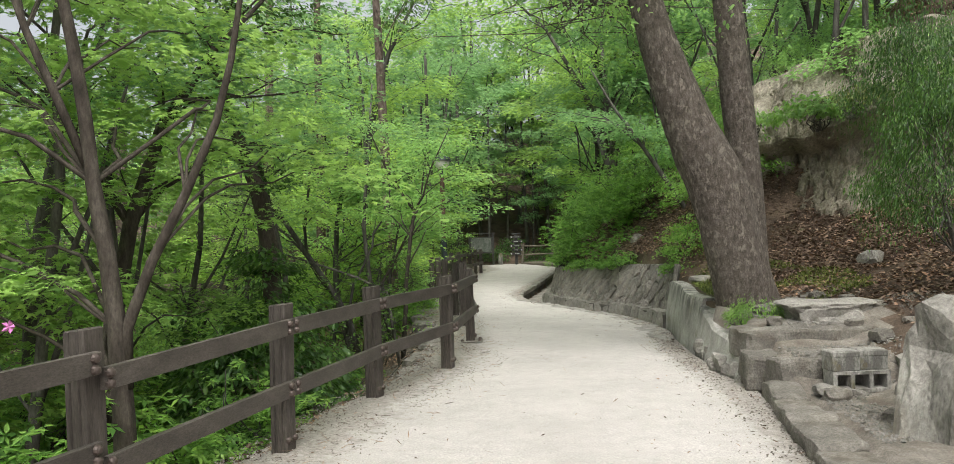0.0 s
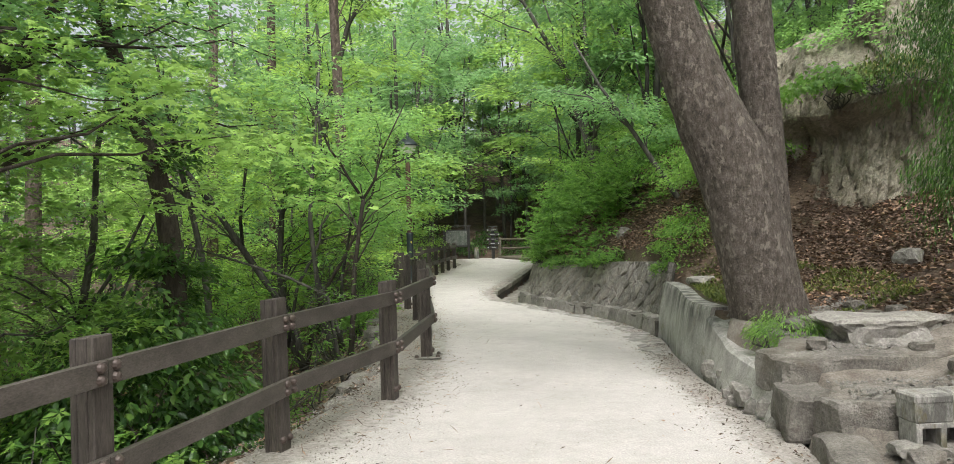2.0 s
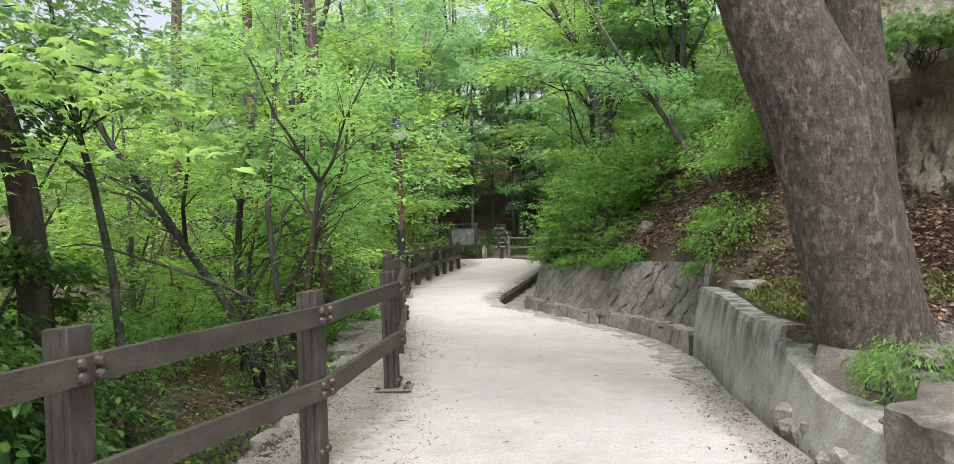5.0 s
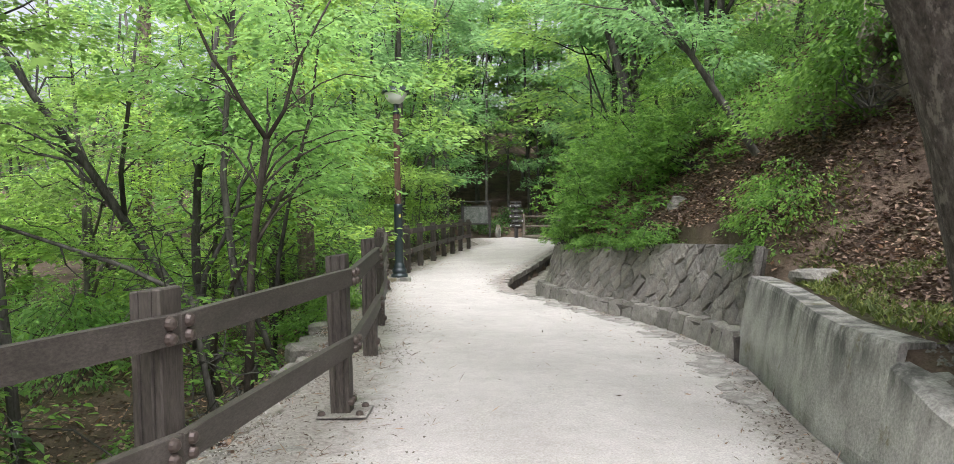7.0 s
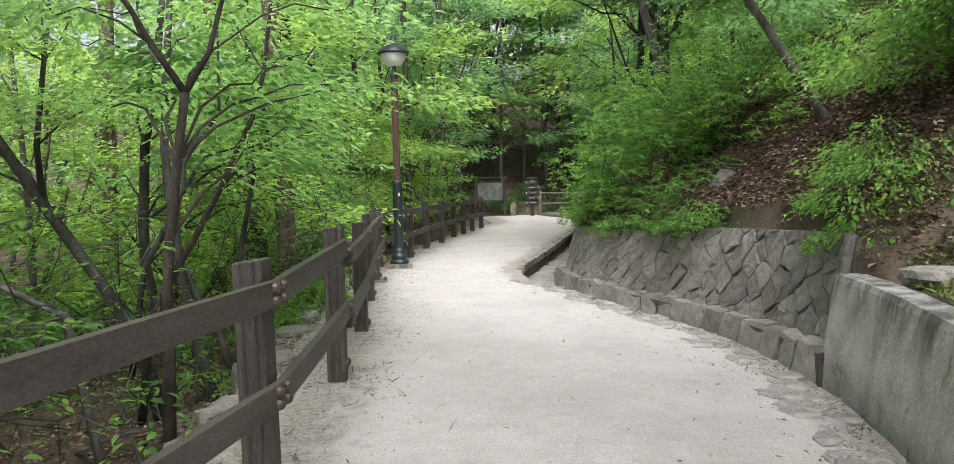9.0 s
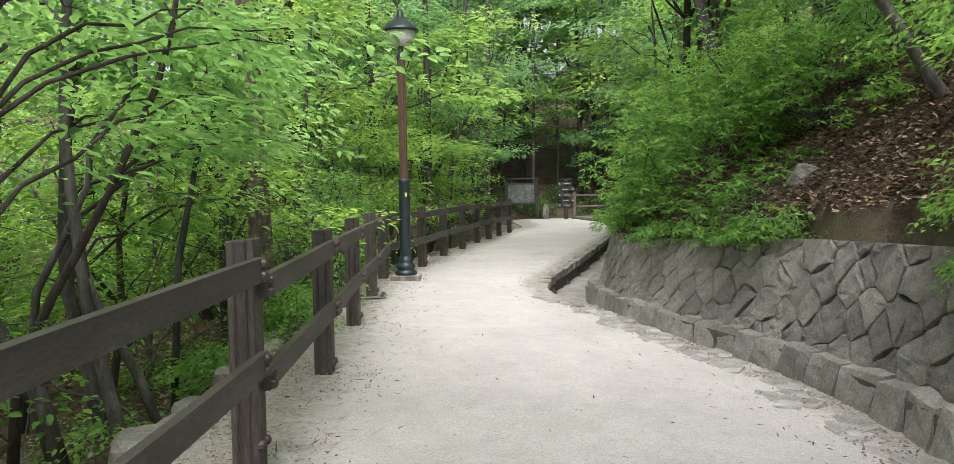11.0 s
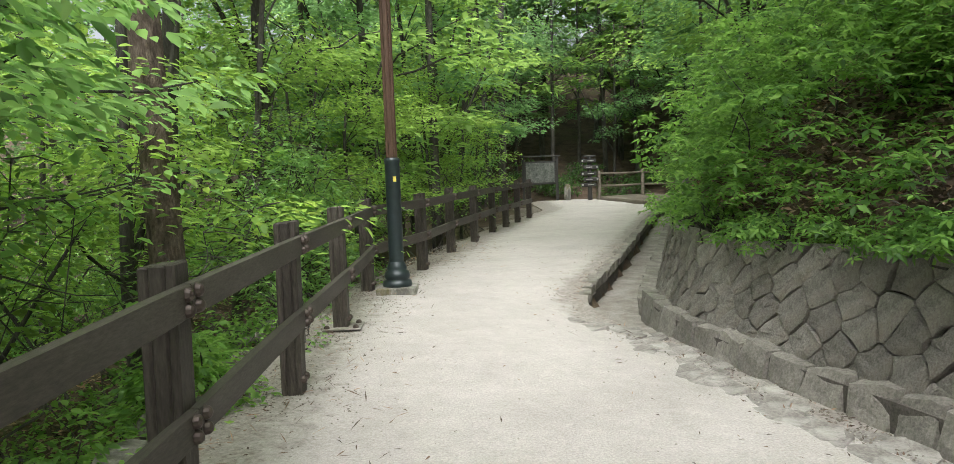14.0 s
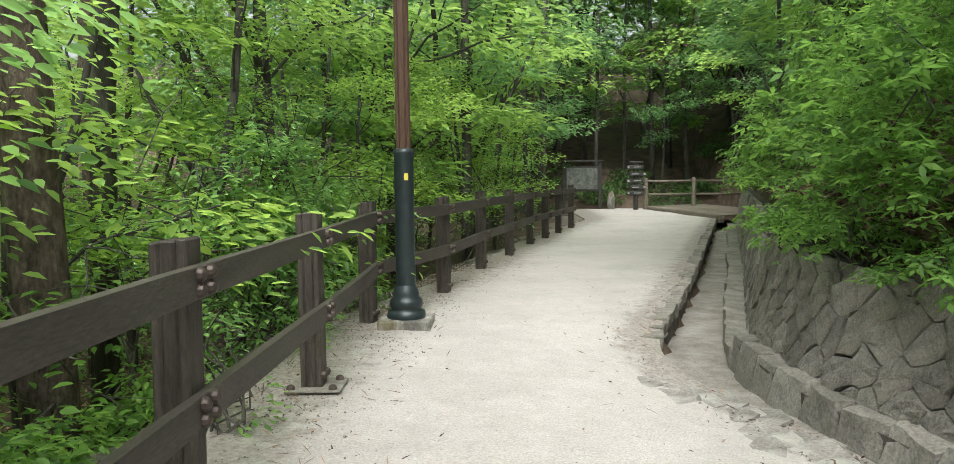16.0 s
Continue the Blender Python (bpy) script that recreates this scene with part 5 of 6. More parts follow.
big_tree()


def g(x, y):
    return float(ground_z(x, y))


def stem(*rings):
    return [(np.array(p, float), r) for p, r in rings]


# twin-trunked maple behind the fence at the start
tree("tree", "slender twin-trunked maple behind the fence", 11,
     [stem(((-2.05, 4.0, -0.9), 0.085), ((-2.08, 4.0, 0.4), 0.075), ((-2.11, 4.0, 1.0), 0.066), ((-2.16, 4.0, 1.5), 0.058), ((-2.24, 4.0, 2.0), 0.05), ((-2.28, 4.0, 2.45), 0.046), ((-2.35, 4.0, 2.95), 0.042), ((-2.45, 4.0, 3.5), 0.035), ((-2.6, 4.0, 4.6), 0.025)),
      stem(((-2.27, 4.0, 2.1), 0.032), ((-2.48, 4.0, 2.63), 0.03), ((-2.65, 4.0, 3.05), 0.026), ((-2.85, 4.0, 3.7), 0.02)),
      stem(((-2.06, 4.0, 0.6), 0.05), ((-2.05, 4.0, 1.0), 0.042), ((-1.87, 4.0, 1.46), 0.036), ((-1.64, 4.0, 1.91), 0.032), ((-1.42, 4.0, 2.41), 0.027), ((-1.31, 4.0, 2.83), 0.023), ((-1.23, 4.0, 3.3), 0.02), ((-1.15, 4.0, 4.2), 0.014))],
     [((-2.4, 5.2, 4.4), (2.2, 2.0, 0.7), 0.35), ((-3.9, 5.6, 3.2), (1.5, 1.5, 1.2), 0.35), ((-2.4, 6.8, 3.2), (1.5, 1.5, 0.8), 0.3), ((-3.7, 5.0, 1.6), (1.2, 1.2, 0.8), 0.3), ((-1.5, 7.0, 2.3), (1.0, 1.3, 0.7), 0.25)], M_MAPLE, M_DARKBARK, STAR, 0.085, 34, 0.42, 150, 0.12, flat=0.1)

# wide maples whose tiers roof the bank at the start
tree("tree", "spreading maple with dense layered leaves over the bank", 22,
     [stem(((-3.3, 7.0, -1.0), 0.10), ((-3.2, 7.0, 0.6), 0.09), ((-3.0, 7.1, 1.8), 0.08), ((-2.7, 7.3, 2.9), 0.065), ((-2.2, 7.6, 3.8), 0.045), ((-1.6, 8.0, 4.6), 0.02)),
      stem(((-3.0, 7.1, 1.8), 0.05), ((-3.7, 7.3, 2.9), 0.04), ((-4.3, 7.6, 4.0), 0.022))],
     [((-1.5, 8.2, 3.9), (2.0, 2.2, 0.6), 0.4), ((-2.9, 7.6, 3.1), (1.8, 1.8, 0.5), 0.3), ((-4.2, 8.0, 4.2), (1.8, 2.0, 0.8), 0.35), ((-0.6, 9.6, 3.2), (1.1, 1.4, 0.4), 0.16)], M_FOREST, M_DARKBARK, TRILOBE, 0.085, 38, 0.46, 170, 0.12, flat=0.08)
tree("tree", "spreading maple with dense layered leaves over the bank", 23,
     [stem(((-5.2, 9.6, -1.2), 0.12), ((-5.1, 9.6, 1.2), 0.10), ((-4.8, 9.8, 3.2), 0.08), ((-4.2, 10.2, 5.0), 0.05), ((-3.4, 10.6, 6.4), 0.02))],
     [((-3.6, 10.4, 5.4), (2.4, 2.4, 0.9), 0.45), ((-5.2, 9.4, 4.2), (2.2, 2.2, 0.8), 0.3), ((-1.6, 11.6, 5.2), (1.8, 2.0, 0.7), 0.3)], M_FOREST, M_TWIG, TRILOBE, 0.10, 38, 0.55, 170, 0.12, flat=0.08)

# added tall trees: crowns above the view shade the bank and close the sky
for seed, bx, by, cx_, cy_ in ((24, -5.6, 3.2, -3.4, 5.6), (25, -6.6, 7.6, -4.2, 9.0)):
    tree("tree", "added tall tree whose high green crown shades the bank", seed,
         [stem(((bx, by, -1.6), 0.17), ((bx, by, 1.5), 0.15), ((bx * .9 + cx_ * .1, by * .9 + cy_ * .1, 4.0), 0.12), ((bx * .6 + cx_ * .4, by * .6 + cy_ * .4, 6.6), 0.09), ((cx_, cy_, 8.8), 0.04))],
         [((cx_, cy_, 8.4), (3.0, 3.2, 0.9), 0.6), ((cx_ - 1.2, cy_, 6.8), (2.4, 2.6, 0.8), 0.4)], M_FOREST, M_TWIG, DIAMOND, 0.17, 34, 0.7, 130, 0.15, group="tall trees over the bank", flat=0.12)

# young dark tree that forks above the fence
tree("tree", "young dark-stemmed tree forking above the fence", 12,
     [stem(((-0.1, 11.9, -0.8), 0.05), ((0.0, 11.75, 0.4), 0.04), ((0.02, 11.7, 0.83), 0.036), ((0.05, 11.7, 1.11), 0.034), ((0.12, 11.7, 1.62), 0.031), ((0.19, 11.7, 2.06), 0.029)),
      stem(((0.19, 11.7, 2.06), 0.025), ((-0.01, 11.7, 2.37), 0.021), ((-0.13, 11.7, 2.6), 0.018), ((-0.26, 11.7, 2.78), 0.016), ((-0.55, 11.6, 3.5), 0.01)),
      stem(((0.19, 11.7, 2.06), 0.022), ((0.35, 11.7, 2.31), 0.018), ((0.43, 11.7, 2.59), 0.015), ((0.49, 11.7, 2.77), 0.013), ((0.85, 11.9, 3.5), 0.008))],
     [((0.1, 12.3, 3.2), (1.5, 1.6, 0.8), 0.6), ((-0.6, 12.6, 2.2), (1.1, 1.3, 0.6), 0.3), ((0.5, 13.0, 2.2), (0.7, 1.2, 0.6), 0.25)], M_BROAD, M_DARKBARK, OVAL, 0.08, 26, 0.4, 120, 0.15, flat=0.12)
tree("tree", "curving dark-stemmed young tree behind the fence", 21,
     [stem(((-0.8, 13.4, -0.6), 0.04), ((-0.65, 13.3, 0.3), 0.034), ((-0.42, 13.3, 0.75), 0.03), ((-0.23, 13.3, 1.06), 0.028), ((-0.03, 13.3, 1.42), 0.025), ((0.28, 13.3, 2.05), 0.021), ((0.39, 13.3, 2.43), 0.018), ((0.5, 13.3, 3.2), 0.012)),
      stem(((0.02, 13.3, 1.5), 0.015), ((0.2, 13.35, 1.66), 0.012), ((0.41, 13.4, 1.79), 0.009), ((0.75, 13.6, 1.95), 0.006))],
     [((0.4, 13.9, 2.9), (1.1, 1.3, 0.7), 0.6), ((0.4, 14.3, 1.9), (0.7, 1.1, 0.5), 0.4)], M_BROAD, M_DARKBARK, OVAL, 0.08, 24, 0.38, 70, 0.2, flat=0.12)

# slanting grey trees on the bank
tree("tree", "slanting grey-stemmed tree on the bank below the fence", 13,
     [stem(((-0.9, 14.3, -0.9), 0.085), ((-1.08, 14.3, -0.12), 0.07), ((-1.22, 14.25, 0.2), 0.064), ((-1.4, 14.2, 0.57), 0.06), ((-1.84, 14.2, 1.25), 0.056), ((-2.27, 14.2, 1.95), 0.05), ((-2.86, 14.2, 2.8), 0.042), ((-3.7, 14.2, 4.2), 0.02)),
      stem(((-1.9, 14.2, 1.35), 0.034), ((-1.93, 14.2, 1.9), 0.03), ((-1.82, 14.2, 2.7), 0.024), ((-1.7, 14.3, 3.8), 0.014))],
     [((-2.2, 14.4, 4.0), (1.8, 1.8, 0.7), 0.5), ((-3.4, 14.6, 2.6), (1.5, 1.5, 0.9), 0.3), ((-1.6, 14.6, 2.9), (1.2, 1.4, 0.6), 0.3)], M_MAPLE, M_TWIG, TRILOBE, 0.085, 36, 0.42, 130, 0.12, flat=0.1)
tree("tree", "thin grey-stemmed tree on the bank below the fence", 14,
     [stem(((-1.8, 11.4, -1.2), 0.055), ((-1.9, 11.4, 0.2), 0.05), ((-1.98, 11.4, 1.17), 0.044), ((-2.15, 11.4, 2.09), 0.038), ((-2.27, 11.4, 2.59), 0.034), ((-2.6, 11.4, 4.4), 0.016))],
     [((-2.4, 11.6, 4.2), (1.6, 1.6, 0.7), 0.5), ((-3.2, 11.4, 2.9), (1.2, 1.4, 0.8), 0.3), ((-1.4, 11.0, 3.5), (1.1, 1.4, 0.5), 0.3)], M_MAPLE, M_TWIG, TRILOBE, 0.085, 38, 0.42, 110, 0.12, flat=0.1)
tree("tree", "straight grey double-stemmed sapling behind the fence", 17,
     [stem(((-0.35, 14.2, -0.8), 0.06), ((-0.49, 14.2, -0.2), 0.054), ((-0.64, 14.2, 0.58), 0.048), ((-0.72, 14.2, 1.43), 0.044), ((-0.75, 14.2, 1.84), 0.041), ((-0.7, 14.2, 2.58), 0.036), ((-0.6, 14.2, 3.6), 0.026), ((-0.5, 14.3, 4.8), 0.014)),
      stem(((-0.15, 14.5, -0.8), 0.045), ((-0.38, 14.4, 0.0), 0.04), ((-0.55, 14.25, 0.45), 0.036), ((-0.66, 14.2, 0.85), 0.03))],
     [((-0.8, 14.6, 4.4), (1.4, 1.4, 0.7), 0.7), ((-0.9, 15.0, 3.0), (1.0, 1.0, 0.5), 0.4)], M_BROAD, M_TWIG, OVAL, 0.08, 28, 0.42, 70, 0.15, flat=0.12)
tree("tree", "grey-stemmed tree with broad leaves and arching branches", 15,
     [stem(((-1.05, 15.5, -1.2), 0.075), ((-1.23, 15.5, -0.5), 0.068), ((-1.43, 15.5, 0.59), 0.062), ((-1.43, 15.5, 1.1), 0.058), ((-1.37, 15.5, 1.97), 0.052), ((-1.21, 15.5, 2.81), 0.045), ((-1.0, 15.5, 4.4), 0.025)),
      stem(((-1.2, 14.3, -0.4), 0.032), ((-1.0, 14.2, 0.68), 0.03), ((-0.79, 14.2, 1.06), 0.027), ((-0.59, 14.2, 1.46), 0.024), ((-0.57, 14.2, 1.72), 0.022), ((-0.22, 14.2, 2.19), 0.018), ((-0.2, 14.2, 3.0), 0.01)),
      stem(((-0.59, 14.2, 1.46), 0.018), ((-0.14, 14.2, 1.59), 0.013), ((0.36, 14.2, 1.82), 0.008))],
     [((-0.2, 15.0, 2.9), (1.2, 1.4, 0.7), 0.35), ((0.1, 16.6, 1.75), (0.75, 1.0, 0.45), 0.2), ((-1.4, 16, 2.4), (1.3, 1.6, 1.2), 0.45)], M_BROAD, M_TWIG, OVAL, 0.10, 28, 0.42, 120, 0.3, flat=0.2)


tree("tree", "tall slender tree arching its crown over the path", 18,
     [stem(((-1.0, 19.6, -0.8), 0.11), ((-0.9, 19.6, 2.0), 0.095), ((-0.7, 19.7, 4.5), 0.08), ((-0.1, 19.9, 6.8), 0.06), ((0.8, 20.2, 8.6), 0.03))],
     [((1.0, 20.4, 8.6), (2.5, 2.5, 1.5), 0.6), ((-0.4, 19.4, 6.4), (2.0, 2.0, 1.2), 0.4)], M_MAPLE, M_TWIG, DIAMOND, 0.13, 44, 0.55, 125, 0.15, flat=0.14)
tree("tree", "tall slender tree arching its crown over the path", 19,
     [stem(((6.9, 21.5, 1.2), 0.12), ((6.6, 21.5, 3.5), 0.10), ((5.9, 21.6, 6.0), 0.08), ((4.8, 21.8, 8.0), 0.05), ((3.6, 22.0, 9.2), 0.025))],
     [((3.8, 22.0, 9.0), (2.5, 2.6, 1.4), 0.65), ((5.6, 21.4, 6.6), (1.8, 2.0, 1.2), 0.35)], M_MAPLE, M_TWIG, DIAMOND, 0.13, 44, 0.55, 125, 0.15, flat=0.14)


tree("tree", "slender sapling with large drooping ovate leaves behind the fence", 20,
     [stem(((-0.35, 15.0, -0.7), 0.035), ((-0.25, 15.0, 0.8), 0.03), ((-0.05, 15.05, 1.8), 0.022), ((0.3, 15.15, 2.6), 0.014), ((0.6, 15.2, 3.0), 0.008))],
     [((0.2, 15.1, 2.5), (0.8, 0.8, 0.75), 1.0)], M_BROAD, M_TWIG, OVAL, 0.13, 14, 0.34, 50, 0.45, flat=0.25)


def pine(x, y, r, h, lean, seed):
    b = g(x, y)
    tree("pine_tree", "tall red-barked pine trunk rising through the foliage", seed,
         [stem(*[((x + lean * t * h, y, b - 0.2 + t * h), r * (1 - 0.45 * t)) for t in (0, .15, .3, .5, .75, 1)])],
         [((x + lean * h, y, b + h), (2.4, 2.4, 1.3), 1)], M_DEEP, M_PINE, LANCE, 0.14, 50, 0.5, 40, category="tree", group="pines on the bank")


pine(-0.15, 17.55, 0.15, 9.0, -0.03, 31)
pine(-3.6, 20.0, 0.15, 12.0, 0.03, 32)
pine(-2.3, 22.0, 0.16, 12.0, 0.01, 33)
pine(-6.5, 17.0, 0.18, 12.0, 0.03, 34)

# the dark tree wrapped in creeper
tree("tree", "dark creeper-clad tree trunk on the bank", 16,
     [stem(((-1.8, 9.3, -1.2), 0.15), ((-1.84, 9.3, 0.4), 0.135), ((-1.88, 9.3, 1.38), 0.125), ((-1.94, 9.3, 1.92), 0.115), ((-2.05, 9.3, 2.41), 0.105), ((-2.19, 9.3, 2.79), 0.095), ((-2.6, 9.3, 4.2), 0.07), ((-2.9, 9.3, 5.6), 0.04))],
     [((-1.9, 9.2, 0.5), (0.4, 0.4, 1.1), 0.5), ((-2.0, 9.2, 2.0), (0.3, 0.3, 0.7), 0.12), ((-2.6, 9.6, 5.0), (2.0, 1.8, 1.0), 0.5)], M_DEEP, M_DARKBARK, OVAL, 0.075, 40, 0.3, 120)


def forest_tree(seed, h, width, material, leaf, shape, per, count, low, label, group, spray=0.7, flat=0.14):
    rng = np.random.default_rng(seed)
    lean = rng.uniform(-0.08, 0.08, 2)
    rings = stem(*[((lean[0] * t * h + rng.normal(0, 0.04), lean[1] * t * h + rng.normal(0, 0.04), -0.4 + t * h), (0.02 + 0.008 * h) * (1 - 0.6 * t)) for t in (0, .12, .25, .4, .6, .8, 1)])
    forks = []
    for k_ in (2, 3):
        a_ = rng.uniform(0, 6.28)
        o_ = np.array([math.cos(a_) * width * .3, math.sin(a_) * width * .3, h * .16])
        forks.append(stem((rings[k_][0], rings[k_][1] * 0.6), (rings[k_][0] + o_, rings[k_][1] * .45), (rings[k_][0] + o_ * 2.1 + np.array([0, 0, h * .06]), rings[k_][1] * .25)))
    return tree("tree", label, seed, [rings] + forks,
                [((lean[0] * h, lean[1] * h, h * .80), (width, width, h * .24), .5), ((0, 0, h * low), (width * .95, width * .95, h * .24), .5)], material, M_TWIG, shape, leaf, per, spray, count, 0.15, group=group, flat=flat)


rf = random.Random(17)


def plant(protos, spots, s0=0.8, s1=1.25):
    used = set()
    for x_, y_ in spots:
        k_ = rf.randrange(len(protos))
        s_ = rf.uniform(s0, s1)
        m_ = pose(x_, y_, g(x_, y_), rf.uniform(-4, 4), rf.uniform(-4, 4), rf.uniform(0, 360)) @ Matrix.Diagonal((s_, s_, s_ * rf.uniform(.9, 1.1), 1))
        if k_ in used:
            copy_thing(protos[k_], Matrix()).matrix_basis = m_
        else:
            used.add(k_)
            protos[k_].matrix_basis = m_


# maples and young trees along the bank
near_maples = [forest_tree(111 + i, 4.6 + 0.4 * i, 1.8, M_MAPLE, 0.09, TRILOBE, 40, 125, 0.40, "young maple with layered bright green leaves", "maples along the bank", 0.5, 0.10) for i in range(3)]
plant(near_maples, [(-6.2, 4.0), (-3.6, 6.1), (-3.7, 8.2), (-5.4, 7.4), (-3.5, 10.6), (-6.4, 11.0), (-6.6, 13.8), (-3.6, 17.6), (-7.4, 17.0)])
bank_trees = [forest_tree(121 + i, 4.2 + 0.5 * i, 1.7, M_LIME, 0.09, OVAL, 36, 120, 0.45, "young broadleaved tree with fresh green leaves on the bank", "young trees along the bank", 0.55, 0.14) for i in range(3)]
plant(bank_trees, [(-0.9, 18.4), (-0.7, 20.6), (-1.6, 16.6), (-0.5, 22.6), (-2.2, 19.2), (-2.0, 22.0), (0.2, 24.6), (-1.0, 25.5), (0.7, 27.0), (-0.6, 28.5), (1.4, 29.2), (0.4, 31.5), (2.0, 31.6), (1.4, 34.2), (1.6, 37.5), (1.8, 41), (-4.6, 19.6)])
# taller forest behind
tall = [forest_tree(131, 7.5, 2.5, M_MAPLE, 0.17, DIAMOND, 34, 110, 0.45, "tall broadleaved tree with bright spring foliage", "forest trees"),
        forest_tree(132, 8.5, 2.7, M_FOREST, 0.18, DIAMOND, 34, 110, 0.48, "tall broadleaved tree with bright spring foliage", "forest trees"),
        forest_tree(133, 6.5, 2.4, M_FOREST, 0.17, DIAMOND, 34, 110, 0.42, "broadleaved tree with bright spring foliage", "forest trees"),
        forest_tree(134, 10.0, 2.9, M_FOREST, 0.19, DIAMOND, 34, 110, 0.52, "tall broadleaved tree with deep green foliage", "forest trees")]
far_protos = [forest_tree(171, 8.0, 2.8, M_FOREST, 0.27, DIAMOND, 24, 100, 0.40, "far broadleaved tree with deep green foliage", "far forest trees", 0.85),
              forest_tree(172, 9.5, 3.0, M_MAPLE, 0.27, DIAMOND, 24, 100, 0.42, "far broadleaved tree with bright spring foliage", "far forest trees", 0.85)]
far_spots = []
for x_ in range(-8, 24, 4):
    for y_ in (51, 57, 64):
        far_spots.append((x_ + rf.uniform(-1.2, 1.2), y_ + rf.uniform(-1.5, 1.5)))
for y_ in range(4, 48, 5):
    for x_ in (-22.0, -27.0):
        far_spots.append((float(fence_x(y_)) + x_ + rf.uniform(-1.4, 1.4), y_ + rf.uniform(-1.4, 1.4)))
for y_ in range(-4, 50, 5):
    far_spots.append((float(wall_foot(y_)) + 16 + rf.uniform(-1.4, 1.4), y_ + rf.uniform(-1.4, 1.4)))
far_spots += [(2.5, 48.5), (6.0, 50.0), (10.5, 49.0), (14.0, 47.0), (-1.5, 47.5), (17.0, 44.0)]
plant(far_protos, far_spots, 1.3, 1.7)
spots = [(7.9, 29.5)]
for y_ in range(3, 46, 3):
    for x_ in ((-9.0, -14.0) if y_ > 26 else (-17.0, -21.0)):
        spots.append((float(fence_x(y_)) + x_ + rf.uniform(-1.2, 1.2), y_ + rf.uniform(-1.2, 1.2)))
for y_ in range(15, 50, 4):
    for d_ in (4.2, 8.0, 12.5):
        spots.append((float(wall_foot(y_)) + d_ + rf.uniform(-1, 1), y_ + rf.uniform(-1.5, 1.5)))
for y_ in (-6, 0, 5, 10):
    spots.append((float(wall_foot(y_)) + 9 + rf.uniform(-1, 1), y_ + rf.uniform(-1.5, 1.5)))
for x_ in range(-8, 24, 4):
    spots.append((x_ + rf.uniform(-1, 1), 48 + rf.uniform(-1.5, 1.5)))
for y_ in range(23, 47, 4):
    spots.append((float(wall_foot(y_)) + 1.9 + rf.uniform(-.3, .3), y_ + rf.uniform(-1, 1)))
    spots.append((float(fence_x(y_)) - 3.0 + rf.uniform(-.5, .5), y_ + 1 + rf.uniform(-1, 1)))
for x_ in range(-4, 20, 3):
    spots.append((x_ + rf.uniform(-1, 1), 46.6 + rf.uniform(-.6, 1.2)))
plant(tall, spots)
for k_, (x_, y_) in enumerate([(-1.0, 24.2), (0.2, 28.0), (1.3, 32.5), (7.4, 26.0)]):
    s_ = rf.uniform(1.25, 1.4)
    copy_thing(tall[0], Matrix()).matrix_basis = pose(x_, y_, g(x_, y_), 0, 0, rf.uniform(0, 360)) @ Matrix.Diagonal((s_, s_, s_, 1))
for x_, y_ in ((2.6, 50), (6.4, 53), (10, 50.5), (-0.5, 52), (4.4, 58)):
    s_ = rf.uniform(1.45, 1.65)
    copy_thing(tall[3 if x_ > 3 else 1], Matrix()).matrix_basis = pose(x_, y_, g(x_, y_), 0, 0, rf.uniform(0, 360)) @ Matrix.Diagonal((s_, s_, s_, 1))
# open dell below the bank: low sunlit young trees
dell = [forest_tree(151 + i, 3.6 + 0.5 * i, 1.7, M_MAPLE, 0.15, DIAMOND, 36, 90, 0.42, "low young tree with sunlit yellow-green leaves in the dell", "young trees in the dell", 0.6, 0.12) for i in range(2)]
dell_spots = []
for y_ in range(2, 30, 4):
    for x_ in (-7.5, -11.0, -14.0):
        dell_spots.append((float(fence_x(y_)) + x_ + rf.uniform(-1.2, 1.2), y_ + rf.uniform(-1.4, 1.4)))
plant(dell, dell_spots, 0.8, 1.3)


def far_trunk(x_, y_, r_, h_, lean_, seed):
    """A tall straight grey trunk that shows between the leaves."""
    b_ = g(x_, y_)
    tree("tree", "tall straight grey trunk standing among the leaves", seed, [stem(*[((x_ + lean_ * t * h_, y_, b_ - 0.2 + t * h_), r_ * (1 - 0.5 * t)) for t in (0, .12, .25, .4, .6, .8, 1)])],
         [((x_ + lean_ * h_, y_, b_ + h_), (2.2, 2.2, 1.2), 1)], M_FOREST, M_TWIG, DIAMOND, 0.17, 36, 0.7, 50, 0.15, group="tall trunks by the path")


far_trunk(1.44, 29.4, 0.11, 10.0, 0.0, 161)
far_trunk(3.45, 40.0, 0.15, 11.0, 0.025, 162)
far_trunk(2.9, 36.5, 0.07, 9.0, -0.03, 163)
far_trunk(8.7, 47.5, 0.12, 10.0, -0.02, 164)
far_trunk(6.1, 46.8, 0.10, 10.0, 0.02, 165)
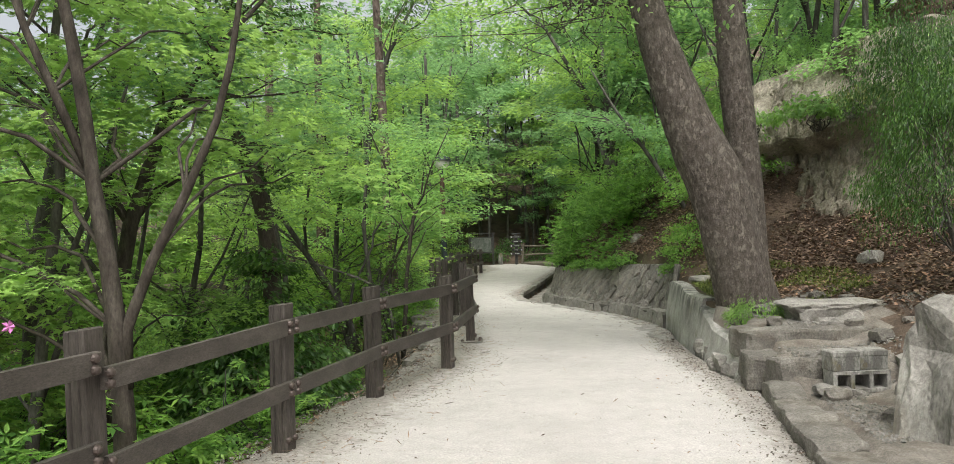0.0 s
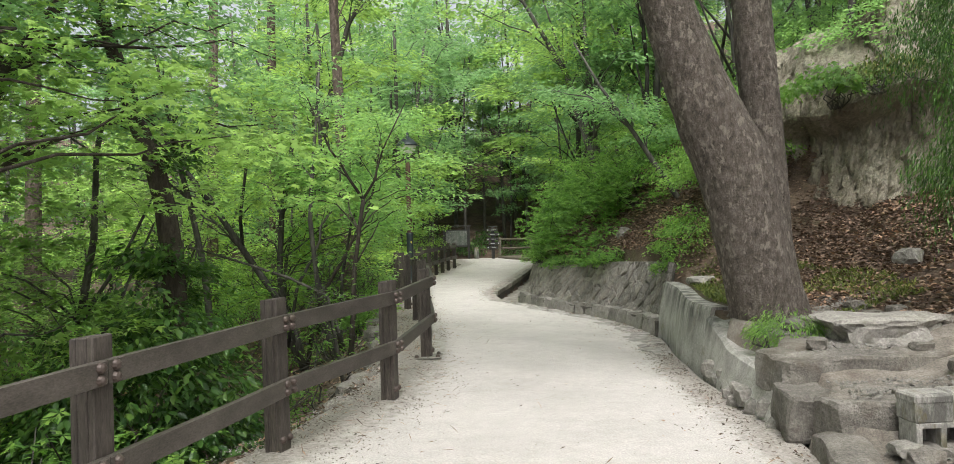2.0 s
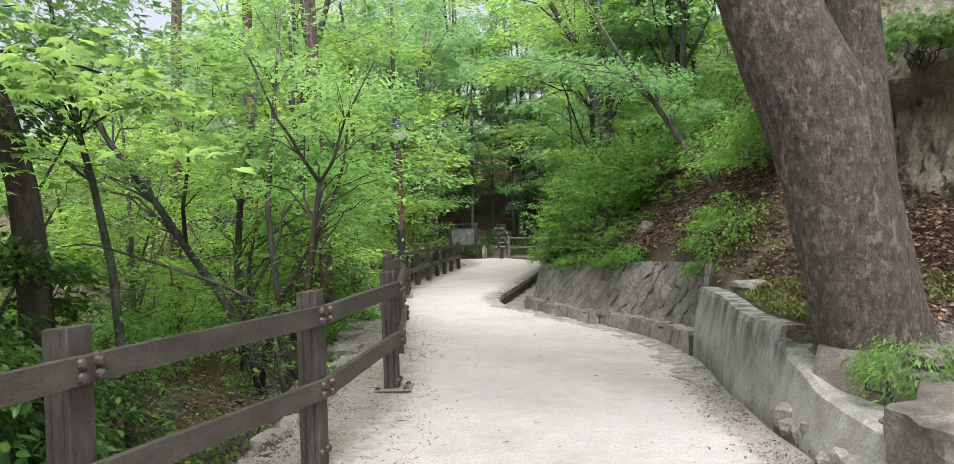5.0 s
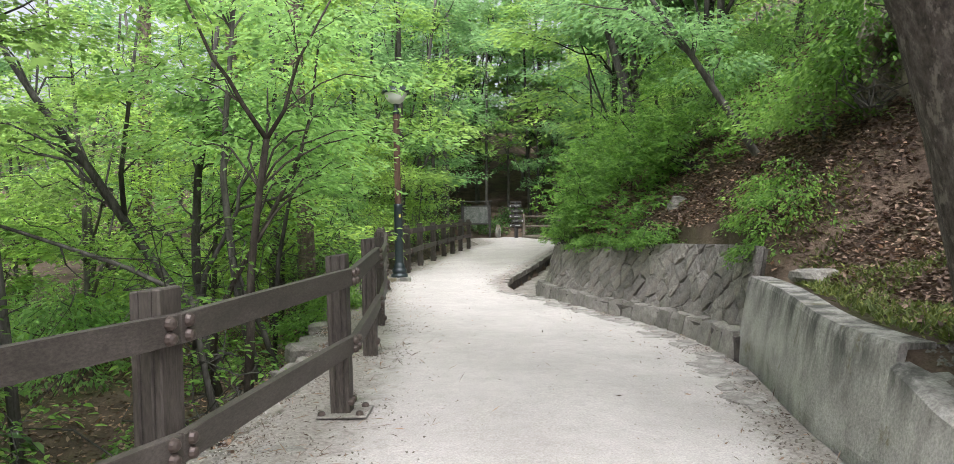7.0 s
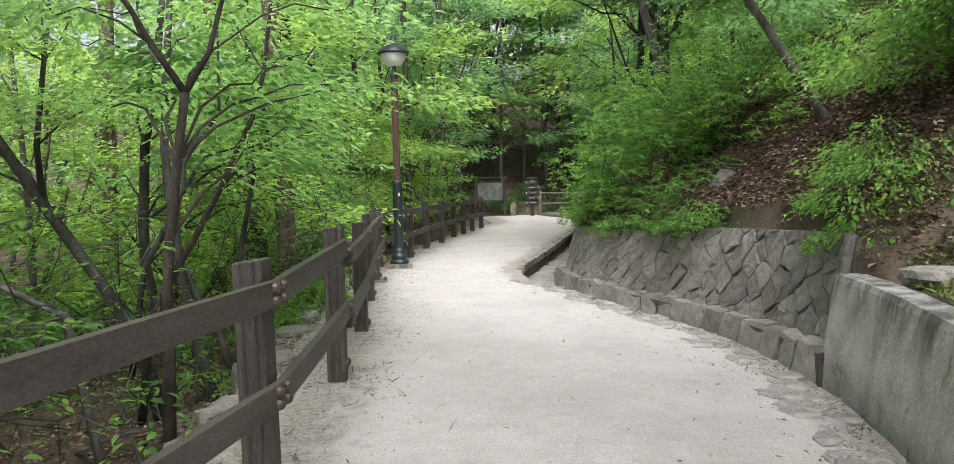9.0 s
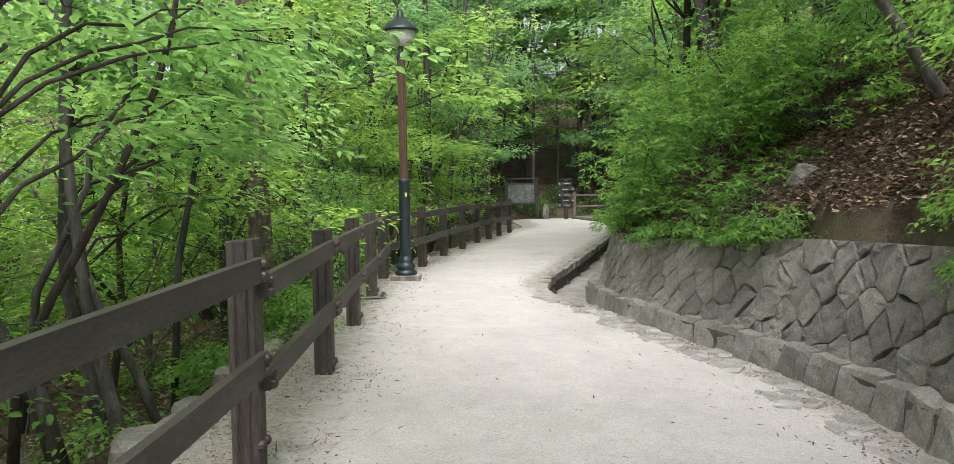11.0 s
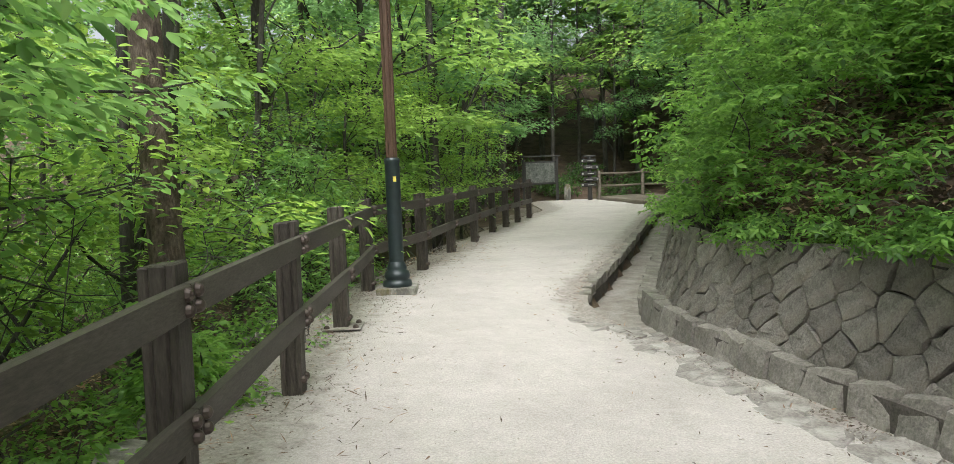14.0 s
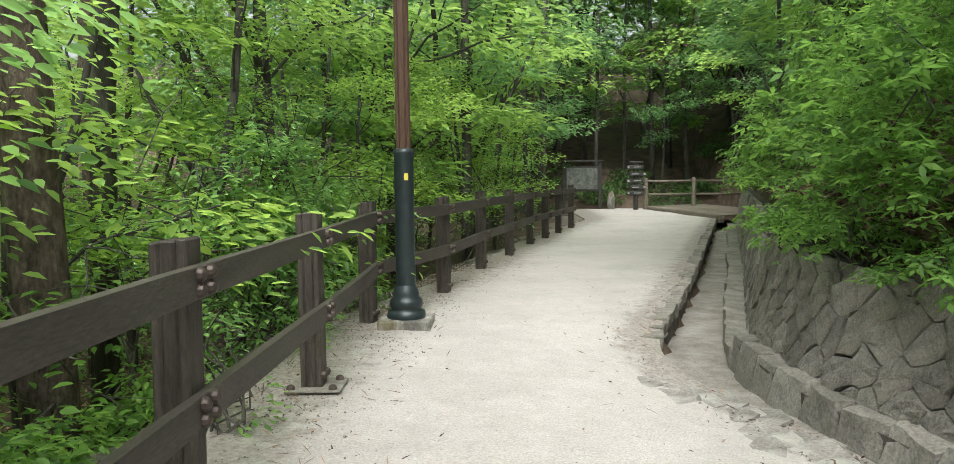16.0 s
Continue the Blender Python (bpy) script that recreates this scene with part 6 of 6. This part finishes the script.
# dark stem that leans out from the slope over the path
tree("tree", "dark-stemmed tree leaning from the slope over the path", 166,
     [stem(((6.75, 15.2, 1.4), 0.075), ((6.45, 15.2, 2.1), 0.062), ((6.19, 15.2, 2.48), 0.056), ((5.83, 15.2, 3.02), 0.05), ((5.52, 15.2, 3.48), 0.044), ((4.9, 15.3, 4.4), 0.03), ((4.4, 15.5, 5.4), 0.016))],
     [((4.9, 15.6, 4.7), (1.7, 1.9, 0.8), 0.7), ((5.9, 16.0, 3.9), (1.3, 1.4, 0.5), 0.4)], M_FOREST, M_TWIG, OVAL, 0.09, 34, 0.45, 90, 0.2, flat=0.12)
# slim trunks on the litter slope
slope_trees = [forest_tree(141 + i, 6.0 + i, 2.0, M_FOREST, 0.10, OVAL, 40, 100, 0.7, "slim dark-stemmed tree leaning over the slope", "trees on the slope", 0.6, 0.14) for i in range(2)]
plant(slope_trees, [(7.5, 19.3), (8.2, 15.8), (6.9, 22.8), (9.4, 17.6), (8.6, 12.9), (7.6, 26.5), (9.8, 20.5)], 0.9, 1.1)


# ---- shrubs ----
def shrub(name, label, seed, x, y, z, half, material, shape, leaf, count, per, spray=0.3, droop=0.5, stems=14, group=""):
    rng = np.random.default_rng(seed)
    root = tagged(new(name), label, "shrub", group)
    root.location = (x, y, z)
    d = rng.normal(0, 1, (count, 3))
    d /= np.linalg.norm(d, axis=1)[:, None]
    d[:, 2] = np.abs(d[:, 2]) * 1.0 - 0.15
    rad = rng.uniform(0.3, 1, count) ** 0.5
    wob = 1 + 0.22 * np.sin(d[:, 0] * 6 + seed) * np.sin(d[:, 1] * 5 + d[:, 2] * 7 + seed)
    c = d * (rad * wob)[:, None] * np.array(half) + np.array([0, 0, half[2] * 0.15])
    parts = []
    for i in rng.choice(count, min(stems, count), replace=False):
        parts.append(tube(limbs(rng, (rng.normal(0, .06), rng.normal(0, .06), -0.25), c[i], 0.014, 5, 0.5), 5, False))
    v, f = joined(parts)
    mesh_ob("stem", v, f, M_TWIG, root)
    ways = np.arctan2(d[:, 1], d[:, 0]) + rng.normal(0, 0.5, count)
    pos, heads = fans(c, ways, spray * 1.1, per, rng, 0.16 if shape is not LANCE else 0.4, 0.35)
    leaf_mesh("foliage", shape, pos, leaf, rng, material, root, droop, heads=heads, loose=0.3)
    return root


# the big bush that hangs over the wall
shrub("bush", "dense green bush overhanging the stone wall", 51, 5.58, 18.7, 1.06, (1.35, 2.2, 2.3), M_SHRUB, WHORL, 0.10, 330, 11, 0.38, 0.15)
shrub("bush", "dense green bush overhanging the stone wall", 52, 6.45, 21.8, 1.2, (1.5, 2.2, 2.6), M_SHRUB, WHORL, 0.105, 240, 9, 0.4, 0.2)
shrub("bush", "leafy green bush above the stone wall", 53, 7.7, 25.5, 1.1, (1.6, 2.6, 2.6), M_SHRUB, DIAMOND, 0.10, 220, 36, 0.4)
shrub("bush", "leafy green bush above the stone wall", 54, 9.3, 31.0, 1.0, (1.7, 3.0, 2.6), M_SHRUB, DIAMOND, 0.11, 200, 34, 0.45)
shrub("bush", "leafy arching bush on the slope", 55, 6.9, 18.0, g(6.9, 18.0) - 0.2, (1.8, 2.2, 2.2), M_SHRUB, WHORL, 0.09, 170, 11, 0.4, 0.25)
shrub("bush", "fine-leaved shrub at the foot of the slope", 56, 5.75, 12.95, 1.1, (0.7, 0.7, 0.75), M_SHRUB, DIAMOND, 0.055, 130, 44, 0.22)
shrub("bush", "fine-leaved shrub spilling over the wall", 57, 5.5, 12.75, 0.78, (0.42, 0.5, 0.35), M_SHRUB, DIAMOND, 0.05, 60, 40, 0.16)
shrub("bush", "pale arching shrub on the litter slope", 58, 6.9, 14.6, g(6.9, 14.6), (1.2, 1.2, 0.7), M_FERN, OVAL, 0.07, 60, 34, 0.32)
shrub("bush", "dark weeping evergreen shrub beside the rocks", 59, 5.9, 6.2, 1.5, (0.85, 1.1, 2.0), M_DEEP, LANCE, 0.055, 330, 70, 0.22, 1.0)
shrub("bush", "dark weeping evergreen shrub beside the rocks", 60, 6.7, 7.6, 3.0, (0.9, 1.1, 1.5), M_DEEP, LANCE, 0.06, 220, 60, 0.25, 1.0)
shrub("bush", "low green seedling by the broken wall", 61, 3.95, 6.95, 0.5, (0.34, 0.4, 0.24), M_FERN, LANCE, 0.05, 50, 46, 0.12)
shrub("bush", "dark glossy evergreen shrub below the fence", 62, -1.7, 7.6, -0.9, (1.2, 1.5, 2.1), M_DEEP, OVAL, 0.085, 190, 36, 0.3)
shrub("bush", "dark glossy evergreen shrub below the fence", 63, -2.4, 9.2, -1.0, (1.2, 1.2, 1.7), M_DEEP, OVAL, 0.085, 150, 40, 0.3)
azalea = shrub("azalea", "broad-leaved azalea with a pink flower behind the fence", 64, -2.95, 2.95, -0.35, (0.85, 0.9, 1.25), M_FERN, WHORL, 0.10, 110, 8, 0.24, 0.05)
fl = bmesh.new()
for k_ in range(5):
    a_ = 2 * math.pi * k_ / 5
    for q_ in (-1, 1):
        vs = [fl.verts.new(p_) for p_ in ((0, 0, 0), (0.026 * math.cos(a_ + q_ * .5), 0.006, 0.026 * math.sin(a_ + q_ * .5)), (0.038 * math.cos(a_), -0.012, 0.038 * math.sin(a_)))]
        fl.faces.new(vs if q_ > 0 else vs[::-1])
flower = part("flower", fl, M_PETAL, azalea, "pink five-petalled azalea flower")
flower.location = (0.66, -0.05, 1.50)
shrub("azalea", "broad-leaved azalea behind the fence", 65, -2.0, 4.2, -0.55, (0.7, 0.75, 1.05), M_FERN, WHORL, 0.095, 110, 8, 0.24, 0.05)
shrub("azalea", "light green leafy shrub under the fence rails", 66, -1.5, 5.5, -0.6, (0.6, 0.8, 1.0), M_FERN, WHORL, 0.075, 110, 9, 0.2, 0.05)
shrub("bush", "leafy green bush drooping over the wall top", 71, 5.6, 16.4, 0.82, (0.85, 1.0, 0.9), M_SHRUB, WHORL, 0.10, 80, 8, 0.32, 0.2)
shrub("bush", "hanging russet-green shrub on the cliff edge", 72, 7.5, 11.5, 3.55, (0.7, 0.7, 0.4), M_FERN, STAR, 0.08, 50, 26, 0.25, 0.9)
for i, t_ in enumerate((0.08, 0.45, 0.7, 0.9)):
    shrub("bush", "hanging russet-green shrub on the cliff edge", 82 + i, 6.55 + 3.65 * t_ - 0.3, 12.9 - 3.5 * t_ - 0.3, 3.5 + 0.2 * i, (0.6, 0.55, 0.35), M_GRASS if i % 2 else M_FERN, DIAMOND, 0.07, 50, 26, 0.25, 0.9)
shrub("bush", "leafy shrub masking the end of the rock face", 89, 6.55, 12.75, 2.7, (0.65, 0.6, 0.9), M_SHRUB, OVAL, 0.075, 80, 34, 0.3, 0.5)
shrub("bush", "leafy shrub growing above the rock face", 78, 8.9, 11.9, 4.3, (1.3, 1.2, 1.0), M_BROAD, OVAL, 0.09, 90, 34, 0.35, 0.2)
shrub("bush", "pale green shrub on the litter slope", 73, 6.55, 13.6, g(6.55, 13.6) + 0.1, (0.95, 0.9, 0.7), M_FERN, OVAL, 0.07, 80, 36, 0.3, 0.3)
shrub("bush", "slender leafy bush reaching past the lamp pole", 75, 0.3, 19.7, -0.2, (0.4, 0.7, 2.3), M_BROAD, OVAL, 0.065, 120, 30, 0.26, 0.2)
shrub("bush", "thin leafy bush behind the fence", 76, 0.1, 21.6, -0.3, (0.8, 0.9, 1.7), M_BROAD, OVAL, 0.075, 90, 30, 0.28, 0.2)
shrub("bush", "small spindly bush growing by the fence post", 77, 0.72, 17.6, -0.05, (0.2, 0.3, 0.75), M_BROAD, OVAL, 0.05, 20, 16, 0.15, 0.2)
shrub("bush", "small-leaved green shrub on the bank beside the fence", 90, 0.42, 16.2, -0.2, (0.38, 0.5, 0.6), M_FERN, OVAL, 0.06, 80, 26, 0.2, 0.2)
shrub("bush", "small-leaved green shrub on the bank beside the fence", 91, 0.15, 16.9, -0.3, (0.4, 0.5, 0.6), M_FERN, OVAL, 0.06, 60, 26, 0.2, 0.2)
shrub("bush", "dense green bush overhanging the stone wall", 92, 6.3, 17.0, g(6.3, 17.0) - 0.1, (1.1, 1.3, 1.1), M_SHRUB, WHORL, 0.10, 130, 9, 0.38, 0.15)
shrub("bush", "pale tiered shrub on the litter slope", 93, 7.5, 13.2, g(7.5, 13.2) + 0.3, (1.1, 0.9, 0.6), M_BROAD, DIAMOND, 0.085, 60, 30, 0.36, 0.2)
shrub("bush", "pale tiered shrub on the litter slope", 94, 8.3, 14.6, g(8.3, 14.6) + 0.3, (1.3, 1.0, 0.8), M_SHRUB, DIAMOND, 0.085, 70, 30, 0.38, 0.2)
shrub("bush", "small-leaved green shrub on the bank beside the fence", 95, 0.1, 15.2, -0.35, (0.45, 0.5, 0.6), M_FERN, OVAL, 0.06, 70, 26, 0.2, 0.2)
shrub("bush", "small-leaved green shrub on the bank beside the fence", 96, 0.2, 18.0, -0.3, (0.4, 0.5, 0.6), M_FERN, OVAL, 0.06, 60, 26, 0.2, 0.2)
rs_ = random.Random(23)
for i in range(9):
    y_ = 15.4 + i * 0.68 + rs_.uniform(-.2, .2)
    shrub("bush", "leafy shoots hanging over the top of the stone wall", 500 + i, float(wall_foot(y_)) + 0.40, y_, float(wall_top_z(y_)) + (0.0 if y_ < 18.5 else 0.08), (rs_.uniform(.32, .45), 0.45, rs_.uniform(.2, .32)), M_SHRUB, WHORL, 0.075, 26, 7, 0.2, 0.4, group="shoots on the wall top")
for i in range(16):
    x_ = -3 + i * 1.35 + rs_.uniform(-.4, .4)
    y_ = 45.6 + rs_.uniform(-.4, 2.5)
    shrub("bush", "dark undergrowth bush beyond the path's end", 400 + i, x_, y_, g(x_, y_), (1.0, 0.9, rs_.uniform(.6, 1.3)), M_DEEP, DIAMOND, 0.14, 40, 30, 0.35, group="undergrowth beyond the path")
for i in range(40):
    y_ = 5.0 + i * 0.78 + rs_.uniform(-.3, .3)
    x_ = float(path_left(y_)) - rs_.uniform(3.6, 6.5)
    shrub("bush", "thin leafy undergrowth bush on the bank", 200 + i, x_, y_, g(x_, y_), (rs_.uniform(.7, 1.1), rs_.uniform(.8, 1.2), rs_.uniform(1.0, 1.9)), M_BROAD if i % 3 else M_MAPLE, DIAMOND, 0.095, 54, 30, 0.36, group="undergrowth on the bank")
for i in range(14):
    y_ = 6.5 + i * 1.5 + rs_.uniform(-.4, .4)
    x_ = float(path_left(y_)) - rs_.uniform(0.9, 1.9)
    shrub("bush", "low dull green seedlings on the littered bank", 600 + i, x_, y_, g(x_, y_), (rs_.uniform(.3, .5), rs_.uniform(.3, .5), rs_.uniform(.25, .5)), M_FERN if i % 2 else M_SHRUB, OVAL, 0.06, 24, 20, 0.2, 0.2, group="seedlings on the bank")


def thicket(seed, x_, y_, high, half, n_stems, material):
    """Bare thin stems rising to a shallow leafy top."""
    rng = np.random.default_rng(seed)
    z_ = g(x_, y_)
    root = tagged(new("sapling"), "clump of bare thin stems with a sparse leafy top", "sapling", "saplings behind the fence")
    root.location = (x_, y_, z_)
    tubes, cents = [], []
    for k_ in range(n_stems):
        b_ = rng.normal(0, 0.14, 2)
        top_ = np.array([rng.normal(0, half), rng.normal(0, half), high * rng.uniform(0.7, 1.15)])
        rings = limbs(rng, (b_[0], b_[1], -0.15), top_, rng.uniform(0.007, 0.016), 7, 0.45)
        tubes.append(tube(rings, 5, False))
        for p_, r_ in rings[4:]:
            for e_ in range(2):
                q_ = p_ + rng.normal(0, 0.22, 3) * np.array([1, 1, 0.4])
                tubes.append(tube([(p_, 0.005), ((p_ + q_) / 2 + rng.normal(0, 0.02, 3), 0.004), (q_, 0.002)], 4, False))
                cents.append(q_)
    v_, f_ = joined(tubes)
    mesh_ob("stem", v_, f_, M_TWIG, root)
    pos_, heads_ = fans(cents, rng.uniform(0, 6.28, len(cents)), 0.27, 9, rng, 0.1)
    leaf_mesh("foliage", OVAL, pos_, 0.07, rng, material, root, 0.2, heads=heads_, loose=0.25)


for i, (x_, y_) in enumerate(((-1.2, 9.6), (-0.5, 10.6), (-0.6, 12.6), (-0.3, 15.6), (-0.2, 16.9), (0.0, 18.6), (0.25, 20.0), (-0.2, 21.4), (0.2, 23.2), (0.9, 25.6), (1.5, 28.2), (2.3, 31.0))):
    thicket(700 + i, x_, y_, 1.5 + 0.25 * (i % 4), 0.5, 6, M_BROAD if i > 4 and i % 3 else M_SHRUB)


def fallen_branch(seed, pts, r_):
    rng = np.random.default_rng(seed)
    tubes = [tube([(np.array(p_, float), r_ * (1 - 0.6 * i / (len(pts) - 1))) for i, p_ in enumerate(pts)], 7)]
    for k_ in range(5):
        a_ = np.array(pts[1 + k_ % (len(pts) - 1)], float)
        b_ = a_ + rng.normal(0, 0.28, 3) * np.array([1, 1, 0.7])
        tubes.append(tube(limbs(rng, a_, b_, r_ * 0.35, 4, 0.5), 5, False))
    v_, f_ = joined(tubes)
    tagged(mesh_ob("fallen_branch", v_, f_, M_TWIG, smooth=True), "dead grey branch lying slantwise on the bank", "branch")


fallen_branch(5, [(-0.1, 11.1, -0.75), (-0.32, 11.0, 0.74), (-0.79, 11.0, 0.99), (-1.29, 11.0, 1.18), (-2.0, 11.1, 1.42)], 0.03)
fallen_branch(6, [(-0.5, 9.9, -0.95), (-1.0, 10.1, -0.6), (-1.6, 10.2, -0.45), (-2.3, 10.4, -0.4)], 0.035)
fallen_branch(7, [(-0.3, 15.0, -0.8), (-0.9, 15.3, -0.5), (-1.5, 15.4, -0.35), (-2.0, 15.8, 0.0)], 0.03)
for i in range(22):
    y_ = 13.5 + i * 1.3 + rs_.uniform(-.4, .4)
    x_ = float(wall_foot(y_)) + rs_.uniform(2.2, 6.0)
    shrub("bush", "leafy undergrowth bush on the litter slope", 300 + i, x_, y_, g(x_, y_), (rs_.uniform(.7, 1.2), rs_.uniform(.7, 1.2), rs_.uniform(.6, 1.4)), M_BROAD, DIAMOND, 0.09, 50, 32, 0.3, group="undergrowth on the slope")


# ---- leaf litter, grass, path debris ----
rl = np.random.default_rng(9)


def scatter(n, x0, x1, y0, y1, keep):
    x, y = rl.uniform(x0, x1, n), rl.uniform(y0, y1, n)
    k_ = keep(x, y)
    x, y = x[k_], y[k_]
    return np.stack([x, y, ground_z(x, y) + 0.012 + rl.uniform(0, 0.02, len(x))], 1)


lit = scatter(100000, 4.3, 12, 5.0, 26, lambda x, y: (x > wall_foot(y) + 0.24 + 0.25 * (y < 12.2) + 1.1 * (y < 8.4)) & (np.hypot(x - 4.4, y - 8) > 0.6))
tagged(leaf_mesh("leaf_litter", DIAMOND, lit, 0.072, rl, M_LITTER, droop=0.0), "brown dry leaves strewn over the slope", "leaf litter", kind="stuff")
lit3 = scatter(26000, 5.0, 8.6, 8.6, 16.0, lambda x, y: (x > wall_foot(y) + 0.5) & (np.hypot(x - 4.4, y - 8) > 0.6))
tagged(leaf_mesh("leaf_litter", OVAL, lit3, 0.06, rl, M_LITTER, droop=0.0), "curled brown leaves lying thick on the slope", "leaf litter", kind="stuff")
lit2 = scatter(32000, -5.5, 1.4, 2.0, 28, lambda x, y: (x < path_left(y) + 0.1))
tagged(leaf_mesh("leaf_litter", DIAMOND, lit2, 0.07, rl, M_LITTER, droop=0.0), "brown dry leaves on the bank below the fence", "leaf litter", kind="stuff")
x = rl.uniform(-2, 5, 17000)
y = rl.uniform(1.0, 25, 17000)
t = (x - path_left(y)) / (path_right(y) - path_left(y))
keep_ = (t > 0.0) & (t < 1.0) & (rl.uniform(0, 1, len(x)) < 0.03 + 0.95 * np.abs(2 * t - 1) ** 4)
x, y = x[keep_], y[keep_]
deb = np.stack([x, y, path_z(x, y) + 0.012], 1)
tagged(leaf_mesh("path_debris", LANCE, deb, 0.045, rl, M_LITTER, droop=0.0), "tiny dry leaves and twigs on the sand", "debris", kind="stuff")
xw = rl.uniform(-3.5, 5, 26000)
yw = rl.uniform(1.0, 26, 26000)
tw_ = xw - path_left(yw)
kw = (tw_ > -0.8) & (xw < path_right(yw)) & (rl.uniform(0, 1, len(xw)) < 0.01 + 0.55 * np.clip(1.0 - np.abs(tw_ - 0.45), 0, 1) + 0.3 * np.clip(0.4 - path_right(yw) + xw, 0, 1))
xw, yw = xw[kw], yw[kw]
tws = np.stack([xw, yw, np.where(xw < path_left(yw), ground_z(xw, yw), path_z(xw, yw)) + 0.012], 1)
tagged(leaf_mesh("twigs", TWIG, tws, 0.11, rl, M_LITTER, droop=0.0), "thin dry twigs and needles strewn along the fence", "twigs", kind="stuff")
gr = scatter(15000, 4.0, 6.2, 7.6, 12.6, lambda x, y: (x > conc_face(y) + 0.28) & (np.sin(3 * x + y) * np.sin(2.3 * y - x) > -0.1) & (np.hypot(x - 4.45, y - 8) > 0.55))
tagged(leaf_mesh("grass", LANCE, gr, 0.07, rl, M_GRASS, droop=-0.7), "thin yellow-green grass on the terrace", "grass", kind="stuff")

xp = rl.uniform(-2.5, 5, 130000)
yp = rl.uniform(0.5, 26, 130000)
tp = (xp - path_left(yp)) / (path_right(yp) - path_left(yp))
kp = (tp > -0.02) & (tp < 1.0) & (rl.uniform(0, 1, len(xp)) < 0.012 + 0.9 * np.clip(0.24 - tp, 0, 1) * 3.5 + 0.9 * np.clip(tp - 0.84, 0, 1) * 4)
peb = np.stack([xp[kp], yp[kp], path_z(xp[kp], yp[kp]) + 0.004], 1)
tagged(leaf_mesh("gravel", PEBBLE, peb, 0.015, rl, M_APRON, droop=0.0), "scattered grit and small gravel on the sand", "gravel", kind="stuff")

xm = rl.uniform(0.5, 5, 70000)
ym = rl.uniform(0.5, 19, 70000)
dm = path_right(ym) - xm
km = (dm > 0) & (rl.uniform(0, 1, len(xm)) < np.clip(0.75 - dm * 1.6, 0, 1) * (0.6 + 0.4 * np.sin(4 * ym + 3 * xm)))
mar = np.stack([xm[km], ym[km], path_z(xm[km], ym[km]) + 0.003], 1)
tagged(leaf_mesh("gravel", PEBBLE, mar, 0.022, rl, M_GRIT, droop=0.0), "grey grit and crumbled mortar along the wall's foot", "gravel", kind="stuff")
xm = rl.uniform(-3.5, 2.0, 130000)
ym = rl.uniform(1.0, 30, 130000)
dm = xm - path_left(ym)
km = (dm > -0.1) & (rl.uniform(0, 1, len(xm)) < np.clip(0.75 - dm * 0.6, 0, 1) * (0.55 + 0.45 * np.sin(3.3 * ym + 4 * xm)))
mar = np.stack([xm[km], ym[km], path_z(xm[km], ym[km]) + 0.003], 1)
tagged(leaf_mesh("gravel", PEBBLE, mar, 0.017, rl, M_GRIT, droop=0.0), "grey-brown grit and crumbs of soil along the fence", "gravel", kind="stuff")
xt = rl.uniform(3.0, 5.6, 9000)
yt = rl.uniform(3.4, 8.6, 9000)
kt = (xt > wall_foot(yt) + 0.25) & (np.sin(3.1 * xt + yt) * np.sin(2.7 * yt - xt) > -0.3)
ter = np.stack([xt[kt], yt[kt], ground_z(xt[kt], yt[kt]) + 0.004], 1)
tagged(leaf_mesh("gravel", PEBBLE, ter, 0.032, rl, M_KERB, droop=0.0), "pale stone chips strewn over the terrace", "gravel", kind="stuff")

# ---- the pieces of walls and kerbs ----
rp = random.Random(44)
for poly in stone_polys[:300]:
    wall_stone(poly, rp)
far_stones = []
for poly in stone_polys[300:]:
    wall_stone(poly, rp, far_stones)
if far_stones:
    fv, ff = joined(far_stones)
    tagged(mesh_ob("far_stones", fv, ff, M_STONE, rubble), "grey fieldstones at the far end of the wall", kind="stuff")
kerb_blocks()
gutter_stones()
paving_pieces()
